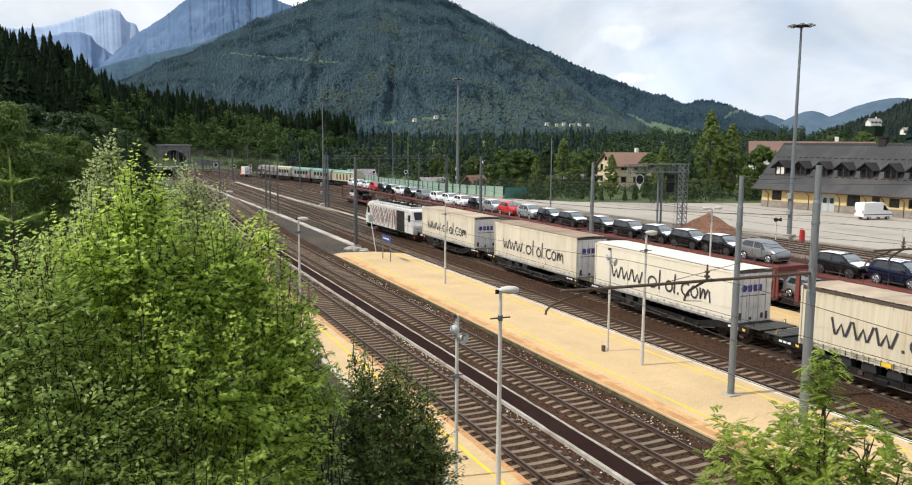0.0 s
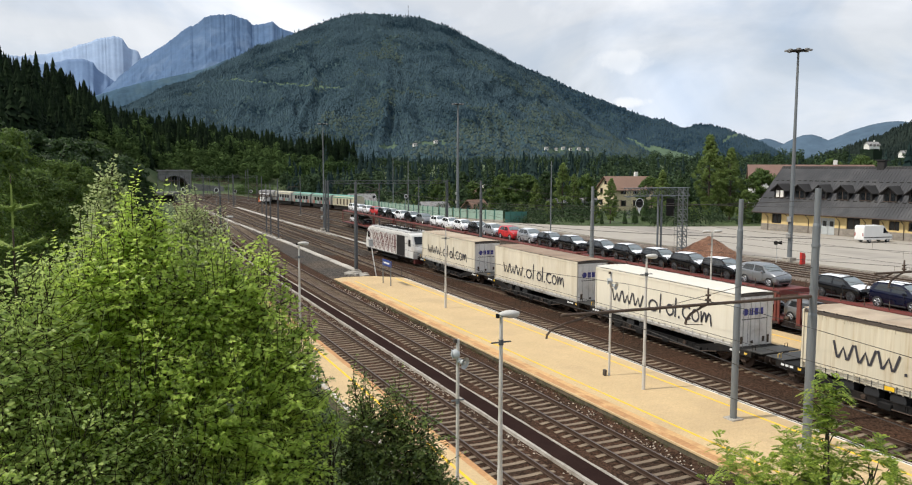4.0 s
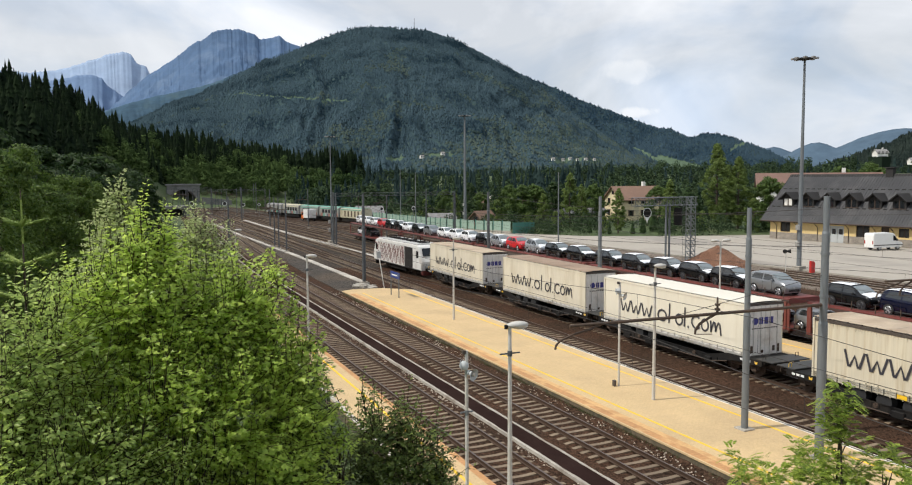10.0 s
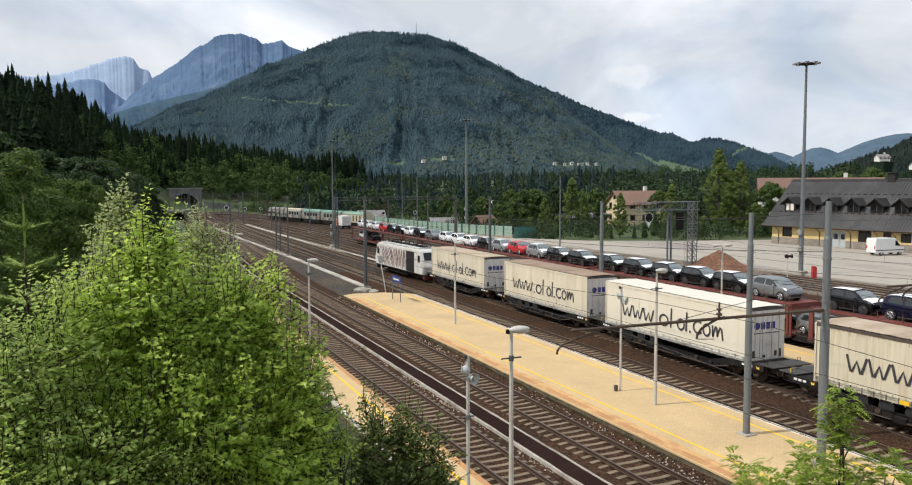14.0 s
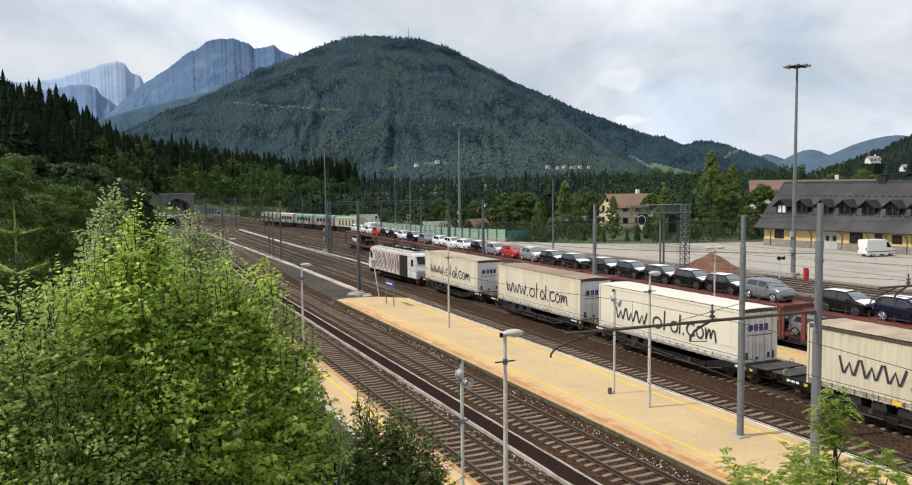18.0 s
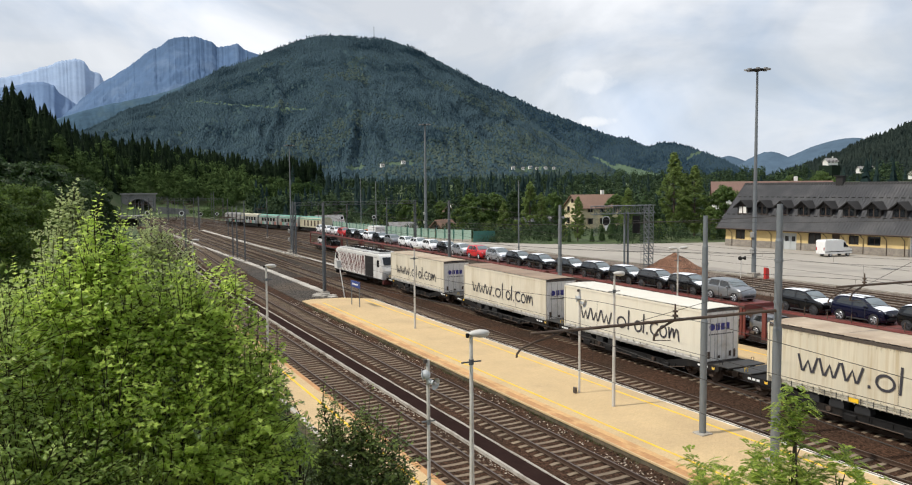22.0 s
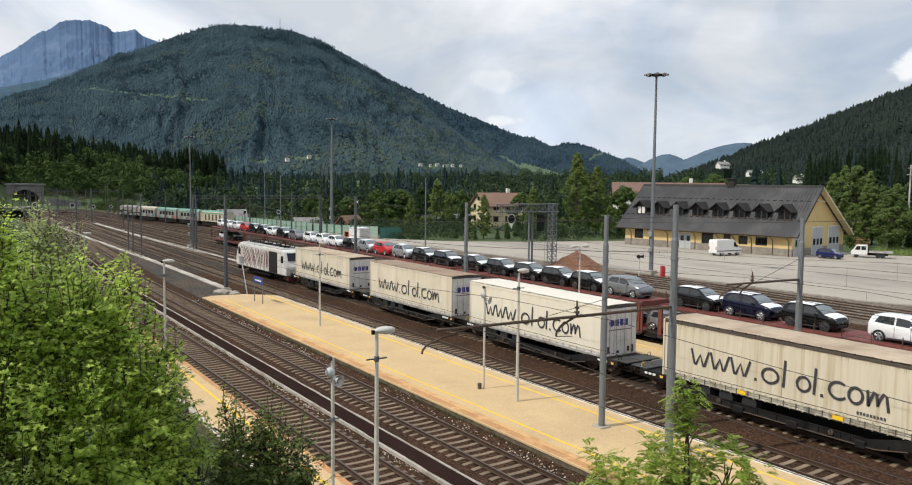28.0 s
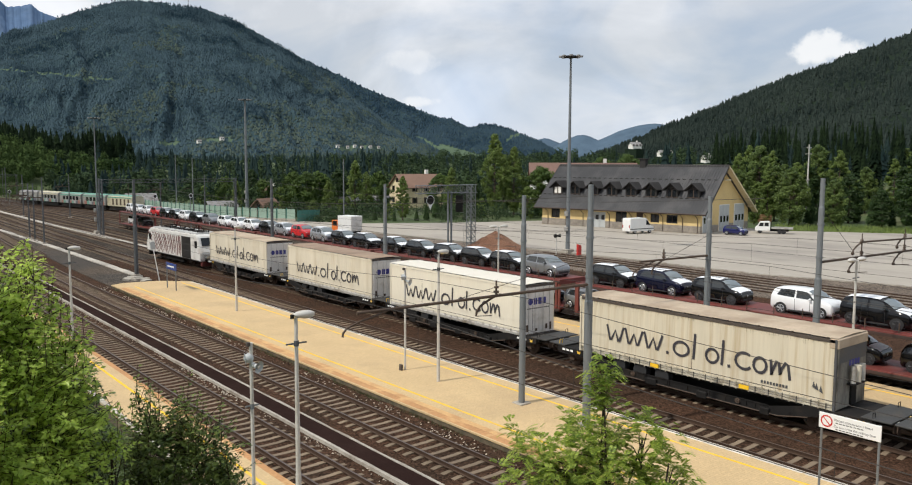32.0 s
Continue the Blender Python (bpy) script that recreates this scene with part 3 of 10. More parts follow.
def tube(bm, p, q, r0, r1=None, n=8, caps=True, mat=0):
    p, q = Vector(p), Vector(q)
    r1 = r0 if r1 is None else r1
    rot = (q - p).to_track_quat("Z", "Y")
    rings = []
    for c, r in ((p, r0), (q, r1)):
        rings.append([bm.verts.new(c + rot @ Vector((r * math.cos(2 * math.pi * k / n), r * math.sin(2 * math.pi * k / n), 0))) for k in range(n)])
    for k in range(n):
        f = bm.faces.new((rings[0][k], rings[0][(k + 1) % n], rings[1][(k + 1) % n], rings[1][k]))
        f.material_index, f.smooth = mat, True
    if caps:
        for ring in (rings[0][::-1], rings[1]):
            f = bm.faces.new(ring)
            f.material_index = mat
            for e in f.edges:
                e.smooth = False
    return bm


def path_tube(bm, pts, r, n=6, mat=0):
    pts = [Vector(p) for p in pts]
    rings = []
    for k, c in enumerate(pts):
        d = (pts[min(k + 1, len(pts) - 1)] - pts[max(k - 1, 0)]).normalized()
        rot = d.to_track_quat("Z", "Y")
        rings.append([bm.verts.new(c + rot @ Vector((r * math.cos(2 * math.pi * i / n), r * math.sin(2 * math.pi * i / n), 0))) for i in range(n)])
    for a, b in zip(rings, rings[1:]):
        for i in range(n):
            f = bm.faces.new((a[i], a[(i + 1) % n], b[(i + 1) % n], b[i]))
            f.material_index, f.smooth = mat, True
    if n > 2:
        for ring in (rings[0][::-1], rings[-1]):
            for e in bm.faces.new(ring).edges:
                e.smooth = False
    return bm


def holed_wall(bm, x0, x1, z0, z1, y0, y1, holes):
    """One wall in a plane of constant y, with openings (xa, xb, za, zb) through it."""
    xs_ = sorted({x0, x1, *[v for h in holes for v in h[:2]]})
    zs_ = sorted({z0, z1, *[v for h in holes for v in h[2:]]})
    vs = {}

    def v(i, k, y):
        if (i, k, y) not in vs:
            vs[i, k, y] = bm.verts.new((xs_[i], y, zs_[k]))
        return vs[i, k, y]

    def solid(i, k):
        if not (0 <= i < len(xs_) - 1 and 0 <= k < len(zs_) - 1):
            return False
        cx, cz = (xs_[i] + xs_[i + 1]) / 2, (zs_[k] + zs_[k + 1]) / 2
        return not any(a < cx < b and c < cz < d for a, b, c, d in holes)
    for i in range(len(xs_) - 1):
        for k in range(len(zs_) - 1):
            if solid(i, k):
                bm.faces.new((v(i, k, y0), v(i + 1, k, y0), v(i + 1, k + 1, y0), v(i, k + 1, y0)))
                bm.faces.new((v(i, k, y1), v(i, k + 1, y1), v(i + 1, k + 1, y1), v(i + 1, k, y1)))
                for di, dk, a, b in ((-1, 0, (0, 1), (0, 0)), (1, 0, (1, 0), (1, 1)), (0, -1, (0, 0), (1, 0)), (0, 1, (1, 1), (0, 1))):
                    if not solid(i + di, k + dk):
                        bm.faces.new((v(i + a[0], k + a[1], y0), v(i + a[0], k + a[1], y1), v(i + b[0], k + b[1], y1), v(i + b[0], k + b[1], y0)))
    bmesh.ops.recalc_face_normals(bm, faces=bm.faces)
    return bm


def prism(bm, outline, axis, a, b, mat=0):
    """A closed outline (two coordinates) drawn out from a to b along an axis."""
    def put(u, v, w):
        return {"x": (w, u, v), "y": (u, w, v), "z": (u, v, w)}[axis]
    lo = [bm.verts.new(put(u, v, a)) for u, v in outline]
    hi = [bm.verts.new(put(u, v, b)) for u, v in outline]
    n = len(outline)
    for k in range(n):
        bm.faces.new((lo[k], lo[(k + 1) % n], hi[(k + 1) % n], hi[k])).material_index = mat
    bm.faces.new(lo[::-1]).material_index = mat
    bm.faces.new(hi).material_index = mat
    bmesh.ops.recalc_face_normals(bm, faces=bm.faces)
    return bm


def ball(bm, c, r, squash=(1, 1, 1), u=10, v=7, mat=0):
    m = Matrix.Translation(c) @ Matrix.Diagonal((*(Vector(squash) * r), 1))
    got = bmesh.ops.create_uvsphere(bm, u_segments=u, v_segments=v, radius=1, matrix=m)
    for w in got["verts"]:
        for f in w.link_faces:
            f.material_index, f.smooth = mat, True
    return bm


def ribbon(bm, pts, width, x, mat=0, thick=0.004, round_to=None):
    """A flat brush stroke in a plane of constant x, seen from -x; points are (y, z)."""
    n = len(pts)
    left, right = [], []
    for k, (y, z) in enumerate(pts):
        a, b = pts[max(k - 1, 0)], pts[min(k + 1, n - 1)]
        d = Vector((b[0] - a[0], b[1] - a[1]))
        d = d.normalized() if d.length else Vector((1, 0))
        w = width / 2
        left.append(bm.verts.new((x, y - d.y * w, z + d.x * w)))
        right.append(bm.verts.new((x, y + d.y * w, z - d.x * w)))
    for k in range(n - 1):
        bm.faces.new((left[k], left[k + 1], right[k + 1], right[k])).material_index = mat
    return bm


def arc(cy, cz, ry, rz, a0, a1, n=14):
    return [(cy + ry * math.cos(radians(a0 + (a1 - a0) * k / n)), cz + rz * math.sin(radians(a0 + (a1 - a0) * k / n))) for k in range(n + 1)]


def up(x, y, z=0.0, turn=0.0):
    return pose(x, y, z, 0, 0, turn)

# ---- the land: one sheet to the horizon ----
def smooth(a, b, v):
    t = min(max((v - a) / (b - a), 0.0), 1.0)
    return t * t * (3 - 2 * t)


def bend(y):
    """The two near tracks swing to the right beyond the platforms, towards the tunnel."""
    return 0.0 if y < 75 else (0.00055 * (y - 75) ** 2 if y < 130 else 1.66 + 0.0605 * (y - 130))


RIDGE_LINE = [(-75, 60, 9), (-80, 150, 20), (-85, 260, 34), (-45, 420, 45), (3, 430, 25), (75, 460, 19), (105, 470, 15), (140, 475, 3)]


def ridge(x, y):
    """Height of the wooded ridge behind the tunnel and along the near side of the yard."""
    best = 0.0
    for (ax, ay, az), (bx, by, bz) in zip(RIDGE_LINE, RIDGE_LINE[1:]):
        dx, dy = bx - ax, by - ay
        u = min(max(((x - ax) * dx + (y - ay) * dy) / (dx * dx + dy * dy), 0), 1)
        d = math.hypot(x - ax - u * dx, y - ay - u * dy)
        best = max(best, (az + (bz - az) * u) * (1 - smooth(8, 105, d)))
    return best


def land(x, y):
    """Height of the ground: a flat yard, a bank and wooded ridge on the side of the near platform, gentle valley floor beyond."""
    left = 8.9 + bend(y) - x
    z = -0.34 + 3.2 * smooth(0.0, 12.0, left)
    hill = ridge(x, y)
    if y < 338:
        hill *= smooth(6, 40, left)
    z += hill + 12.0 * smooth(150, 340, x)
    z += 1.0 * noise.noise((x * 0.03, y * 0.03, 3.1)) * smooth(4, 20, left) + 0.004 * max(math.hypot(x, y) - 700, 0)
    return z


xs = sorted(set([-4600, -3000, -2000, -1300, -900, -600, -420, -300, -220, -160, -120, -90] + list(range(-70, 10, 4)) + list(range(9, 150, 7))
                + [160, 190, 230, 280, 340, 420, 520, 650, 850, 1100, 1500, 2000, 3000, 4600]))
ys = sorted(set([-4600, -2500, -1200, -600, -300, -150, -80] + list(range(-50, 310, 8)) + [320, 345, 370, 400, 430, 470, 520, 580, 650, 740, 850, 1000, 1300, 1800, 2600, 4600]))
verts = [(x, y, land(x, y)) for y in ys for x in xs]
nx = len(xs)
faces = [(j * nx + i, j * nx + i + 1, (j + 1) * nx + i + 1, (j + 1) * nx + i) for j in range(len(ys) - 1) for i in range(nx - 1)]
tagged(raw("ground", verts, faces, "grass", smooth=True), "rough grass and earth round the railway yard", "ground", kind="structure")


def slab(name, label, category, mats, outline, z0, z1, kind="structure"):
    bm = bmesh.new()
    prism(bm, outline, "z", z0, z1)
    return tagged(part(name, bm, mats), label, category, kind=kind)


def strip(name, label, category, mats, x0, x1, y0, y1, z0, z1, curved=True, step=8.0, parent=None, wobble=0.0):
    """A slab that follows the tracks."""
    n = max(1, int((y1 - y0) / step))
    bm = bmesh.new()
    rows = []
    for k in range(n + 1):
        y = y0 + (y1 - y0) * k / n
        d = bend(y) if curved else 0.0
        w = [wobble * noise.noise((y * 0.9, s * 7.7 + x0, 1.3)) for s in (0, 1)]
        rows.append([bm.verts.new(c) for c in ((x0 + d + w[0], y, z0), (x1 + d + w[1], y, z0), (x1 + d + w[1], y, z1), (x0 + d + w[0], y, z1))])
    for a, b in zip(rows, rows[1:]):
        for i in range(4):
            bm.faces.new((a[i], a[(i + 1) % 4], b[(i + 1) % 4], b[i]))
    bm.faces.new(rows[0]), bm.faces.new(rows[-1][::-1])
    bmesh.ops.recalc_face_normals(bm, faces=bm.faces)
    ob = part(name, bm, mats, parent)
    return tagged(ob, label, category, kind=kind_of(parent)) if not parent else ob


def kind_of(parent):
    return "" if parent else "structure"


# ballast of the yard, coarser round the tracks
slab("yard_ballast", "brown stone ballast over the whole railway yard", "ballast", "ballast",
     [(9.6, -20), (63, -20), (68, 40), (66, 150), (58, 200), (50, 262), (44, 330), (22, 345), (19.5, 250), (13.5, 150), (10.2, 90)], -0.6, -0.225)
slab("yard_gravel", "grey-brown oily gravel between the yard tracks", "gravel", "yard_gravel",
     [(25.0, 96), (33, 92), (40, 100), (62.5, 100), (61, 150), (55, 205), (48, 262), (42, 325), (24, 340), (22.5, 250), (21.8, 150)], -0.5, -0.221)
slab("gravel_verge", "dark grey gravel beyond the end of the platform", "gravel", "dark_gravel",
     [(20.3, 71), (24, 71), (24, 150), (23.6, 150), (21.4, 110), (20.6, 90)], -0.4, -0.16)
slab("earth_strip", "grey-brown gravelly earth between the sidings and the lorry park", "earth", "earth",
     [(60.5, -20), (79.0, -20), (77.6, 30), (73.9, 43), (73.4, 60), (70.8, 90), (69.0, 118), (66.0, 150), (62, 150), (62.5, 90), (62, 60)], -0.5, -0.12)
slab("lorry_park", "pale worn asphalt lorry park with faint tyre marks", "asphalt", "asphalt",
     [(79.0, -60), (160, -60), (146, 38), (138, 53), (132, 61.5), (126, 69.5), (131, 92), (112, 110), (94, 116), (80, 124), (70.2, 139), (66.4, 158), (64.0, 158), (69.6, 118), (71.6, 90), (73.8, 60), (73.9, 43), (77.4, 30)], -0.45, -0.02)

# platforms
def platform(name, label, x0, x1, y0, y1, near, lines, tip=False):
    base = thing(name, label, "platform", kind="structure")
    bm = bmesh.new()
    outline = [(x0, y0), (x1, y0), (x1, y1 - 2.0), (x1 - 2.4, y1 + 0.2), (x0 + 1.2, y1 + 0.6), (x0, y1)] if tip else [(x0, y0), (x1, y0), (x1, y1), (x0, y1)]
    prism(bm, [(x0 + 0.05 if u == x0 else u - 0.05 if u == x1 else u, v) for u, v in outline], "z", -0.35, 0.17)
    part("retaining_wall", bm, "platform_wall", base, "stained concrete platform edge")
    bm = bmesh.new()
    prism(bm, outline, "z", 0.174, 0.25)
    part("paving", bm, "paving", base, "sandy yellow paving")
    for xa, xb, mat, nm, z in lines:
        bm = bmesh.new()
        box(bm, xa, xb, y0 + 0.02, y1 - 2.2, 0.2, z)
        part(nm, bm, mat, base)
    return base


PLATFORM_MIDDLE = platform("platform_middle", "island platform paved in sandy yellow with yellow safety lines", 19.82, 26.22, -10, 72.2, True,
         [(19.9, 20.3, "paving_red", "edge_band", 0.253), (20.3, 20.62, "paving_warm", "edge_band", 0.2525), (21.12, 21.24, "yellow_line", "safety_line", 0.256),
          (25.12, 25.24, "yellow_line", "safety_line", 0.256)], tip=True)
PLATFORM_NEAR = platform("platform_near", "side platform paved in sandy yellow with a yellow safety line", 9.4, 11.86, -10, 64, True,
         [(11.0, 11.12, "yellow_line", "safety_line", 0.256), (11.6, 11.86, "paving_red", "edge_band", 0.254)])
platform("platform_far", "second island platform beyond the lorry-trailer train", 34.3, 39.9, -10, 92, True,
         [(35.5, 35.62, "yellow_line", "safety_line", 0.256), (38.6, 38.72, "yellow_line", "safety_line", 0.256), (34.3, 34.5, "kerb", "kerb", 0.262)])

# walkway between the two near tracks, and the white cable troughs
strip("walkway_between_tracks", "dark smooth walkway strip between the two near tracks", "walkway", "walkway", 15.28, 16.12, -10, 190, -0.5, -0.105, step=4)
strip("walkway_edge_near", "pale rough concrete edging of the dark walkway", "edging", "white_concrete", 15.15, 15.27, -10, 190, -0.5, -0.09, step=1.0, wobble=0.05)
strip("walkway_edge_far", "pale rough concrete edging of the dark walkway", "edging", "white_concrete", 16.13, 16.24, -10, 190, -0.5, -0.09, step=1.0, wobble=0.05)

# ---- tracks ----
def track(label, x0, y0, y1, pieces=0, curved=False, head="rail_head", lean=0.0, y_lean=0.0, sunk=0.0):
    """Two rails on concrete sleepers; x0 at the start, leaning sideways by lean per metre beyond y_lean."""
    base = thing("railway_track", label, "railway track", group="tracks of the yard", kind="structure", at=up(0, 0, -sunk))

    def mid(y):
        return x0 + (bend(y) if curved else 0.0) + lean * max(y - y_lean, 0.0)
    prof = [(-0.07, -0.172), (0.07, -0.172), (0.07, -0.155), (0.012, -0.135), (0.012, -0.045), (0.037, -0.035), (0.037, 0.0), (-0.037, 0.0), (-0.037, -0.035), (-0.012, -0.045), (-0.012, -0.135), (-0.07, -0.155)]
    n = max(2, int((y1 - y0) / 12)) if (curved or lean) else 1
    for side in (-0.755, 0.755):
        verts, faces, idx = [], [], []
        for k in range(n + 1):
            y = y0 + (y1 - y0) * k / n
            verts += [(mid(y) + side + u, y, v) for u, v in prof]
        for k in range(n):
            for i in range(12):
                a, b = k * 12 + i, k * 12 + (i + 1) % 12
                faces.append((a, a + 12, b + 12, b))
                idx.append(1 if i == 6 else 0)
        raw("rail", verts, faces, ["rail", head], base, index=idx)
    ys = [y0 + 0.6 * k for k in range(int((y1 - y0) / 0.6))]
    own = [y for y in ys if y >= 8][:pieces]
    rest = [y for y in ys if y not in set(own)]
    if rest:
        verts, faces = [], []
        for y in rest:
            o, c = len(verts), mid(y)
            verts += [(c + sx * 1.2, y + sy * 0.105, z) for z in (-0.3, -0.19) for sx, sy in ((-1, -1), (1, -1), (1, 1), (-1, 1))]
            faces += [tuple(o + i for i in q) for q in ((4, 5, 6, 7), (0, 1, 5, 4), (1, 2, 6, 5), (2, 3, 7, 6), (3, 0, 4, 7))]
        o = raw("sleepers", verts, faces, "sleeper", base)
        o["kind"] = "stuff"
    return base, own, mid


TRACKS = [
    track("track with concrete sleepers beside the near platform", 13.5, -12, 330, 150, True),
    track("track with concrete sleepers beside the island platform", 18.17, -12, 330, 150, True),
    track("empty track with concrete sleepers on the far side of the island platform", 27.9, -12, 300, 150, False, "rail_head", 0.0),
    track("track under the lorry-trailer train", 32.6, -12, 300, 30, False, "rail_head", 0.0),
    track("track under the car transporter wagons", 41.6, -12, 262, 0, False),
    track("rusty siding beside the car transporters", 64.6, -20, 110, 0, False, "rail", -0.09, 60),
    track("rusty siding along the lorry park", 67.6, -20, 105, 0, False, "rail", -0.07, 60),
    track("rusty siding along the lorry park", 70.6, -20, 70, 0, False, "rail", -0.06, 60),
    track("yard track beyond the platforms", 37.2, 96, 280, 0, False, "rail", 0.0),
    track("yard track beyond the platforms", 46.0, 130, 270, 0, False, "rail", -0.03, 150),
    track("yard track under the parked coaches", 62.8, 150, 262, 0, False, "rail", -0.208, 150),
    track("crossover track of the yard", 24.8, 122, 300, 0, False, "rail_head", 0.01, 130),
    track("crossover track of the yard", 20.6, 104, 300, 0, False, "rail", 0.042, 104, 0.004),
    track("crossover track of the yard", 28.6, 108, 280, 0, False, "rail", 0.022, 108, 0.007),
    track("yard track beyond the platforms", 36.0, 112, 310, 0, False, "rail", -0.018, 112, 0.01),
    track("yard track beyond the platforms", 40.6, 150, 300, 0, False, "rail", -0.03, 150, 0.013),
    track("yard track beyond the platforms", 51.0, 118, 262, 0, False, "rail", -0.062, 118, 0.004),
    track("yard track beyond the platforms", 56.0, 112, 235, 0, False, "rail", -0.085, 112, 0.007),
]

for name, x, y0, y1, w in (("cable_trough", 24.3, 79, 205, 0.36), ("cable_trough", 33.9, 99, 215, 0.4)):
    y = y0
    row = thing(name, "row of pale concrete cable trough covers along the tracks", "cable trough", kind="structure")
    first = None
    while y < y1:
        d = -0.9 * smooth(100, 170, y)
        at = pose(x + d + 0.05 * noise.noise((x, y * 0.4, 0)), y, 0.03 * noise.noise((y, x, 2)), 0, 0, 1.5 * noise.noise((y * 0.7, x, 5)))
        if first is None:
            bm = bmesh.new()
            box(bm, -w, w, 0, 1.95, -0.3, -0.06, 0.015)
            first = part("cover", bm, "trough_cover", row, at=at)
        else:
            twin(first, row, at)
        y += 2.0

# ---- the train of lorry trailers ----
def writing(parent, y_left, y_right, z0, xh, x, width=0.125):
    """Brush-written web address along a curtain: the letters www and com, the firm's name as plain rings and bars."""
    span = y_left - y_right

    def s(u):
        return y_left - u * span
    def stroke(name, pts, wide=width):
        bm = bmesh.new()
        ribbon(bm, pts, wide, x)
        part(name, bm, "ink", parent, "dark brush-written letter" if name == "letter" else "dark shape of the firm's mark")
    for k in range(3):
        a = 0.118 * k + 0.004
        w = [(0.0, 1.02), (0.022, 0.04), (0.03, 0.06), (0.055, 0.72), (0.074, 0.03), (0.082, 0.05), (0.108, 1.0)]
        stroke("letter", [(s(a + u), z0 + v * xh) for u, v in w])
    for u in (0.372, 0.702):
        stroke("dot", [(s(u), z0 + 0.0 * xh), (s(u + 0.014), z0 + 0.03 * xh)], width * 1.1)
    stroke("letter", arc(s(0.783), z0 + 0.5 * xh, -0.042 * span, 0.46 * xh, 50, 320))
    stroke("letter", arc(s(0.858), z0 + 0.45 * xh, 0.03 * span, 0.42 * xh, 0, 360, 18))
    m = [(0.908, 0.9), (0.912, 0.05), (0.916, 0.3), (0.935, 0.86), (0.945, 0.8), (0.951, 0.15), (0.956, 0.45), (0.975, 0.86), (0.986, 0.75), (0.996, -0.05)]
    stroke("letter", [(s(u), z0 + v * xh) for u, v in m])
    stroke("mark_ring", arc(s(0.455), z0 + 0.42 * xh, 0.042 * span, 0.42 * xh, 0, 360, 18))
    stroke("mark_bar", [(s(0.524), z0 - 0.06 * xh), (s(0.53), z0 + 1.5 * xh)])
    stroke("mark_ring", arc(s(0.622), z0 + 0.4 * xh, 0.032 * span, 0.4 * xh, 0, 360, 18))
    stroke("mark_bar", [(s(0.672), z0 - 0.04 * xh), (s(0.678), z0 + 1.45 * xh)])


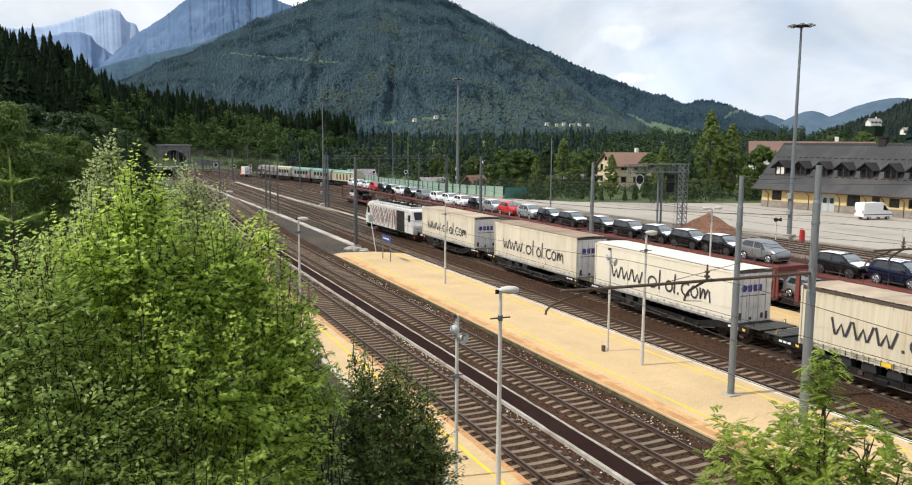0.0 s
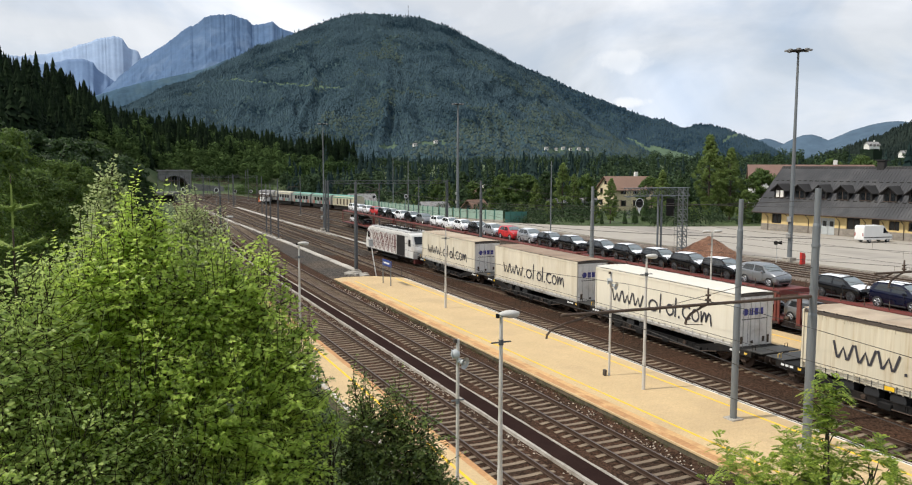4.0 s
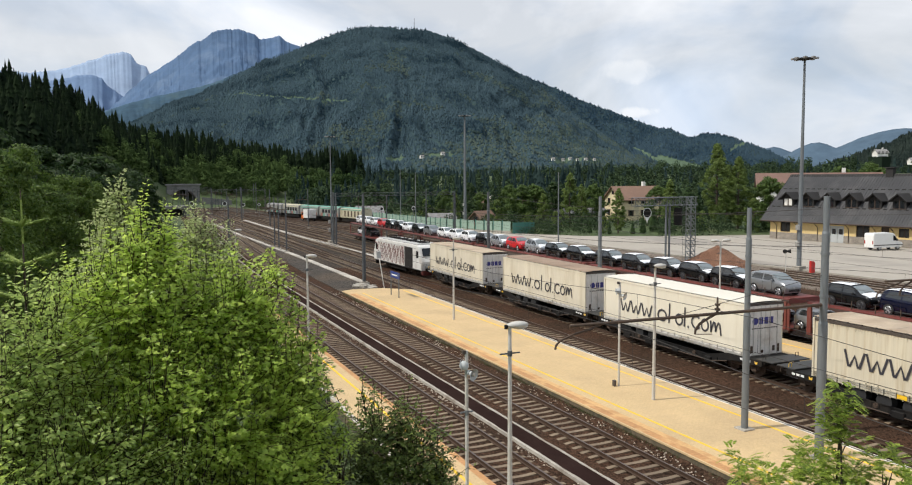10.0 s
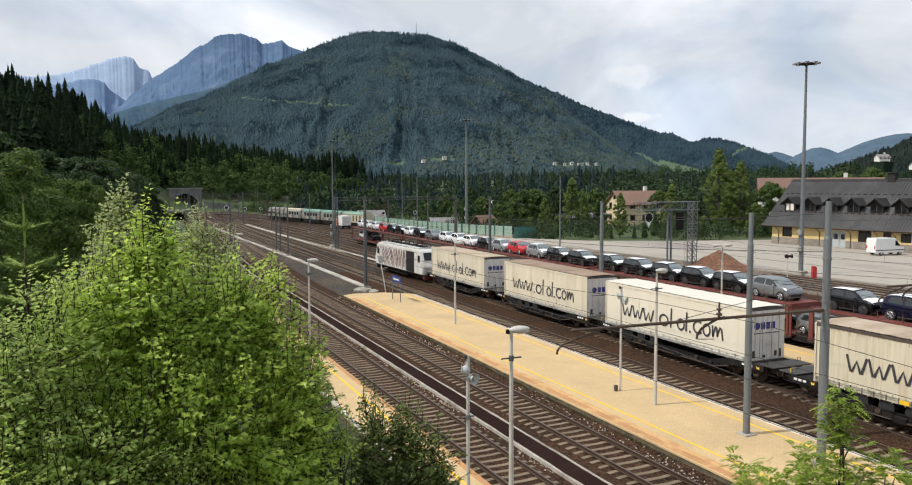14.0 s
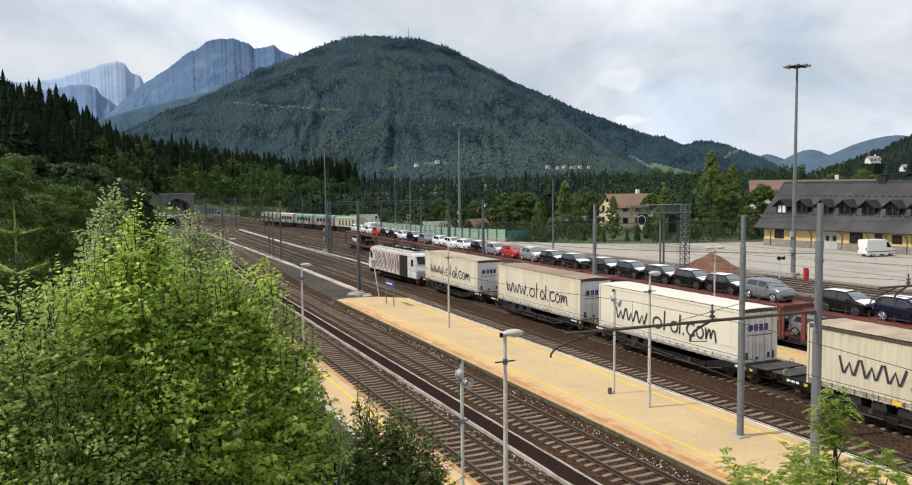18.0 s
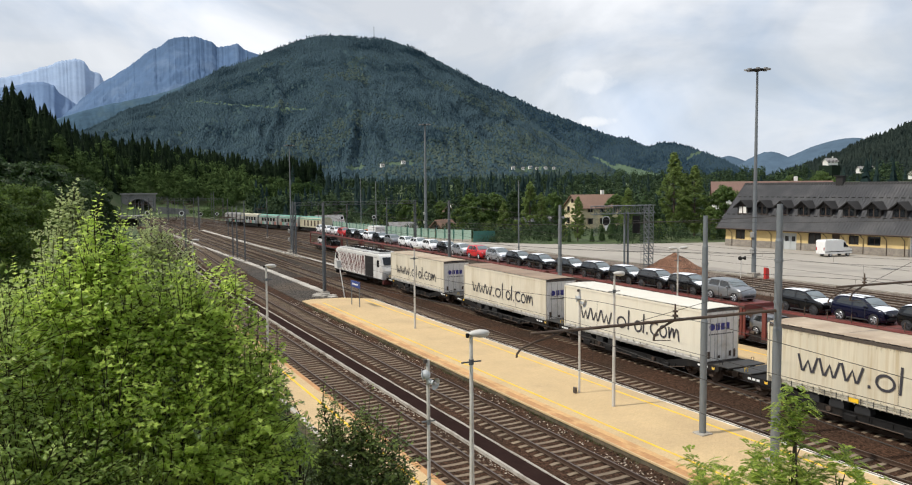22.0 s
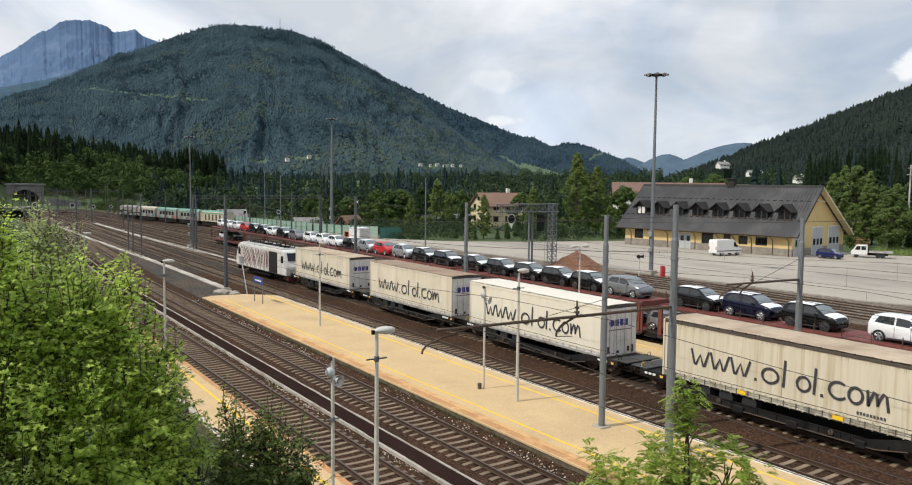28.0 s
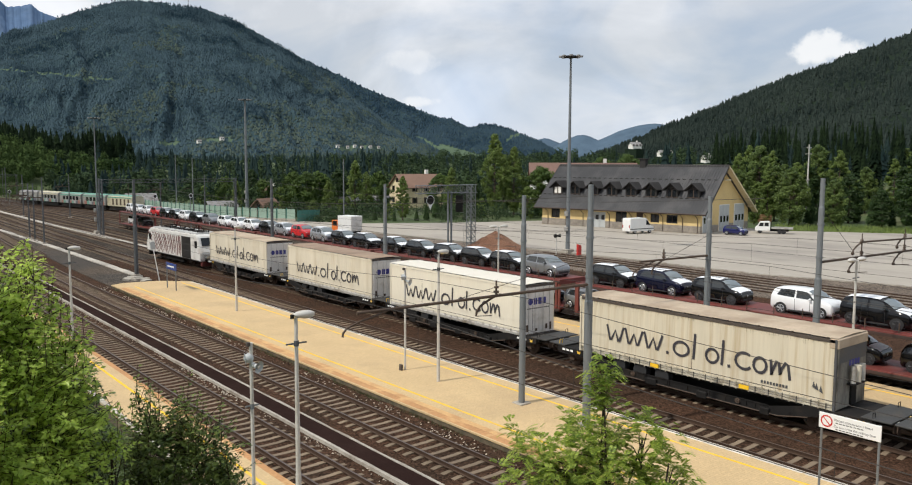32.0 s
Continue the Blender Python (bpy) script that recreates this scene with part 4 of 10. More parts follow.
def trailer(label, y0, y1, curtain, roof, band, rear, low=1.0, high=3.92, text=None, straps=False):
    """A curtain-sided lorry trailer standing in its pocket wagon; y0 is its end towards the bridge."""
    at = up(32.6, (y0 + y1) / 2)
    t = thing("lorry_trailer", label, "trailer", at, group="trailers on the train")
    h, w = (y1 - y0) / 2, 1.275
    bm = bmesh.new()
    box(bm, -w + 0.03, w - 0.03, -h + 0.02, h - 0.02, low + 0.1, high - 0.06)
    part("body", bm, "trailer_end", t)
    for side in (-1, 1):
        n, verts, faces = 90, [], []
        for k in range(n + 1):
            y = -h + 0.12 + (2 * h - 0.24) * k / n
            for j, z in enumerate((low + 0.28, low + 0.9, (low + high) / 2, high - 0.8, high - 0.17)):
                dent = 0.012 * math.sin(k * 1.1) + 0.02 * noise.noise((y * 0.8, j * 1.7, y0)) * (0 if j in (0, 4) else 1)
                verts.append((side * (w + dent * 0.6), y, z))
        for k in range(n):
            for j in range(4):
                a = k * 5 + j
                q = (a, a + 1, a + 6, a + 5)
                faces.append(q if side < 0 else q[::-1])
        raw("curtain", verts, faces, curtain, t, smooth=True)
        bm = bmesh.new()
        box(bm, side * w - 0.03, side * w + 0.03, -h, h, high - 0.17, high - 0.03, 0.01)
        part("top_rail", bm, band, t)
        if straps:
            rd = random.Random(17 + side)
            bm = bmesh.new()
            y = -h + 0.2
            while y < h - 0.2:
                ww, ll = rd.uniform(0.01, 0.035), rd.uniform(0.04, 0.32) ** 1.2
                prism(bm, [(y, high - 0.16), (y + ww, high - 0.16), (y + ww * 0.6, high - 0.17 - ll)], "x", side * (w + 0.016), side * (w + 0.02))
                y += rd.uniform(0.04, 0.22)
            part("rust_runs", bm, "run_stain", t, "dark dirt runs below the roof edge")
        if straps:
            for za, zb in ((low + 0.02, low + 0.11), (low + 0.15, low + 0.2), (low + 0.24, low + 0.29)):
                bm = bmesh.new()
                box(bm, side * w - 0.03, side * w + 0.034, -h + 0.05, h - 0.05, za, zb, 0.01)
                part("side_rail", bm, "rail_pale", t, "scuffed pale side rail")
        else:
            bm = bmesh.new()
            box(bm, side * w - 0.035, side * w + 0.035, -h + 0.05, h - 0.05, low + 0.02, low + 0.17, 0.01)
            part("side_rail", bm, "alu", t)
        if straps or side < 0:
            gap = 0.31 if straps else 0.62
            for k in range(int((2 * h - 0.4) / gap)):
                bm = bmesh.new()
                y = -h + 0.35 + gap * k
                box(bm, side * (w + 0.03) - 0.01, side * (w + 0.03) + 0.012, y - 0.025, y + 0.025, low - 0.02, low + (0.36 if k % 2 else 0.3))
                part("tension_strap", bm, "rail_pale" if straps and k % 2 else "strap_dark" if straps else "alu", t)
        for k, y in enumerate((-h, h)):
            bm = bmesh.new()
            d = 0.1 if y < 0 else -0.1
            box(bm, side * w - 0.05, side * w + 0.03, min(y, y + d), max(y, y + d), low, high - 0.02, 0.015)
            part("corner_post", bm, "trailer_grey" if (rear == "front" and y < 0 and straps) else curtain, t)
    # roof sheet, slightly arched, with hoops showing
    n, verts, faces = 40, [], []
    for k in range(n + 1):
        y = -h + 2 * h * k / n
        for j, x in enumerate((-w - 0.02, -0.6, 0, 0.6, w + 0.02)):
            verts.append((x, y, high - 0.025 + (0.05, 0.075, 0.085, 0.075, 0.05)[j] * (1 + 0.25 * (k % 4 == 0))))
    for k in range(n):
        for j in range(4):
            a = k * 5 + j
            faces.append((a, a + 1, a + 6, a + 5))
    raw("roof", verts, faces, roof, t, smooth=False)
    for k in range(int(2 * h / 0.75)):
        y = -h + 0.4 + 0.75 * k
        bm = bmesh.new()
        box(bm, -w - 0.035, -w - 0.005, y - 0.05, y + 0.05, high - 0.01, high + 0.04)
        part("roof_hook", bm, band, t)
    e = -h
    if rear == "doors":
        for sx in (-1, 1):
            bm = bmesh.new()
            box(bm, min(0.01 * sx, 1.18 * sx), max(0.01 * sx, 1.18 * sx), e - 0.035, e + 0.02, low + 0.1, high - 0.16, 0.008)
            door = part("rear_door", bm, "trailer_end", t)
            for u in (0.28, 0.72):
                bm = bmesh.new()
                tube(bm, (sx * 1.18 * u, e - 0.055, low + 0.05), (sx * 1.18 * u, e - 0.055, high - 0.12), 0.017, n=6)
                part("lock_rod", bm, "alu", door)
        bm = bmesh.new()
        box(bm, -w, w, e - 0.02, e + 0.02, high - 0.155, high - 0.02, 0.006)
        part("rear_lintel", bm, "brown_trim", t)
        bm = bmesh.new()
        zl = high - 0.98
        tube(bm, (-0.72, e - 0.046, zl), (-0.72, e - 0.038, zl), 0.2, n=20)
        for k in range(3):
            box(bm, -0.44 + k * 0.36, -0.16 + k * 0.36, e - 0.046, e - 0.04, zl - 0.19, zl + 0.19)
        part("firm_logo", bm, "ink_blue", t, "dark blue logo blocks")
        bm = bmesh.new()
        for k in range(11):
            box(bm, -0.95 + k * 0.17, -0.83 + k * 0.17, e - 0.045, e - 0.041, high - 1.42, high - 1.36)
        part("slogan", bm, "steel_dark", t, "thin grey line of small lettering")
        for xx, zz, a in ((-0.95, 0.45, 0.4), (0.62, 0.42, 0.3), (-0.2, 0.3, 0.16), (0.95, 0.42, 0.45)):
            bm = bmesh.new()
            box(bm, xx - 0.09, xx + 0.09, e - 0.047, e - 0.04, low + zz - a / 2, low + zz + a / 2)
            part("warning_panel", bm, "rust", t, "brown warning panel")
        bm = bmesh.new()
        box(bm, -w, w, e - 0.06, e + 0.05, low - 0.06, low + 0.1, 0.01)
        part("rear_bumper", bm, "brown_trim", t)
    else:
        bm = bmesh.new()
        box(bm, -w + 0.04, w - 0.04, e - 0.03, e + 0.02, low + 0.05, high - 0.2, 0.01)
        part("front_wall", bm, "wall_grime" if straps else "trailer_end", t, "grimy front wall")
        if straps:
            bm = bmesh.new()
            box(bm, -w + 0.14, w - 0.1, e - 0.036, e - 0.028, high - 1.0, high - 0.4)
            part("front_panel", bm, "trailer_grey", t, "dark grey upper panel")
        bm = bmesh.new()
        box(bm, -w - 0.03, w + 0.03, e - 0.05, e + 0.35, high - 0.42, high + 0.02, 0.05)
        part("front_cap", bm, roof, t, "scuffed cap over the front corners")
        for xx, c, r in ((-0.25, "alu", 0.11), (0.12, "curtain", 0.15), (0.55, "alu", 0.12)):
            bm = bmesh.new()
            tube(bm, (xx, e - 0.2, low + 1.05), (xx, e - 0.2, low + 1.75), r, n=10)
            part("canister", bm, c, t, "upright canister")
        bm = bmesh.new()
        box(bm, -0.45, 0.75, e - 0.34, e - 0.03, low + 0.98, low + 1.05, 0.01)
        box(bm, -0.15, 0.3, e - 0.12, e - 0.03, low + 0.1, low + 0.95, 0.02)
        part("canister_shelf", bm, "steel_dark", t)
        bm = bmesh.new()
        for k in range(4):
            box(bm, -0.3 + k * 0.24, -0.12 + k * 0.24, e - 0.04, e - 0.034, high - 1.2, high - 0.97)
        part("firm_logo", bm, "ink_blue", t, "faded dark blue logo blocks")
    if straps:
        for yy in (h * 0.285, -h * 0.415):
            bm = bmesh.new()
            box(bm, -w - 0.06, -w - 0.036, yy - 0.24, yy + 0.24, low + 0.06, low + 0.24)
            part("marker_plate", bm, "yellow_line", t, "yellow marker plate")
        bm = bmesh.new()
        for u in (0.5, 0.68, 0.8):
            prism(bm, [(-h + u, low + 0.45 + u * 0.4), (-h + u + 0.16, low + 0.52 + u * 0.4), (-h + u + 0.1, low + 0.75 + u * 0.4)], "x", -w - 0.03, -w - 0.018)
        for k in range(9):
            box(bm, -w - 0.03, -w - 0.018, -h + 2.0 + k * 0.14, -h + 2.09 + k * 0.14, low + 0.52, low + 0.64)
        part("patches", bm, "trailer_grey", t, "grey patches and code marks")
    # running gear in the pocket
    bm = bmesh.new()
    box(bm, -0.5, 0.5, -h + 0.6, h - 1.0, low - 0.25, low + 0.02, 0.02)
    part("chassis", bm, "steel_dark", t)
    for k in range(3):
        for sx in (-1, 1):
            bm = bmesh.new()
            y = h - 2.6 - 1.31 * k
            tube(bm, (sx * 1.2, y, low - 0.3), (sx * 0.82, y, low - 0.3), 0.4, n=14)
            part("wheel", bm, "rubber", t)
    if text:
        a, b = text
        writing(t, a - (y0 + y1) / 2, b - (y0 + y1) / 2, low + 0.9 * (high - low) / 2.9, 0.78, -w - 0.03)
    return t


def bogie(parent, y, name="bogie", gauge=0.755):
    bm = bmesh.new()
    for sx in (-1, 1):
        box(bm, sx * 1.02 - 0.07, sx * 1.02 + 0.07, y - 1.25, y + 1.25, 0.42, 0.66, 0.03)
        for d in (-0.9, 0.9):
            box(bm, sx * 1.02 - 0.11, sx * 1.02 + 0.11, y + d - 0.18, y + d + 0.18, 0.3, 0.6, 0.03)
    box(bm, -1.0, 1.0, y - 0.25, y + 0.25, 0.45, 0.72, 0.03)
    b = part(name, bm, "rust", parent, "rusty bogie")
    for d in (-0.9, 0.9):
        bm = bmesh.new()
        for sx in (-1, 1):
            tube(bm, (sx * (gauge - 0.07), y + d, 0.46), (sx * (gauge + 0.07), y + d, 0.46), 0.46, n=18)
        tube(bm, (-0.9, y + d, 0.46), (0.9, y + d, 0.46), 0.08, n=8)
        part("wheelset", bm, "rust", b)
    return b


def pocket_wagon(label, y0, y1, ends=(True, True)):
    """The low flat wagon with sagging side sills that carries one trailer."""
    t = thing("pocket_wagon", label, "wagon", up(32.6, (y0 + y1) / 2), group="wagons of the trailer train")
    h = (y1 - y0) / 2
    for sx in (-1, 1):
        bm = bmesh.new()
        prism(bm, [(-h + 0.4, 1.02), (-h + 2.9, 1.0), (-h + 4.6, 0.6), (h - 4.6, 0.6), (h - 2.9, 1.0), (h - 0.4, 1.02), (h - 0.4, 0.74), (h - 2.4, 0.68), (h - 3.9, 0.34), (-h + 3.9, 0.34), (-h + 2.4, 0.68), (-h + 0.4, 0.74)],
              "x", sx * 1.3 - 0.06, sx * 1.3 + 0.06)
        part("side_sill", bm, "wagon_steel", t, "dark side sill")
        bm = bmesh.new()
        box(bm, sx * 1.37 - 0.02, sx * 1.37 + 0.02, -h + 4.7, h - 4.7, 0.6, 0.65)
        for k in range(6):
            y = -h + 3 + k * (2 * h - 6) / 5
            box(bm, sx * 1.37 - 0.02, sx * 1.37 + 0.02, y - 0.04, y + 0.04, 0.38, 0.6)
        part("sill_rail", bm, "wagon_steel", t)
        # bottom flange, ribs and grab holes of the sill
        bm = bmesh.new()
        box(bm, sx * 1.32 - 0.13, sx * 1.32 + 0.13, -h + 3.8, h - 3.8, 0.3, 0.35, 0.01)
        part("sill_flange", bm, "wagon_steel", t)
        for k in range(11):
            bm = bmesh.new()
            y = -h + 3.7 + k * (2 * h - 7.4) / 10
            box(bm, sx * 1.38 - 0.03, sx * 1.38 + 0.03, y - 0.025, y + 0.025, 0.36, 0.58)
            part("sill_rib", bm, "wagon_steel", t)
        for yy in (-h * 0.3, h * 0.36):
            bm = bmesh.new()
            tube(bm, (sx * 1.36, yy, 0.5), (sx * 1.44, yy, 0.5), 0.12, n=12)
            for j in range(4):
                a_ = j * 1.5708
                tube(bm, (sx * 1.45, yy, 0.5), (sx * 1.45, yy + 0.11 * math.cos(a_), 0.5 + 0.11 * math.sin(a_)), 0.016, n=4)
            part("hand_wheel", bm, "rust", t)
        for yy in (-h + 1.2, h - 1.5):
            bm = bmesh.new()
            for k in range(3):
                box(bm, sx * 1.365 - 0.006, sx * 1.365 + 0.006, yy + k * 0.28, yy + 0.2 + k * 0.28, 0.82, 0.93)
            part("data_panel", bm, "sign_white", t, "white stencilled data panel")
            bm = bmesh.new()
            prism(bm, [(yy - 0.5, 0.8), (yy - 0.32, 0.8), (yy - 0.3, 0.95), (yy - 0.41, 0.9), (yy - 0.52, 0.95)], "x", sx * 1.366 - 0.006, sx * 1.366 + 0.006)
            part("lifting_mark", bm, "yellow_line", t, "small yellow lifting mark")
        for k, yy in enumerate((-h * 0.45, -h * 0.1, h * 0.22, h * 0.5)):
            bm = bmesh.new()
            box(bm, sx * 1.3 - 0.2, sx * 1.3 + 0.1, yy - 0.22, yy + 0.22 + 0.1 * k, 0.2, 0.52, 0.03)
            part("equipment_box", bm, "wagon_steel", t)
        bm = bmesh.new()
        path_tube(bm, [(sx * 1.42, -h + 2.9, 0.55), (sx * 1.44, -h + 4.2, 0.3), (sx * 1.44, h - 4.2, 0.3), (sx * 1.42, h - 2.9, 0.55)], 0.03, 5)
        part("brake_rod", bm, "rust", t)
    bm = bmesh.new()
    box(bm, -1.15, 1.15, -h + 3.2, h - 3.2, 0.36, 0.46, 0.02)
    part("pocket_floor", bm, "steel_dark", t)
    for s in (-1, 1):
        bm = bmesh.new()
        a, b = sorted((s * (h - 0.3), s * (h - 3.2)))
        box(bm, -1.24, 1.24, a, b, 0.86, 1.0, 0.02)
        part("end_deck", bm, "wagon_steel", t, "dark steel end deck")
        bm = bmesh.new()
        a, b = sorted((s * (h - 0.85), s * (h + 0.3)))
        box(bm, -1.32, 1.32, a, b, 1.03, 1.1, 0.015)
        part("walkway_plate", bm, "deck_plate", t, "grey chequered walkway plate")
        for sx in (-1, 1):
            bm = bmesh.new()
            tube(bm, (sx * 0.88, s * (h - 0.3), 0.78), (sx * 0.88, s * (h + 0.25), 0.78), 0.09, n=8)
            tube(bm, (sx * 0.88, s * (h + 0.25), 0.78), (sx * 0.88, s * (h + 0.3), 0.78), 0.2, n=12)
            part("buffer", bm, "rust", t)
        bm = bmesh.new()
        tube(bm, (0, s * (h - 0.3), 0.95), (0, s * (h + 0.3), 0.9), 0.07, n=6)
        part("coupling", bm, "rust", t)
        for sx in (-1.15, 1.15):
            bm = bmesh.new()
            path_tube(bm, [(sx - 0.1, s * (h - 0.42), 0.98), (sx - 0.1, s * (h - 0.42), 1.3), (sx + 0.1, s * (h - 0.42), 1.3), (sx + 0.1, s * (h - 0.42), 0.98)], 0.02, 5)
            part("hand_grip", bm, "yellow_line" if s > 0 else "steel_dark", t)
        bogie(t, s * (h - 2.1))
    return t


pocket_wagon("dark pocket wagon under the dirty cream trailer", 12.6, 30.0)
pocket_wagon("dark pocket wagon under the white trailer", 30.9, 46.9)
pocket_wagon("dark pocket wagon under the brown-roofed trailer", 47.5, 63.3)
pocket_wagon("dark pocket wagon behind the locomotive", 64.0, 79.6)
pocket_wagon("empty dark pocket wagon at the tail of the train", -5.0, 11.9)
trailer("dirty cream curtain-sided trailer with beige roof and grey front wall", 14.48, 28.1, "curtain_grimy", "roof_canvas", "brown_trim", "front", 1.0, 3.95, (26.28, 16.35), True)
trailer("clean white curtain-sided trailer with white roof and white rear doors", 32.5, 45.95, "curtain_clean", "roof_white", "curtain_clean", "doors", 0.95, 3.92, (44.0, 34.4))
trailer("cream curtain-sided trailer with dirty brown roof", 48.3, 61.4, "curtain", "roof_brown", "curtain", "doors", 0.95, 3.95, (59.8, 50.1))
trailer("cream curtain-sided trailer with tan roof and brown rear frame", 65.5, 78.5, "curtain", "roof_canvas", "curtain", "doors", 0.95, 3.86, (76.9, 67.3))


# ---- zebra-striped electric locomotive ----
def locomotive(y0, y1):
    t = thing("electric_locomotive", "white electric locomotive with dark red zebra stripes and black panel", "locomotive", up(32.02, (y0 + y1) / 2, 0.0, 2.0))
    h, w = (y1 - y0) / 2, 1.48
    side = [(-h + 0.15, 0.72), (h - 0.15, 0.72), (h, 1.6), (h - 0.35, 2.25), (h - 0.8, 3.25), (h - 1.3, 3.45), (-h + 1.3, 3.45), (-h + 0.8, 3.25), (-h + 0.35, 2.25), (-h, 1.6)]
    bm = bmesh.new()
    prism(bm, side, "x", -w, w)
    bmesh.ops.bevel(bm, geom=list(bm.edges), offset=0.08, segments=2, affect="EDGES")
    part("body", bm, "loco_white", t, "white body shell")
    bm = bmesh.new()
    prism(bm, [(-1.492, 3.1), (-1.2, 3.56), (1.2, 3.56), (1.492, 3.1), (1.49, 3.04), (-1.49, 3.04)], "y", -h + 1.55, h - 1.55)
    part("roof_hood", bm, "loco_roof", t)
    for sx in (-1, 1):
        for u, ln in ((0.08, 1.3), (0.3, 1.9), (0.5, 1.2), (0.66, 2.2), (0.86, 1.1)):
            bm = bmesh.new()
            y = -h + 1.7 + u * (2 * h - 3.4)
            prism(bm, [(sx * 1.44, 3.2), (sx * 1.27, 3.47), (sx * 1.285, 3.48), (sx * 1.455, 3.21)], "y", y - ln / 2, y + ln / 2)
            part("roof_grille", bm, "steel_dark", t, "dark louvred grille")
    for k in range(9):
        bm = bmesh.new()
        y = -h + 2.6 + k * (2 * h - 5.2) / 8
        box(bm, -0.5, 0.5, y - 0.45, y + 0.45, 3.54, 3.62 + 0.06 * (k % 2), 0.03)
        for sx in (-0.6, 0.6):
            tube(bm, (sx, y, 3.54), (sx, y, 3.8), 0.06, n=6)
        part("roof_gear", bm, "steel_dark", t)
    for s in (-1, 1):
        bm = bmesh.new()
        y = s * (h - 4.0)
        path_tube(bm, [(-0.5, y, 3.6), (-0.35, y + s * 1.5, 3.72), (-0.75, y, 3.86)], 0.03)
        path_tube(bm, [(0.5, y, 3.6), (0.35, y + s * 1.5, 3.72), (0.75, y, 3.86)], 0.03)
        path_tube(bm, [(-0.95, y - 0.12, 3.82), (-0.75, y - 0.12, 3.88), (0.75, y - 0.12, 3.88), (0.95, y - 0.12, 3.82)], 0.03)
        part("pantograph", bm, "steel_dark", t, "folded pantograph")
    # fanned stripes, black panel and cab door on both sides
    for s in (-1, 1):
        x = s * (w + 0.006)
        bm = bmesh.new()
        n = 18
        for k in range(n):
            u = k / (n - 1)
            foot = h - 2.7 - 7.4 * u
            top = foot + 2.0 * (1 - u) ** 1.2 + 0.1 + 0.1 * math.sin(k * 2.3)
            width = 0.28 + 0.06 * math.sin(k * 1.7)
            pts = [(foot, 0.86 + 0.25 * (k % 3 == 1)), ((top + foot) / 2 - 0.12, 1.92), (top, 3.02 - 0.06 * (k % 2))]
            vs = []
            for (y, z), ww in zip(pts, (width * 0.55, width * 0.95, width * 0.9)):
                vs.append((bm.verts.new((x, y - ww / 2, z)), bm.verts.new((x, y + ww / 2, z))))
            for a, b in zip(vs, vs[1:]):
                bm.faces.new((a[0], b[0], b[1], a[1]))
        bmesh.ops.recalc_face_normals(bm, faces=bm.faces)
        part("zebra_stripes", bm, "loco_stripe", t, "dark red fanned stripes")
        bm = bmesh.new()
        box(bm, x - 0.012, x + 0.004, -h + 2.5, -h + 4.9, 0.82, 3.1)
        part("black_panel", bm, "loco_black", t, "black side panel with small lettering")
        for a in (-h + 1.95, h - 2.2):
            bm = bmesh.new()
            box(bm, x - 0.02, x + 0.006, a - 0.32, a + 0.32, 0.95, 2.8, 0.01)
            part("cab_door", bm, "loco_white", t)
        for a in (-h + 1.15, h - 1.15):
            bm = bmesh.new()
            box(bm, x - 0.02, x + 0.01, a - 0.3, a + 0.3, 2.05, 2.8, 0.01)
            part("cab_side_window", bm, "glass_dark", t)
        bm = bmesh.new()
        box(bm, x - 0.01, x + 0.012, -h + 0.5, h - 0.5, 0.7, 0.8)
        part("sill_stripe", bm, "loco_black", t)
    for s in (-1, 1):
        bm = bmesh.new()
        q = [(s * (h - 0.39), 2.32), (s * (h - 0.74), 3.1), (s * (h - 0.71), 3.13), (s * (h - 0.34), 2.32)]
        prism(bm, [(u + s * 0.03, v) for u, v in q], "x", -1.15, 1.15)
        part("windscreen", bm, "glass_dark", t)
        for sx in (-0.95, 0.95):
            bm = bmesh.new()
            tube(bm, (sx, s * (h - 0.25), 1.32), (sx, s * (h + 0.0), 1.32), 0.14, n=10)
            part("headlight", bm, "lamp_glass", t)
        bm = bmesh.new()
        box(bm, -1.3, 1.3, min(s * (h - 0.5), s * (h - 0.1)), max(s * (h - 0.5), s * (h - 0.1)), 0.2, 0.72, 0.05)
        part("snow_plough", bm, "loco_stripe" if s < 0 else "steel_dark", t)
        for sx in (-0.88, 0.88):
            bm = bmesh.new()
            tube(bm, (sx, s * (h - 0.2), 0.85), (sx, s * (h + 0.35), 0.85), 0.1, n=8)
            tube(bm, (sx, s * (h + 0.35), 0.85), (sx, s * (h + 0.4), 0.85), 0.22, n=12)
            part("buffer", bm, "steel_dark", t)
        bogie(t, s * (h - 4.4), "bogie", 0.755)
    bm = bmesh.new()
    box(bm, -1.25, 1.25, -2.6, 2.6, 0.2, 0.72, 0.05)
    box(bm, -1.35, 1.35, -h + 0.8, h - 0.8, 0.58, 0.74, 0.03)
    part("underframe", bm, "steel_dark", t)
    return t


locomotive(79.9, 95.2)

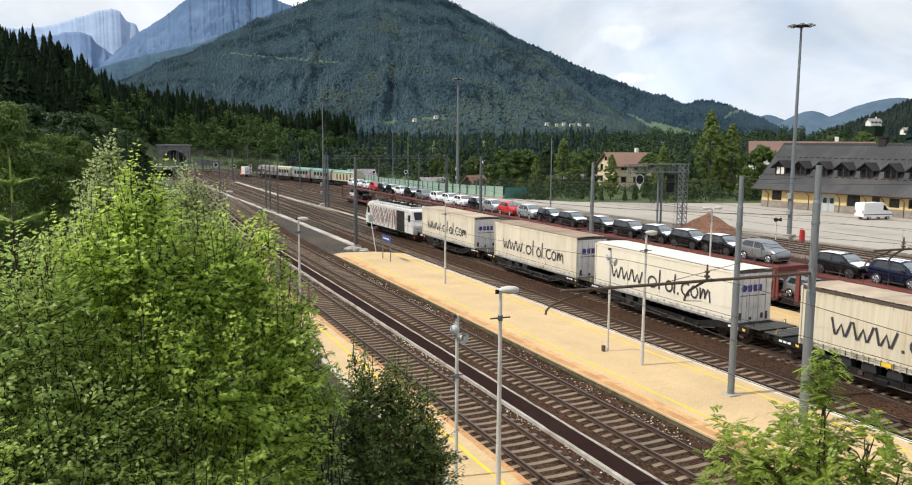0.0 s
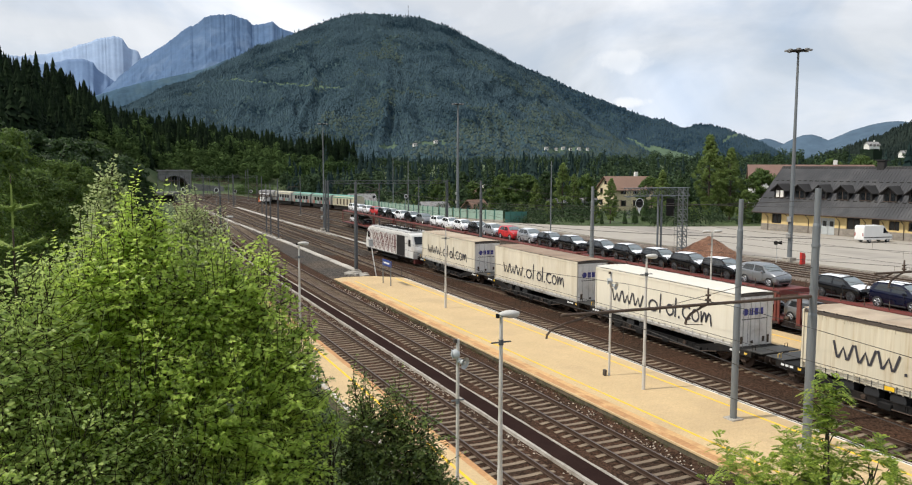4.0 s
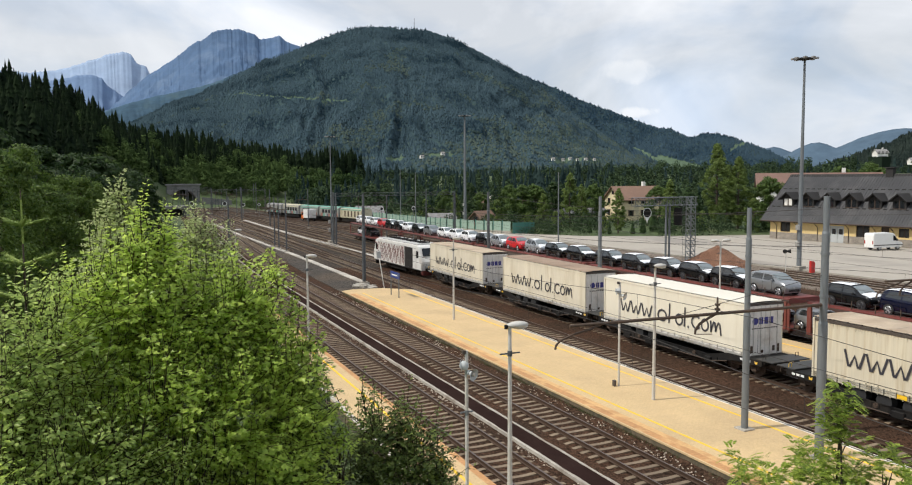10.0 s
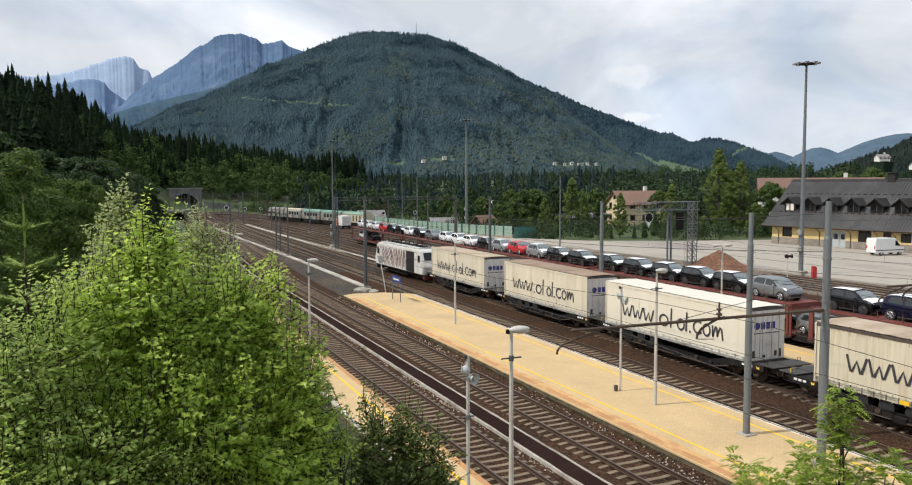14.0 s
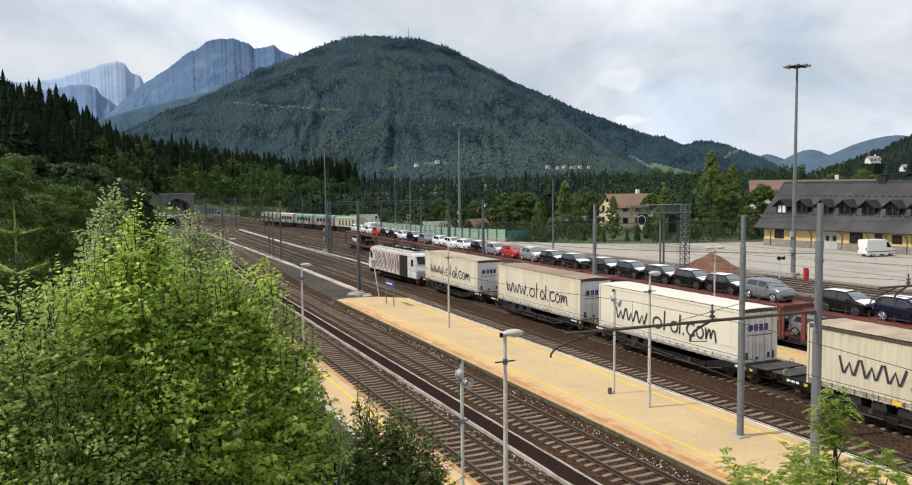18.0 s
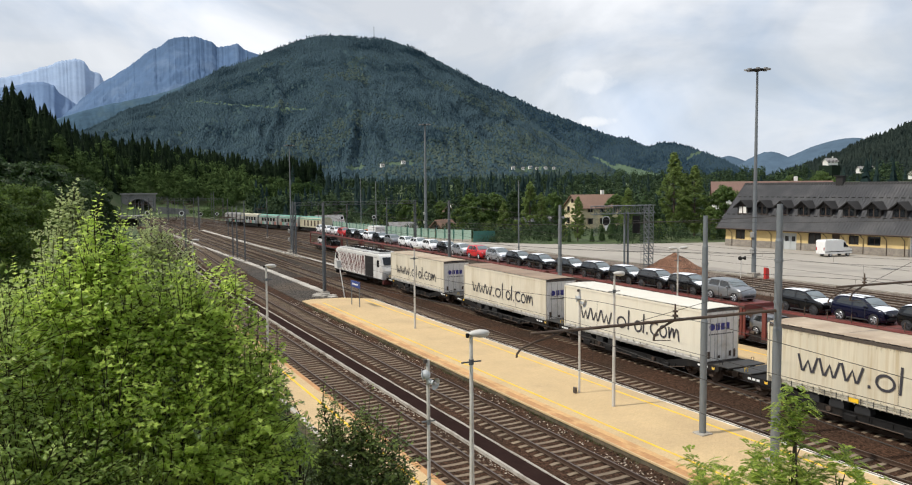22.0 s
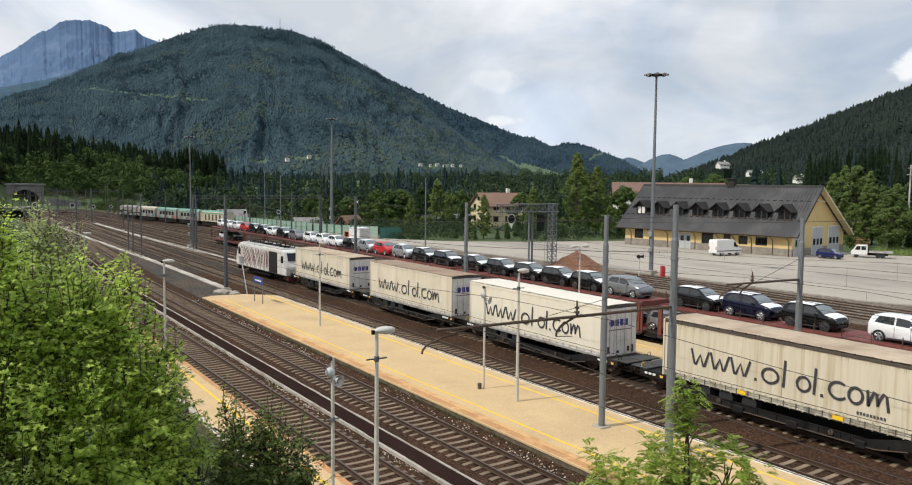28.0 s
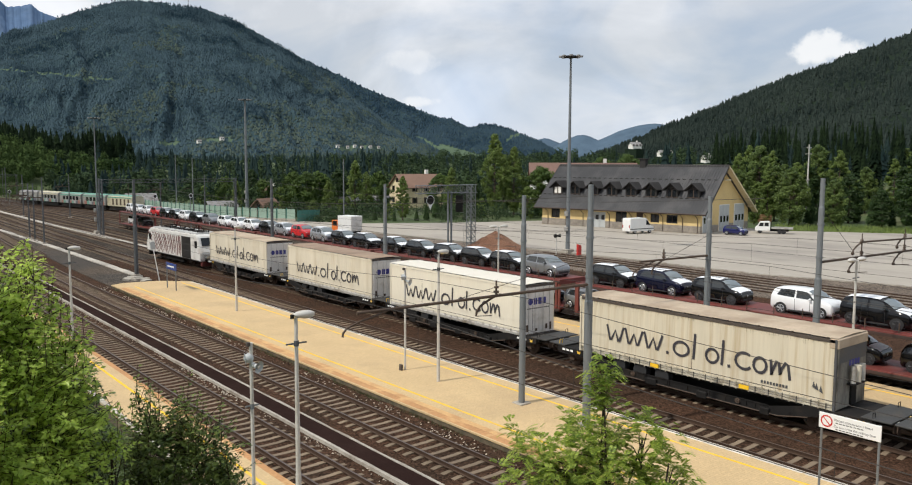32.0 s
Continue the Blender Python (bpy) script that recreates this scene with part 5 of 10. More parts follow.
# ---- small hatchbacks ----
def car_sections():
    """Stations from the nose (negative y) to the tail: y, sill height, belt height, roof height, half width at belt, half width at roof."""
    return [(-1.77, 0.34, 0.5, 0.54, 0.56, 0.5), (-1.755, 0.24, 0.66, 0.7, 0.68, 0.6), (-1.68, 0.21, 0.78, 0.83, 0.765, 0.68), (-1.5, 0.2, 0.86, 0.93, 0.81, 0.73),
            (-1.2, 0.2, 0.91, 1.0, 0.82, 0.745), (-1.0, 0.2, 0.93, 1.04, 0.82, 0.735), (-0.72, 0.2, 0.945, 1.26, 0.82, 0.69), (-0.42, 0.2, 0.955, 1.43, 0.82, 0.655),
            (-0.15, 0.2, 0.96, 1.5, 0.82, 0.64), (0.4, 0.2, 0.975, 1.525, 0.82, 0.635), (1.0, 0.2, 1.0, 1.51, 0.82, 0.63), (1.42, 0.21, 1.03, 1.47, 0.815, 0.62),
            (1.58, 0.22, 1.04, 1.41, 0.81, 0.63), (1.68, 0.23, 1.03, 1.22, 0.795, 0.68), (1.74, 0.25, 0.98, 1.05, 0.775, 0.7), (1.765, 0.28, 0.8, 0.85, 0.75, 0.68), (1.77, 0.36, 0.6, 0.64, 0.68, 0.62)]


def car(label, paint, film=True, at=None, category="car", group="new cars on the transporter train"):
    t = thing("small_hatchback", label, category, at, group=group)
    secs = car_sections()
    verts, faces = [], []
    n = 16
    for y, z0, zb, zr, wb, wr in secs:
        arch_ = max(0.0, 1 - (min(abs(y + 1.15), abs(y - 1.12)) / 0.36) ** 2)
        ring = [(0.0, z0), (wb * 0.84, z0), (wb * 0.985, z0 + 0.13 + 0.26 * arch_), (wb * 1.005, (z0 + zb) / 2 + 0.06), (wb, zb - 0.05), (wb * 0.965, zb + 0.01),
                (wr + (wb - wr) * 0.1, zb + (zr - zb) * 0.86), (wr * 0.86, zr - 0.01), (0.0, zr + 0.014)]
        verts += [(x, y, z) for x, z in ring] + [(-x, y, z) for x, z in ring[-2:0:-1]]
    for k in range(len(secs) - 1):
        for i in range(n):
            a, b = k * n + i, k * n + (i + 1) % n
            faces.append((a, a + n, b + n, b))
    faces.append(tuple(range(n)))
    faces.append(tuple((len(secs) - 1) * n + i for i in range(n))[::-1])
    body = raw("body", verts, faces, paint, t, smooth=True)
    fix = bmesh.new()
    fix.from_mesh(body.data)
    bmesh.ops.recalc_face_normals(fix, faces=fix.faces)
    for e in fix.edges:
        if len(e.link_faces) == 2 and e.calc_face_angle(0) > 0.6:
            e.smooth = False
    fix.to_mesh(body.data)
    fix.free()

    def roofline(y):
        for a, b in zip(secs, secs[1:]):
            if a[0] <= y <= b[0]:
                u = (y - a[0]) / (b[0] - a[0])
                return [a[i] + (b[i] - a[i]) * u for i in range(6)]
        return secs[-1]

    def side_point(y, f, s, off=0.01):
        _, z0, zb, zr, wb, wr = roofline(y)
        x = wb * 0.965 + (wr + (wb - wr) * 0.1 - wb * 0.965) * f / 0.86
        return (s * (x + off), y, zb + 0.01 + (zr - zb) * f)
    for s in (-1, 1):
        for name, ya, yb, yc, yd in (("front_side_window", -0.82, 0.26, -0.4, 0.26), ("rear_side_window", 0.36, 1.4, 0.36, 1.2)):
            bm = bmesh.new()
            lo = [bm.verts.new(side_point(ya + (yb - ya) * k / 4, 0.04, s)) for k in range(5)]
            hi = [bm.verts.new(side_point(yc + (yd - yc) * k / 4, 0.8, s)) for k in range(5)]
            for k in range(4):
                q = (lo[k], lo[k + 1], hi[k + 1], hi[k])
                bm.faces.new(q if s > 0 else q[::-1])
            part(name, bm, "car_glass", t)
        for y in (-1.15, 1.12):
            bm = bmesh.new()
            tube(bm, (s * 0.62, y, 0.3), (s * 0.835, y, 0.3), 0.31, n=20)
            wheel = part("wheel", bm, "rubber", t)
            bm = bmesh.new()
            tube(bm, (s * 0.838, y, 0.3), (s * 0.858, y, 0.3), 0.228, 0.205, n=18, caps=False)
            tube(bm, (s * 0.836, y, 0.3), (s * 0.862, y, 0.3), 0.075, 0.06, n=10)
            for j in range(10):
                a = (j // 2) * 1.2566 + (0.17, 0.47)[j % 2]
                tube(bm, (s * 0.85, y + 0.05 * math.cos(a), 0.3 + 0.05 * math.sin(a)), (s * 0.846, y + 0.215 * math.cos(a), 0.3 + 0.215 * math.sin(a)), 0.024, 0.028, n=5)
            part("rim", bm, "hub_dark" if paint == "car_black" else "hub", wheel)
            # dark lining of the wheel arch
            bm = bmesh.new()
            va = [bm.verts.new((s * 0.829, y + r * math.cos(a), 0.3 + r * math.sin(a))) for r in (0.305, 0.36) for a in [math.pi * k / 12 for k in range(13)]]
            for k in range(12):
                q = (va[k], va[k + 1], va[14 + k], va[13 + k])
                bm.faces.new(q if s < 0 else q[::-1])
            part("wheel_arch", bm, "rubber", t)
        bm = bmesh.new()
        ball(bm, (s * 0.6, -1.61, 0.72), 0.15, (0.85, 0.8, 0.85), 10, 7)
        part("headlight", bm, "lamp_glass", t)
        bm = bmesh.new()
        box(bm, min(s * 0.58, s * 0.73), max(s * 0.58, s * 0.73), 1.62, 1.755, 0.68, 1.0, 0.02)
        part("tail_light", bm, "tail_red", t)
        bm = bmesh.new()
        ball(bm, (s * 0.92, -0.6, 1.02), 0.11, (0.9, 0.6, 0.75), 8, 5)
        part("door_mirror", bm, paint, t)
        bm = bmesh.new()
        box(bm, min(s * 0.822, s * 0.838), max(s * 0.822, s * 0.838), 0.1, 0.24, 0.83, 0.87)
        part("door_handle", bm, paint, t)

    def top_strip(name, y0, y1, span, mat, off, n=7):
        bm = bmesh.new()
        rows = []
        for k in range(n + 1):
            y = y0 + (y1 - y0) * k / n
            _, _, zb, zr, wb, wr = roofline(y)
            rows.append([bm.verts.new((x * wr * 0.86 * span, y, zr - 0.01 * x * x + 0.014 * (1 - x * x) + off - max(0.0, abs(x) * span - 1) * 0.25)) for x in (-1, -0.5, 0, 0.5, 1)])
        for a, b in zip(rows, rows[1:]):
            for j in range(4):
                bm.faces.new((a[j], a[j + 1], b[j + 1], b[j]))
        part(name, bm, mat, t)
    top_strip("windscreen", -0.97, -0.38, 1.1, "windscreen", 0.024)
    top_strip("rear_window", 1.6, 1.72, 1.0, "car_glass", 0.02)
    if film:
        top_strip("bonnet_film", -1.66, -1.02, 1.12, "film", 0.03)
        top_strip("roof_film", -0.2, 1.46, 1.1, "film", 0.034, 12)
    bm = bmesh.new()
    box(bm, -0.5, 0.5, -1.795, -1.7, 0.3, 0.45, 0.02)
    part("grille", bm, "rubber", t)
    for s in (-1, 1):
        bm = bmesh.new()
        box(bm, min(s * 0.55, s * 0.68), max(s * 0.55, s * 0.68), -1.76, -1.69, 0.33, 0.43, 0.02)
        part("fog_lamp", bm, "rubber", t)
        bm = bmesh.new()
        box(bm, min(s * 0.79, s * 0.83), max(s * 0.79, s * 0.83), -0.72, 0.7, 0.2, 0.29, 0.015)
        part("sill_trim", bm, "rubber", t)
        for y in (0.31, -0.55):
            bm = bmesh.new()
            box(bm, min(s * 0.8, s * 0.829), max(s * 0.8, s * 0.829), y - 0.008, y + 0.008, 0.32, 0.93)
            part("door_gap", bm, "rubber", t)
    bm = bmesh.new()
    tube(bm, (0.0, -1.775, 0.6), (0.0, -1.755, 0.6), 0.065, n=12)
    part("badge", bm, "hub", t)
    return t


def berth(y, z=2.8):
    """A place on a deck of the transporter train."""
    return up(41.6, y, z) @ Matrix.Diagonal((0.97, 0.97, 0.95, 1))


MASTERS = {
    "black": car("new black hatchback with white transport film on roof and bonnet", "car_black", True, berth(17.2)),
    "navy": car("new navy blue hatchback with white transport film on roof and bonnet", "car_navy", True, berth(30.3)),
    "white": car("new white hatchback on a car transporter", "car_white", False, berth(21.0)),
    "grey": car("new grey hatchback on a car transporter", "car_grey", False, berth(40.7)),
    "silver": car("new silver hatchback with white film on its roof", "car_silver", True, berth(73.3)),
    "red": car("new bright red hatchback on a car transporter", "car_red", False, berth(77.7)),
}
for colour, y in (("black", 26.2), ("black", 34.3), ("black", 44.6), ("black", 48.2), ("black", 51.9), ("black", 55.9), ("black", 60.0), ("black", 65.0), ("black", 69.1),
                  ("silver", 81.9), ("black", 85.9), ("white", 90.4), ("white", 94.3), ("white", 98.2), ("grey", 103.5), ("black", 108.2), ("white", 112.3), ("black", 116.4), ("black", 120.4),
                  ("red", 124.6), ("white", 128.8), ("white", 133.0), ("white", 137.0), ("black", 13.0), ("black", 8.8), ("white", 4.6)):
    copy_thing(MASTERS[colour], berth(y))
for colour, y in (("black", 14.2), ("black", 10.0), ("black", 18.4), ("black", 22.6), ("grey", 36.6), ("black", 41.0), ("black", 45.2), ("black", 49.4), ("black", 53.6), ("black", 57.8), ("black", 131.0), ("white", 136.0)):
    copy_thing(MASTERS[colour], berth(y, 0.86))


def transporter(label, y0, y1):
    """Two-deck car transporter wagon in red."""
    t = thing("car_transporter_wagon", label, "wagon", up(41.6, (y0 + y1) / 2), group="car transporter train")
    h = (y1 - y0) / 2
    for z, nm in ((2.72, "upper_deck"), (0.76, "lower_deck")):
        bm = bmesh.new()
        box(bm, -1.42, 1.42, -h + 0.1, h - 0.1, z - 0.04, z + 0.09, 0.01)
        part(nm, bm, "red_wagon", t)
        for sx in (-1, 1):
            bm = bmesh.new()
            box(bm, sx * 1.45 - 0.03, sx * 1.45 + 0.03, -h, h, z - 0.13, z + 0.02, 0.01)
            part("deck_beam", bm, "deck_red", t)
            for k in range(int(2 * h / 1.6)):
                y = -h + 0.5 + 1.6 * k
                if z > 2:
                    bm = bmesh.new()
                    box(bm, sx * 1.45 - 0.02, sx * 1.45 + 0.02, y - 0.02, y + 0.02, z + 0.12, z + 0.62)
                    part("stanchion", bm, "rust", t)
    for sx in (-1, 1):
        for yy in (-h + 0.3, -h / 3, h / 3, h - 0.3):
            bm = bmesh.new()
            box(bm, sx * 1.42 - 0.07, sx * 1.42 + 0.07, yy - 0.09, yy + 0.09, 0.8, 2.66, 0.01)
            part("deck_post", bm, "red_wagon", t)
    for s in (-1, 1):
        bm = bmesh.new()
        for sx in (-1, 1):
            box(bm, sx * 1.36 - 0.06, sx * 1.36 + 0.06, s * (h - 0.1) - 0.1, s * (h - 0.1) + 0.1, 0.6, 2.7, 0.02)
        box(bm, -1.4, 1.4, s * (h - 0.1) - 0.06, s * (h - 0.1) + 0.06, 2.5, 2.86, 0.02)
        part("end_frame", bm, "red_wagon", t)
        for sx in (-0.88, 0.88):
            bm = bmesh.new()
            tube(bm, (sx, s * h, 0.98), (sx, s * (h + 0.4), 0.98), 0.13, n=8)
            part("buffer", bm, "rust", t)
        bogie(t, s * (h - 3.0))
    bm = bmesh.new()
    box(bm, -1.2, 1.2, -h + 1, h - 1, 0.5, 0.72, 0.02)
    part("underframe", bm, "rust", t)
    return t


for y0, y1 in ((-10.0, 10.0), (10.4, 36.6), (38.0, 61.6), (62.2, 86.6), (87.2, 112.0), (112.6, 140.1)):
    transporter("red two-deck car transporter wagon loaded with new cars", y0, y1)

# ---- overhead line ----
def catenary_pole(label, x, y, top, z=0.0, r=0.17, arms=(), base=True, step=True, double=False):
    """Stepped tubular steel pole; arms are (direction, reach, height, drops)."""
    t = thing("catenary_pole", label, "pole", up(x, y, z), group="overhead line poles")
    h = top - z
    bm = bmesh.new()
    if step:
        tube(bm, (0, 0, -0.3), (0, 0, h * 0.52), r, r, 14)
        tube(bm, (0, 0, h * 0.52), (0, 0, h * 0.53), r, r * 0.82, 14)
        tube(bm, (0, 0, h * 0.53), (0, 0, h * 0.86), r * 0.82, r * 0.82, 14)
        tube(bm, (0, 0, h * 0.86), (0, 0, h * 0.87), r * 0.82, r * 0.66, 14)
        tube(bm, (0, 0, h * 0.87), (0, 0, h), r * 0.66, r * 0.66, 14)
    else:
        tube(bm, (0, 0, -0.3), (0, 0, h), r, r * 0.8, 10)
    # shafts beyond y = 60 take the copy with shade in its colour
    part("shaft", bm, "yard_steel" if y > 60 else "galvanised", t)
    if base:
        bm = bmesh.new()
        box(bm, -0.3, 0.3, -0.3, 0.3, -0.2, 0.06, 0.02)
        part("footing", bm, "white_concrete", t)
    for zz in (h * 0.62, h * 0.78):
        bm = bmesh.new()
        tube(bm, (0, 0, zz), (0, 0, zz + 0.09), r * 0.98, r * 0.98, 12)
        part("clamp", bm, "galvanised", t)
    for s, reach, za, drops in arms:
        za -= z
        bm = bmesh.new()
        tube(bm, (s * r * 0.7, 0, za), (s * reach, 0, za + 0.08), 0.06, 0.05, 8)
        path_tube(bm, [(s * (reach - 1.3), 0, za + 0.08), (s * (reach - 0.7), 0, za - 0.1), (s * (reach - 0.1), 0, za - 0.2), (s * (reach + 0.35), 0, za - 0.35), (s * (reach + 0.5), 0, za - 0.5), (s * (reach + 0.52), 0, za - 0.62)], 0.035)
        arm = part("cantilever_arm", bm, "rust", t, "weathered cantilever arm")
        bm = bmesh.new()
        tube(bm, (0, 0, za + 1.1), (s * reach * 0.62, 0, za + 0.1), 0.011, n=5)
        part("stay", bm, "wire", arm)
        for d in drops:
            bm = bmesh.new()
            path_tube(bm, [(s * d, 0, za + 0.05), (s * (d + 0.35), 0, za - 0.08), (s * (d + 0.75), 0, za - 0.25), (s * (d + 0.93), 0, za - 0.45), (s * (d + 0.95), 0, za - 0.6)], 0.042)
            tube(bm, (s * d, 0, za), (s * d, 0, za + 0.6), 0.05, 0.03, 6)
            tube(bm, (s * d, 0, za + 0.15), (s * d, 0, za + 0.22), 0.1, 0.1, 8)
            tube(bm, (s * d, 0, za + 0.32), (s * d, 0, za + 0.38), 0.09, 0.09, 8)
            tube(bm, (s * (d + 0.95), 0, za - 0.6), (s * (d + 0.2), 0, za - 0.66), 0.015, n=5)
            part("registration_arm", bm, "rust", arm, "curved registration arm with insulator")
    if double:
        za = 6.26 - z
        bm = bmesh.new()
        tube(bm, (r * 0.7, 0, za), (13.6, 0, za - 0.14), 0.065, 0.055, 8)
        arm = part("cantilever_arm", bm, "rust", t, "weathered long cantilever arm")
        bm = bmesh.new()
        tube(bm, (4.2, 0, za + 0.72), (13.6, 0, za + 0.5), 0.05, 0.045, 8)
        part("upper_arm", bm, "rust", arm, "weathered upper tube of the arm")
        for d in (4.4, 9.6):
            bm = bmesh.new()
            tube(bm, (d, 0, za - 0.1), (d, 0, za + 1.15), 0.035, 0.025, 6)
            for zz in (0.08, 0.18, 0.28, 0.78, 0.88):
                tube(bm, (d, 0, za + zz - 0.1), (d, 0, za + zz - 0.03), 0.1, 0.07, 8)
            part("insulator", bm, "rust", arm, "ribbed insulator post")
            for lift, back_, fall in ((0.0, 1.35, 0.66), (0.74, 1.0, 0.52)):
                bm = bmesh.new()
                path_tube(bm, [(d, 0, za + lift - 0.04), (d - back_ * 0.55, 0, za + lift - fall * 0.35), (d - back_ * 0.9, 0, za + lift - fall * 0.72), (d - back_, 0, za + lift - fall)], 0.045)
                ball(bm, (d - back_ + 0.02, 0, za + lift - fall - 0.03), 0.09, (1, 1, 1), 7, 5)
                if lift == 0:
                    tube(bm, (d - back_ + 0.2, 0, za - fall - 0.1), (d + 0.7, 0, za - fall - 0.22), 0.022, n=5)
                part("registration_arm", bm, "rust", arm, "curved registration arm")
        bm = bmesh.new()
        tube(bm, (0, 0, za + 2.6), (3.4, 0, za + 0.35), 0.014, n=4)
        part("stay", bm, "wire", arm)
    return t


catenary_pole("grey stepped steel pole on the island platform", 24.0, 24.9, 9.5, 0.25, 0.145)
catenary_pole("grey stepped steel pole with long arm over near tracks", 24.0, 21.1, 10.05, 0.25, 0.168, [(-1, 10.9, 6.06, (5.0,))])
catenary_pole("grey stepped steel pole with a cantilever arm over the trailer train", 37.0, 24.2, 9.2, 0.25, 0.168, [(-1, 5.8, 6.05, (3.9,))])
catenary_pole("grey stepped steel pole with a long arm over the far tracks", 37.0, 18.2, 10.25, 0.25, 0.165, double=True)
catenary_pole("grey steel pole at the end of the island platform", 24.2, 79.4, 9.2, 0.0, 0.19)
for x, y, top, rr in ((15.8, 118.4, 8.3, 0.16), (16.2, 121.5, 8.0, 0.14), (24.2, 118.9, 8.9, 0.13), (24.3, 128.6, 7.9, 0.13), (24.3, 125.2, 8.0, 0.13), (33.7, 183.4, 8.45, 0.14), (40.3, 173.7, 8.6, 0.14),
                      (31.5, 210.4, 8.5, 0.14), (28.5, 289.9, 7.2, 0.16), (43.6, 260.5, 9.7, 0.15), (33.9, 126.4, 8.4, 0.16), (34.4, 130.0, 8.6, 0.16), (55.3, 127.0, 8.3, 0.16),
                      (37.0, 76.0, 9.3, 0.18), (37.0, 55.0, 9.2, 0.18), (59.0, 150.0, 8.6, 0.15), (47.5, 141, 7.6, 0.13), (22.8, 246, 8.0, 0.14), (30.0, 262, 8.0, 0.14), (26.6, 305, 8.0, 0.15), (34.5, 240, 8.2, 0.14)):
    catenary_pole("grey steel overhead line pole in the yard", x, y, top, 0.0, rr * (0.9 if y > 100 else 1.0), [(-1, 2.6, 6.2, (1.2,))] if rr < 0.15 else ())


for x, y, top in ((49.7, 302.0, 9.2), (50.5, 302.0, 9.2), (38.4, 315.0, 7.0), (37.2, 296.0, 6.6), (36.8, 320.0, 6.2), (38.0, 320.0, 6.2), (38.5, 292.0, 6.6), (22.1, 271.0, 6.9), (23.3, 275.0, 6.8), (20.6, 271.5, 6.3), (33.5, 225.0, 8.6), (25.0, 320.0, 7.0), (31.6, 322.0, 7.0)):
    catenary_pole("slender grey overhead line pole near the tunnel", x, y, top, 0.0, 0.12, [(-1, 2.2, 5.9, ())], step=False)


def truss(bm, a, b, depth, width, n, r=0.03):
    """A box girder of thin tubes from a to b; depth downwards, width across."""
    a, b = Vector(a), Vector(b)
    d = (b - a).normalized()
    side = d.cross(Vector((0, 0, 1))).normalized() * width / 2 if abs(d.z) < 0.9 else Vector((width / 2, 0, 0))
    dep = Vector((0, 0, -depth)) if abs(d.z) < 0.9 else Vector((0, depth, 0))
    lines = [(side, Vector((0, 0, 0))), (-side, Vector((0, 0, 0))), (side, dep), (-side, dep)]
    for s, q in lines:
        tube(bm, a + s + q, b + s + q, r * 1.4, n=5)
    for k in range(n):
        p, p2 = a + (b - a) * (k / n), a + (b - a) * ((k + 1) / n)
        for (s1, q1), (s2, q2) in ((lines[0], lines[2]), (lines[1], lines[3]), (lines[0], lines[1]), (lines[2], lines[3])):
            tube(bm, p + s1 + q1, p2 + s2 + q2, r, n=4, caps=False)
            tube(bm, p + s1 + q1, p + s2 + q2, r, n=4, caps=False)
    return bm


for x0, x1, y, z in ((33.9, 55.3, 127.0, 8.4), (22.0, 46.0, 258.0, 7.6), (19.0, 34.0, 300.0, 7.8)):
    t = thing("overhead_portal", "thin grey lattice portal beam over the yard tracks", "portal", up(0, y))
    bm = bmesh.new()
    truss(bm, (x0, 0, z), (x1, 0, z), 0.5, 0.35, 18, 0.02)
    part("beam", bm, "yard_steel", t)
    for x in (x0, x1):
        bm = bmesh.new()
        truss(bm, (x, 0, -0.2), (x, 0, z + 0.1), 0.35, 0.35, 12, 0.022)
        part("leg", bm, "yard_steel", t)
    for x in (x0 + 4, x0 + 9, x0 + 14):
        bm = bmesh.new()
        tube(bm, (x, 0, z - 0.5), (x, 0, z - 2.6), 0.04, n=6)
        path_tube(bm, [(x, 0, z - 1.4), (x - 1.4, 0, z - 1.7), (x - 2.2, 0, z - 2.3)], 0.03)
        part("hanger", bm, "rust", t)

# contact wires and messengers
def wire_pair(x, y0, y1, curved=False, z=5.35, up_by=1.25, span=48.0):
    t = thing("overhead_wire", "thin dark contact wire hung from a sagging messenger", "wire", group="overhead wires")
    n = int((y1 - y0) / 6)

    def mid(y):
        return x + (bend(y) if curved else 0)
    bm = bmesh.new()
    pts = [(mid(y0 + (y1 - y0) * k / n), y0 + (y1 - y0) * k / n) for k in range(n + 1)]
    path_tube(bm, [(xa, ya, z) for xa, ya in pts], 0.009, 4)

    def sag(y):
        u = ((y - 21.1) / span) % 1.0
        return z + up_by - 0.85 * 4 * u * (1 - u)
    part("contact_wire", bm, "wire", t)
    bm = bmesh.new()
    path_tube(bm, [(xa, ya, sag(ya)) for xa, ya in pts], 0.01, 4)
    part("messenger_wire", bm, "wire", t)
    for k, (xa, ya) in enumerate(pts):
        bm = bmesh.new()
        tube(bm, (xa, ya, z), (xa, ya, sag(ya)), 0.006, n=3, caps=False)
        part("dropper", bm, "wire", t)


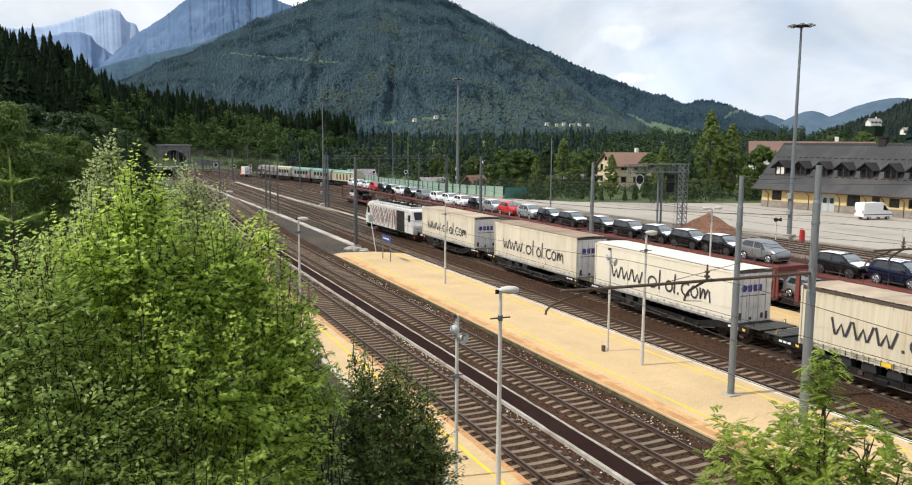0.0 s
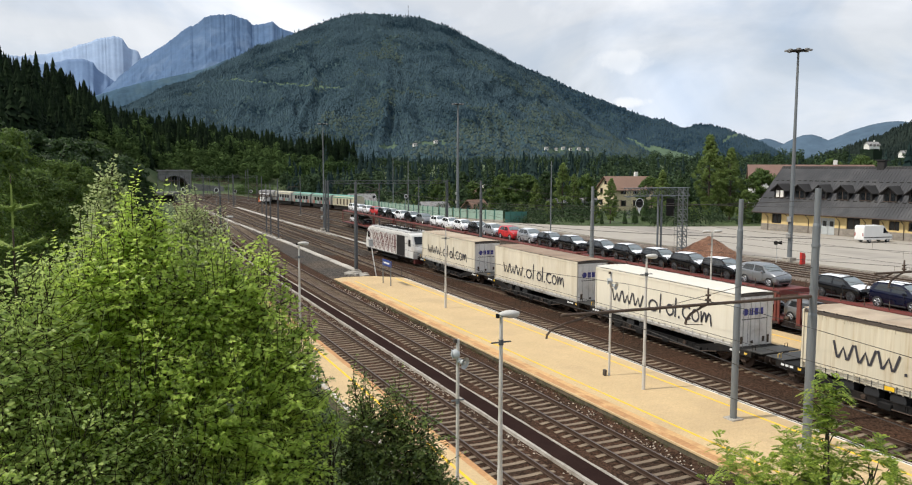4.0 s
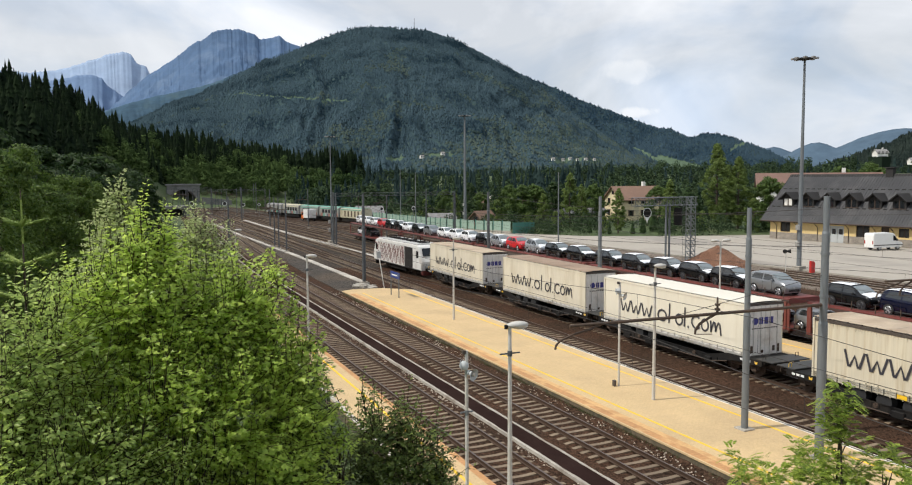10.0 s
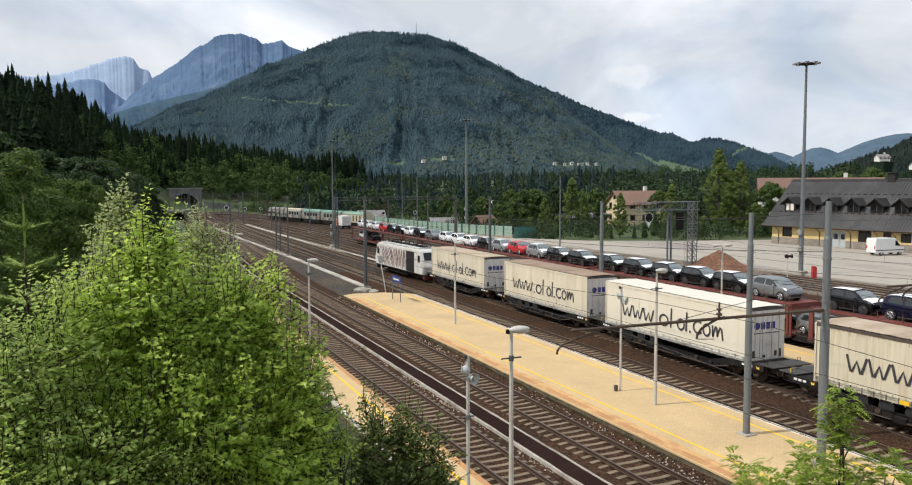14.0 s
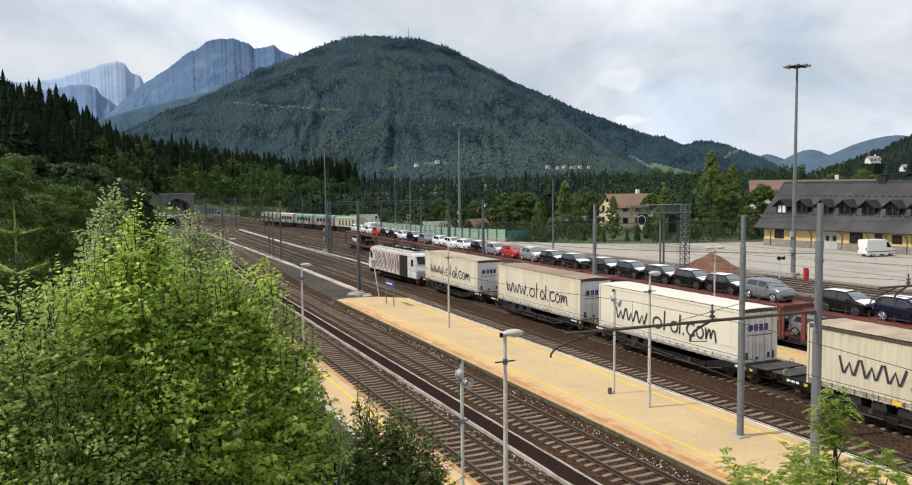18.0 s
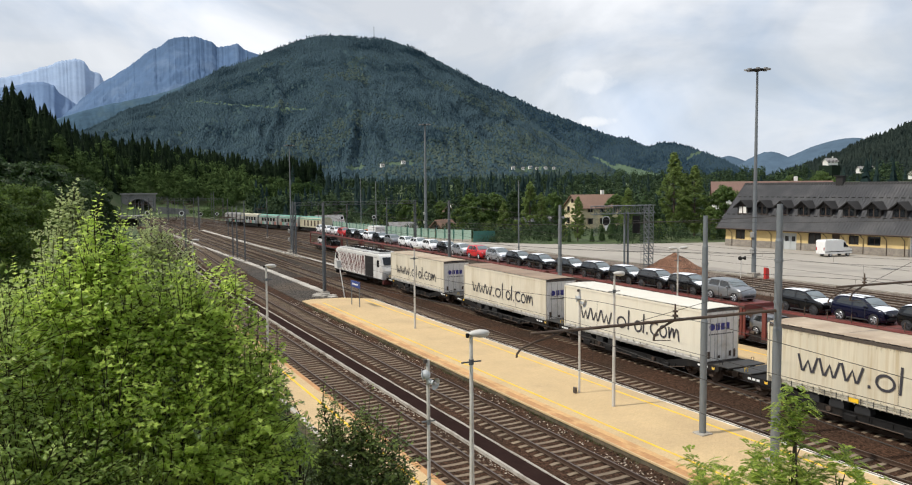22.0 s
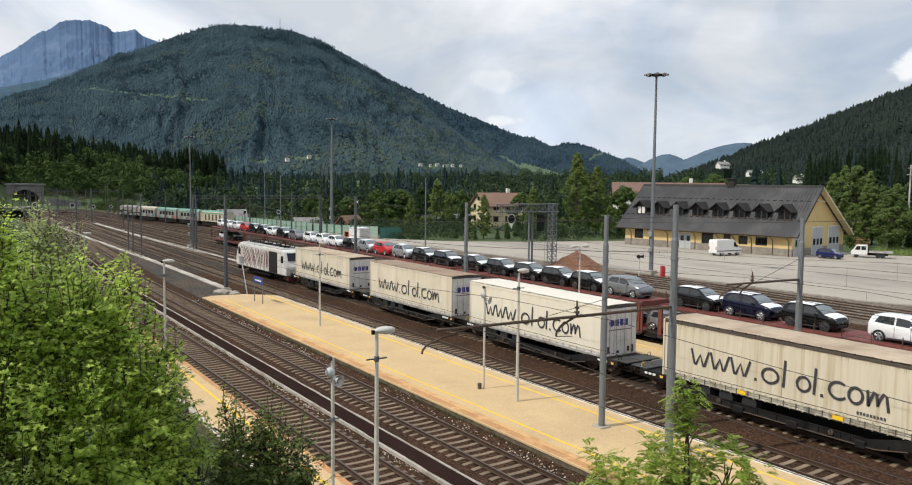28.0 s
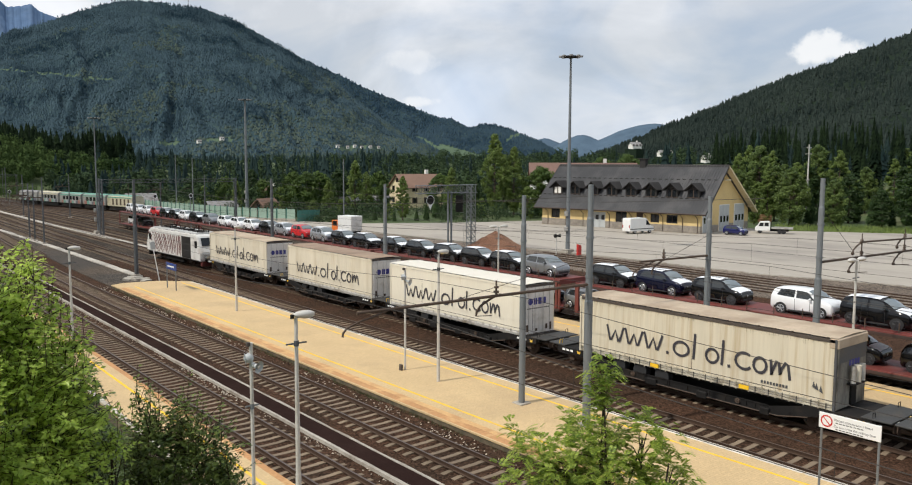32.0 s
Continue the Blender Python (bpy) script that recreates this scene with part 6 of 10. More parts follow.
wire_pair(13.5, -6, 250, True)
wire_pair(18.17, -6, 250, True)
wire_pair(27.9, -6, 200)
wire_pair(32.6, -6, 200)
wire_pair(41.6, -6, 140)
wire_pair(47.0, -6, 110)
for x0, z0, x1, z1 in ((24.0, 9.6, 24.2, 9.0), (37.0, 9.2, 37.0, 9.2), (24.0, 8.2, 24.2, 8.0)):
    t = thing("feeder_cable", "thin dark feeder cable strung between the poles", "cable", group="overhead wires")
    bm = bmesh.new()
    ys = [21.1 + 58.3 * k / 12 for k in range(13)]
    zs = [z0 + (z1 - z0) * k / 12 - 1.0 * 4 * (k / 12) * (1 - k / 12) for k in range(13)]
    path_tube(bm, [(x0 + (x1 - x0) * k / 12, ys[k], zs[k]) for k in range(13)], 0.012, 4)
    part("cable", bm, "wire", t)


# ---- platform lamps, loudspeakers, signs ----
def platform_lamp(label, x, y, top, z=0.25, turn=0.0):
    t = thing("platform_lamp", label, "street lamp", up(x, y, z, turn), group="platform lamps")
    h = top - z
    bm = bmesh.new()
    tube(bm, (0, 0, 0), (0, 0, 1.4), 0.085, n=12)
    tube(bm, (0, 0, 1.4), (0, 0, h), 0.075, 0.05, n=12)
    part("post", bm, "pale_post", t)
    bm = bmesh.new()
    box(bm, -0.33, 0.33, -0.02, 0.02, h - 0.78, h - 0.74)
    tube(bm, (0, 0, h - 0.84), (0, 0, h - 0.68), 0.075, n=10)
    part("crossbar", bm, "yard_steel", t)
    bm = bmesh.new()
    ball(bm, (0.26, 0, h + 0.08), 0.36, (1.0, 0.42, 0.3), 14, 9)
    head = part("lamp_head", bm, "pale_post", t, "pale oval lamp head")
    bm = bmesh.new()
    ball(bm, (0.36, 0, h + 0.03), 0.26, (1.0, 0.45, 0.36), 12, 7)
    part("diffuser", bm, "lamp_glass", head)
    bm = bmesh.new()
    tube(bm, (-0.12, 0, h - 0.02), (-0.12, 0, h + 0.1), 0.06, n=8)
    part("bracket", bm, "steel_dark", t)
    return t


platform_lamp("pale grey platform lamp with an oval head", 10.75, 20.65, 6.35)
platform_lamp("pale grey platform lamp with an oval head", 11.0, 48.0, 6.0)
platform_lamp("pale grey lamp beside the near track", 11.5, 81.4, 5.65, 0.0)
platform_lamp("pale grey lamp on the island platform", 23.3, 30.05, 6.55)
platform_lamp("pale grey lamp on the island platform", 23.3, 53.8, 6.25)


def loudspeaker_post(label, x, y, top, z=0.25, box_at=None):
    t = thing("loudspeaker_post", label, "loudspeaker", up(x, y, z))
    h = top - z
    bm = bmesh.new()
    tube(bm, (0, 0, 0), (0, 0, h), 0.055, n=10)
    part("post", bm, "pale_post", t)
    for s in (-1, 1):
        bm = bmesh.new()
        dx, dy, dz = (0.34, -0.72, -0.12) if s > 0 else (-0.42, 0.2, -0.05)
        o = h - 0.66 + (0.2 if s < 0 else 0)
        tube(bm, (dx * 0.06, dy * 0.06, o), (dx * 0.16, dy * 0.16, o + dz * 0.1), 0.075, 0.08, n=14)
        tube(bm, (dx * 0.16, dy * 0.16, o + dz * 0.1), (dx * 0.3, dy * 0.3, o + dz * 0.3), 0.05, 0.1, n=18, caps=False)
        tube(bm, (dx * 0.3, dy * 0.3, o + dz * 0.3), (dx * 0.38, dy * 0.38, o + dz * 0.4), 0.1, 0.19, n=18, caps=False)
        if s < 0:
            ball(bm, (-0.07, 0.02, o), 0.15, (1, 1, 1), 14, 9)
        horn = part("horn", bm, "door_grey", t, "grey loudspeaker horn")
        bm = bmesh.new()
        ball(bm, (dx * 0.33, dy * 0.33, o + dz * 0.33), 0.06, (1, 1, 1), 10, 7)
        part("driver_cone", bm, "pale_post", horn)
    bm = bmesh.new()
    box(bm, -0.22, 0.22, -0.02, 0.02, h * 0.63, h * 0.63 + 0.04)
    tube(bm, (0, 0, h * 0.615), (0, 0, h * 0.645), 0.066, n=8)
    part("crossbar", bm, "galvanised", t)
    bm = bmesh.new()
    box(bm, -0.14, -0.03, -0.05, 0.05, h - 0.1, h + 0.02, 0.01)
    part("small_box", bm, "brown_trim", t)
    return t


loudspeaker_post("pale post with two grey loudspeaker horns", 9.9, 21.9, 5.5)
loudspeaker_post("pale post with loudspeaker horns on the island platform", 23.3, 32.85, 5.55)
bm = bmesh.new()
box(bm, 23.0, 23.14, 32.8, 33.0, 0.25, 0.56, 0.02)
tagged(part("junction_box", bm, "brown_trim"), "small brown junction box on the platform", "box")

t = thing("station_sign", "blue station name board on two posts at the platform end", "sign", up(23.2, 66.8, 0.25, 0))
bm = bmesh.new()
box(bm, -0.03, 0.03, -1.2, 1.2, 1.65, 2.2, 0.01)
part("board", bm, "sign_blue", t, "blue board")
for x in (-0.04, 0.04):
    bm = bmesh.new()
    box(bm, x - 0.004, x + 0.004, -0.75, 0.75, 1.86, 2.02)
    part("name_bar", bm, "sign_white", t, "white bar of lettering")
for y in (-1.05, 1.05):
    bm = bmesh.new()
    tube(bm, (0, y, 0), (0, y, 2.2), 0.05, n=8)
    part("leg", bm, "galvanised", t)

t = thing("warning_sign", "white warning board about crossing the railway lines on two grey posts", "sign", up(24.5, 10.85, 0.25, 0))
bm = bmesh.new()
box(bm, -0.02, 0.02, -0.95, 0.95, 2.3, 2.8, 0.008)
part("board", bm, "sign_white", t)
bm = bmesh.new()
ribbon(bm, arc(0.7, 2.55, 0.17, 0.17, 0, 360, 20), 0.045, -0.026)
ribbon(bm, [(0.82, 2.67), (0.58, 2.43)], 0.035, -0.027)
part("prohibition_ring", bm, "red_paint", t, "red prohibition ring")
for k, (txt, size, z) in enumerate((("Vietato attraversare i binari", 0.105, 2.64), ("Do not cross the railway lines", 0.105, 2.44))):
    cu = bpy.data.curves.new("lettering", "FONT")
    cu.body, cu.size, cu.align_x, cu.align_y, cu.extrude = txt, size, "LEFT", "CENTER", 0.001
    cu.materials.append(M["ink"])
    ob = new("lettering", cu)
    ob.parent = t
    ob.matrix_basis = pose(-0.024, 0.47, z, 90, 0, -90)
bm = bmesh.new()
for z in (2.55, 2.35):
    for k in range(8):
        box(bm, -0.026, -0.022, 0.34 - k * 0.11, 0.42 - k * 0.11, z - 0.014, z + 0.014)
part("small_lettering", bm, "trailer_grey", t, "faint grey bars of small lettering")
for y in (-0.88, 0.88):
    bm = bmesh.new()
    tube(bm, (0.05, y, 0), (0.05, y, 2.8), 0.04, n=8)
    part("leg", bm, "galvanised", t)


# ---- floodlight masts ----
def flood_mast(label, x, y, top, r, g=1.0):
    t = thing("floodlight_mast", label, "mast", up(x, y))
    bm = bmesh.new()
    tube(bm, (0, 0, -0.3), (0, 0, top), r, r * 0.42, n=16)
    part("shaft", bm, "galvanised", t)
    bm = bmesh.new()
    box(bm, -0.55, 0.55, -0.55, 0.55, -0.3, 0.35, 0.03)
    part("footing", bm, "white_concrete", t)
    bm = bmesh.new()
    tube(bm, (0, 0, top - 0.1), (0, 0, top + 0.05), g, g, n=16)
    part("ring", bm, "steel_dark", t)
    for k in range(8):
        a = 2 * math.pi * k / 8
        c, s = math.cos(a), math.sin(a)
        bm = bmesh.new()
        tube(bm, (0.3 * g * c, 0.3 * g * s, top), (1.25 * g * c, 1.25 * g * s, top), 0.04, n=5)
        box(bm, 1.4 * g * c - 0.22 * g, 1.4 * g * c + 0.22 * g, 1.4 * g * s - 0.22 * g, 1.4 * g * s + 0.22 * g, top - 0.12 * g, top + 0.12 * g, 0.03)
        part("floodlight", bm, "roof_grey", t)
    for z in (top * 0.12, top * 0.2):
        bm = bmesh.new()
        box(bm, -0.5, -0.2, -0.2, 0.2, z - 0.3, z + 0.3, 0.02)
        part("switch_box", bm, "alu", t)
    return t


flood_mast("tall grey floodlight mast beside the lorry park", 73.3, 68.1, 24.1, 0.28, 0.88)
flood_mast("tall grey floodlight mast near the noise fence", 72.4, 160.5, 24.4, 0.38, 0.85)
flood_mast("tall thin grey floodlight mast in the yard", 34.4, 131.2, 17.8, 0.15, 0.55)
for x, y, top in ((68.7, 114.4, 11.7), (60.5, 160, 12.0), (66, 185, 13.0)):
    t = thing("thin_pole", "thin grey pole beyond the sidings", "pole", up(x, y))
    bm = bmesh.new()
    tube(bm, (0, 0, -0.3), (0, 0, top), 0.13, 0.07, n=8)
    part("shaft", bm, "galvanised", t)

# twin lamps and small posts beyond the transporters
def twin_lamp(x, y, top, z):
    t = thing("twin_lamp", "pale twin-headed lamp post on the far platform", "street lamp", up(x, y, z), group="twin lamps")
    h = top - z
    bm = bmesh.new()
    tube(bm, (0, 0, 0), (0, 0, h), 0.07, 0.05, n=10)
    part("post", bm, "pale_post", t)
    bm = bmesh.new()
    box(bm, -0.3, 0.3, -0.02, 0.02, h - 0.8, h - 0.76)
    part("crossbar", bm, "yard_steel", t)
    for s in (-1, 1):
        bm = bmesh.new()
        tube(bm, (0, 0, h - 0.04), (s * 0.2, 0, h + 0.03), 0.03, n=6)
        ball(bm, (s * 0.5, 0, h + 0.06), 0.36, (1.0, 0.42, 0.28), 14, 8)
        part("lamp_head", bm, "pale_post", t)
    return t


twin_lamp(37.0, 40.9, 6.5, 0.25)
twin_lamp(37.0, 16.45, 6.5, 0.25)
t = thing("loudspeaker_post", "short pale post with two small dark horns", "loudspeaker", up(70.5, 67.4))
bm = bmesh.new()
tube(bm, (0, 0, -0.2), (0, 0, 2.4), 0.05, n=8)
part("post", bm, "pale_post", t)
for s in (-1, 1):
    bm = bmesh.new()
    tube(bm, (s * 0.1, 0, 2.2), (s * 0.45, -0.3, 2.25), 0.08, 0.25, n=10)
    part("horn", bm, "steel_dark", t)


# ---- signal gantry at the sidings ----
t = thing("signal_gantry", "grey lattice signal gantry with a round signal over the sidings", "gantry", up(0, 80.5))
bm = bmesh.new()
truss(bm, (59.0, 0, 8.2), (68.6, 0, 8.2), 1.0, 0.8, 10, 0.035)
part("walkway_girder", bm, "galvanised", t)
bm = bmesh.new()
truss(bm, (68.2, 0, -0.2), (68.2, 0, 8.2), 0.8, 0.8, 12, 0.04)
part("lattice_tower", bm, "galvanised", t)
for xx in (64.2, 64.75):
    bm = bmesh.new()
    tube(bm, (xx, 0.3, -0.2), (xx, 0.3, 7.4), 0.13, n=8)
    part("post", bm, "galvanised", t)
bm = bmesh.new()
for xx in (66.2, 66.6):
    tube(bm, (xx, -0.5, 0.0), (xx, -0.5, 8.0), 0.02, n=4)
for k in range(24):
    tube(bm, (66.2, -0.5, 0.3 + k * 0.32), (66.6, -0.5, 0.3 + k * 0.32), 0.015, n=4)
part("ladder", bm, "galvanised", t)
for xx in (58.8, 65.6, 67.0):
    bm = bmesh.new()
    tube(bm, (xx, -0.45, 4.6), (xx + 0.64, -0.45, 4.6), 0.025, n=4)
    cage = part("safety_cage", bm, "galvanised", t)
    bm = bmesh.new()
    tube(bm, (xx, -0.45, 7.1), (xx + 0.64, -0.45, 7.1), 0.025, n=4)
    part("top_rail", bm, "galvanised", cage)
    for k in range(5):
        bm = bmesh.new()
        tube(bm, (xx + k * 0.16, -0.45, 4.6), (xx + k * 0.16, -0.45, 7.1), 0.012, n=4)
        part("cage_bar", bm, "galvanised", cage)
bm = bmesh.new()
box(bm, 64.75, 65.95, -0.62, -0.54, 4.7, 6.9, 0.02)
part("signal_backboard", bm, "steel_dark", t, "dark louvred back board")
bm = bmesh.new()
tube(bm, (60.7, -0.42, 6.35), (60.7, -0.5, 6.35), 0.62, n=22)
sig = part("signal_disc", bm, "steel_dark", t, "black signal disc with white rim")
bm = bmesh.new()
ribbon(bm, arc(0, 0, 0.6, 0.6, 0, 360, 22), 0.07, 0)
o = part("rim", bm, "sign_white", sig)
o.matrix_basis = pose(60.7, -0.51, 6.35, 0, 0, 90)
bm = bmesh.new()
prism(bm, [(60.4, 5.75), (61.0, 5.75), (60.7, 5.1)], "y", -0.5, -0.45)
part("pointer", bm, "sign_white", sig)

# yard signals
for x, y, z, r in ((20.9, 230, 4.2, 0.62), (29.7, 230, 4.0, 0.66), (34.8, 230, 3.6, 0.5), (40.2, 236, 3.4, 0.45), (47.6, 127.4, 5.7, 0.34), (41.9, 127.4, 5.7, 0.34)):
    t = thing("railway_signal", "black round-headed colour light signal on a thin post", "signal", up(x, y - 0.3))
    bm = bmesh.new()
    tube(bm, (0, 0, -0.2), (0, 0, z), 0.06, n=6)
    part("post", bm, "galvanised", t)
    bm = bmesh.new()
    tube(bm, (0, -0.1, z), (0, -0.2, z), r, n=18)
    part("disc", bm, "loco_black", t)
    bm = bmesh.new()
    ribbon(bm, arc(0, 0, r * 0.88, r * 0.88, 0, 360, 18), r * 0.24, 0)
    o = part("rim", bm, "sign_white", t)
    o.matrix_basis = pose(0, -0.21, z, 0, 0, 90)

# power line pole in front of the wood
t = thing("power_pole", "pale slender power line pole in front of the wood", "pole", up(150.4, 77.0, -0.2))
bm = bmesh.new()
tube(bm, (0, 0, -0.5), (0, 0, 15.2), 0.2, 0.11, n=10)
part("shaft", bm, "pale_post", t)
for z, w in ((14.6, 0.9), (13.4, 1.2), (8.4, 0.7)):
    bm = bmesh.new()
    box(bm, -w, w, -0.06, 0.06, z - 0.06, z + 0.06)
    part("crossarm", bm, "pale_post", t)
    for s in (-1, 1):
        bm = bmesh.new()
        tube(bm, (s * w * 0.9, 0, z + 0.06), (s * w * 0.9, 0, z + 0.4), 0.07, 0.05, n=8)
        part("insulator", bm, "steel_dark", t)

# ---- the depot with dormers ----
def depot():
    """Long ochre shed: dark standing-seam roof, eight dormers, stone plinth, double doors in the gable. Local x runs along the front."""
    L, D, EAVE, RIDGE = 31.2, 18.6, 4.1, 10.9
    RX, REAR = 7.2, 3.6
    t = thing("depot_building", "long ochre building with a steep dark roof and eight dormers", "building", Matrix.Translation((105.5, 104.5, 0)) @ pose(0, 0, 0, 0, 0, -81.6))
    # front wall with openings: (x0, x1, sill, head)
    holes = [(2.0, 3.9, 1.25, 3.0), (10.0, 13.6, 0.0, 2.7), (15.6, 17.8, 0.95, 3.0), (19.6, 20.9, 0.0, 2.9), (22.3, 23.9, 1.4, 2.8), (25.2, 27.2, 1.4, 2.8)]
    bm = bmesh.new()
    holed_wall(bm, 0, L, -0.1, EAVE - 0.12, 0, 0.4, [(a, b, s if s else -0.1, hd) for a, b, s, hd in holes])
    part("front_wall", bm, "ochre", t)
    bm = bmesh.new()
    box(bm, 0, L, D - 0.4, D, 0, REAR - 0.15)
    part("rear_wall", bm, "ochre", t)
    for xa in (0.0, L - 0.4):
        bm = bmesh.new()
        prism(bm, [(0.402, 0), (D - 0.402, 0), (D - 0.402, REAR + 0.0), (RX, RIDGE - 0.25), (0.402, EAVE + 0.15)], "x", xa, xa + 0.4)
        part("gable_wall", bm, "ochre", t)
    bm = bmesh.new()
    x = -0.06
    for a, b, s, hd in holes:
        if s < 0.5:
            box(bm, x, a, -0.07, -0.003, 0, 1.15, 0.02)
            x = b
    box(bm, x, L + 0.06, -0.07, -0.003, 0, 1.15, 0.02)
    part("stone_plinth", bm, "stone_plinth", t, "grey rubble stone plinth")
    for a, b in ((0.0, 0.45), (4.2, 6.5), (10.8, 12.4), (17.0, D - 0.1)):
        bm = bmesh.new()
        box(bm, L + 0.003, L + 0.07, a, b, 0, 1.15, 0.02)
        part("stone_plinth", bm, "stone_plinth", t)
    for a, b, s, hd in holes:
        if s > 0.5:
            bm = bmesh.new()
            box(bm, a, b, 0.22, 0.27, s, hd)
            w = part("window", bm, "glass_dark", t)
            bm = bmesh.new()
            for u in (a, (a + b) / 2 - 0.04, b - 0.08):
                box(bm, u, u + 0.08, 0.16, 0.24, s, hd)
            box(bm, a, b, 0.162, 0.238, s, s + 0.08)
            box(bm, a, b, 0.162, 0.238, hd - 0.08, hd)
            part("window_frame", bm, "wood_dark", w)
        elif b - a > 2:
            n = 3
            for k in range(n):
                bm = bmesh.new()
                u, v = a + (b - a) * k / n + 0.03, a + (b - a) * (k + 1) / n - 0.03
                box(bm, u, v, 0.15, 0.22, 0, hd, 0.01)
                door = part("door_leaf", bm, "door_grey", t, "grey door leaf")
                bm = bmesh.new()
                box(bm, u + 0.25, v - 0.25, 0.13, 0.152, 1.35, 2.2)
                part("door_pane", bm, "glass_dark", door)
        else:
            bm = bmesh.new()
            box(bm, a, b, 0.15, 0.22, 0, hd, 0.01)
            part("door_leaf", bm, "wood_dark", t, "dark wooden door")
    # gable doors
    for a, b in ((0.7, 4.0), (6.8, 10.5), (12.7, 16.7)):
        n = 3
        bm = bmesh.new()
        box(bm, L + 0.002, L + 0.05, a - 0.12, b + 0.12, 0, 4.42, 0.01)
        fr = part("door_frame", bm, "stucco_white", t)
        for k in range(n):
            u, v = a + (b - a) * k / n + 0.03, a + (b - a) * (k + 1) / n - 0.03
            bm = bmesh.new()
            box(bm, L + 0.055, L + 0.1, u, v, 0, 4.3, 0.01)
            door = part("door_leaf", bm, "door_grey", t, "grey folding door leaf")
            bm = bmesh.new()
            box(bm, L + 0.102, L + 0.112, u + 0.22, v - 0.22, 1.5, 2.5)
            part("door_pane", bm, "glass_dark", door)
    # roof: two slopes of seamed sheets
    slope, back = (RIDGE - EAVE) / RX, (RIDGE - REAR) / (D - RX)
    over, ends = 1.0, 1.3

    def roof_z(y):
        return RIDGE - (RX - y) * slope if y < RX else RIDGE - (y - RX) * back
    for s in (0, 1):
        ya = -over if s == 0 else D + over
        bm = bmesh.new()
        prism(bm, [(RX, RIDGE), (ya, roof_z(ya)), (ya, roof_z(ya) - 0.22), (RX, RIDGE - 0.22)], "x", -ends, L + ends)
        part("roof_slope", bm, "slate", t, "dark grey seamed metal roof")
        if s == 0:
            for k in range(68):
                x = -ends + 0.25 + k * 0.49
                bm = bmesh.new()
                prism(bm, [(RX - 0.05, RIDGE + 0.0), (ya + 0.02, roof_z(ya) + 0.02), (ya + 0.02, roof_z(ya) + 0.1), (RX - 0.05, RIDGE + 0.08)], "x", x - 0.025, x + 0.025)
                part("seam", bm, "slate", t)
    bm = bmesh.new()
    prism(bm, [(RX - 0.35, RIDGE - 0.3), (RX, RIDGE + 0.14), (RX + 0.35, RIDGE - 0.3)], "x", -ends, L + ends)
    part("ridge_cap", bm, "dormer_dark", t)
    for k in range(2):
        yy = RX - 2.6 - k * 3.2
        for kk in range(30):
            bm = bmesh.new()
            box(bm, -0.8 + kk * 1.1, -0.2 + kk * 1.1, yy - 0.03, yy + 0.03, roof_z(yy) + 0.02, roof_z(yy) + 0.16)
            part("snow_guard", bm, "dormer_dark", t)
    for xa in (-ends - 0.03, L + ends - 0.03):
        for s in (-1, 1):
            ya = -over if s < 0 else D + over
            bm = bmesh.new()
            prism(bm, [(RX, RIDGE + 0.03), (ya, roof_z(ya) + 0.03), (ya, roof_z(ya) - 0.32), (RX, RIDGE - 0.32)], "x", xa, xa + 0.06)
            part("verge_board", bm, "stucco_pale" if xa > 5 and s > 0 else "dormer_dark", t)
    bm = bmesh.new()
    tube(bm, (-ends, -over - 0.06, roof_z(-over) - 0.08), (L + ends, -over - 0.06, roof_z(-over) - 0.08), 0.09, n=8)
    part("gutter", bm, "wood_dark", t)
    for x in (1.2, 5.2, 8.9, 14.3, 18.6, 21.4, 24.5, 28.0, 30.6):
        bm = bmesh.new()
        path_tube(bm, [(x, -over - 0.04, roof_z(-over) - 0.1), (x + 0.15, -0.12, 2.3), (x + 0.15, -0.12, 0.0)], 0.055)
        part("downpipe", bm, "wood_dark", t, "dark brown downpipe")
    # dormers
    for k in range(8):
        x = 2.3 + k * 3.83
        y0 = 1.55
        zb = roof_z(y0) + 0.0
        ht, wd = 1.35, 1.05
        bm = bmesh.new()
        prism(bm, [(x - wd, zb - 0.2), (x + wd, zb - 0.2), (x + wd, zb + ht), (x, zb + ht + 0.95), (x - wd, zb + ht)], "y", y0, y0 + 3.4)
        d = part("dormer", bm, "dormer_dark", t, "dark gabled dormer")
        for s in (-1, 1):
            bm = bmesh.new()
            prism(bm, [(x, zb + ht + 1.12), (x + s * (wd + 0.42), zb + ht - 0.12), (x + s * (wd + 0.42), zb + ht - 0.26), (x, zb + ht + 0.96)], "y", y0 - 0.75, y0 + 3.2)
            part("dormer_roof", bm, "dormer_dark", d)
        for s in (-1, 1):
            bm = bmesh.new()
            box(bm, x + s * 0.42 - 0.3, x + s * 0.42 + 0.3, y0 - 0.03, y0 + 0.02, zb + 0.15, zb + ht - 0.05)
            part("dormer_window", bm, "stucco_white" if k == 0 else "glass_dark", d)
        bm = bmesh.new()
        box(bm, x - wd, x + wd, y0 - 0.06, y0 - 0.002, zb + 0.02, zb + 0.14)
        box(bm, x - 0.06, x + 0.06, y0 - 0.06, y0 - 0.002, zb + 0.14, zb + ht + 0.3)
        part("dormer_frame", bm, "wood_dark", d)
    bm = bmesh.new()
    box(bm, 16.2, 17.4, RX - 0.5, RX + 0.4, RIDGE - 0.5, RIDGE + 1.0, 0.04)
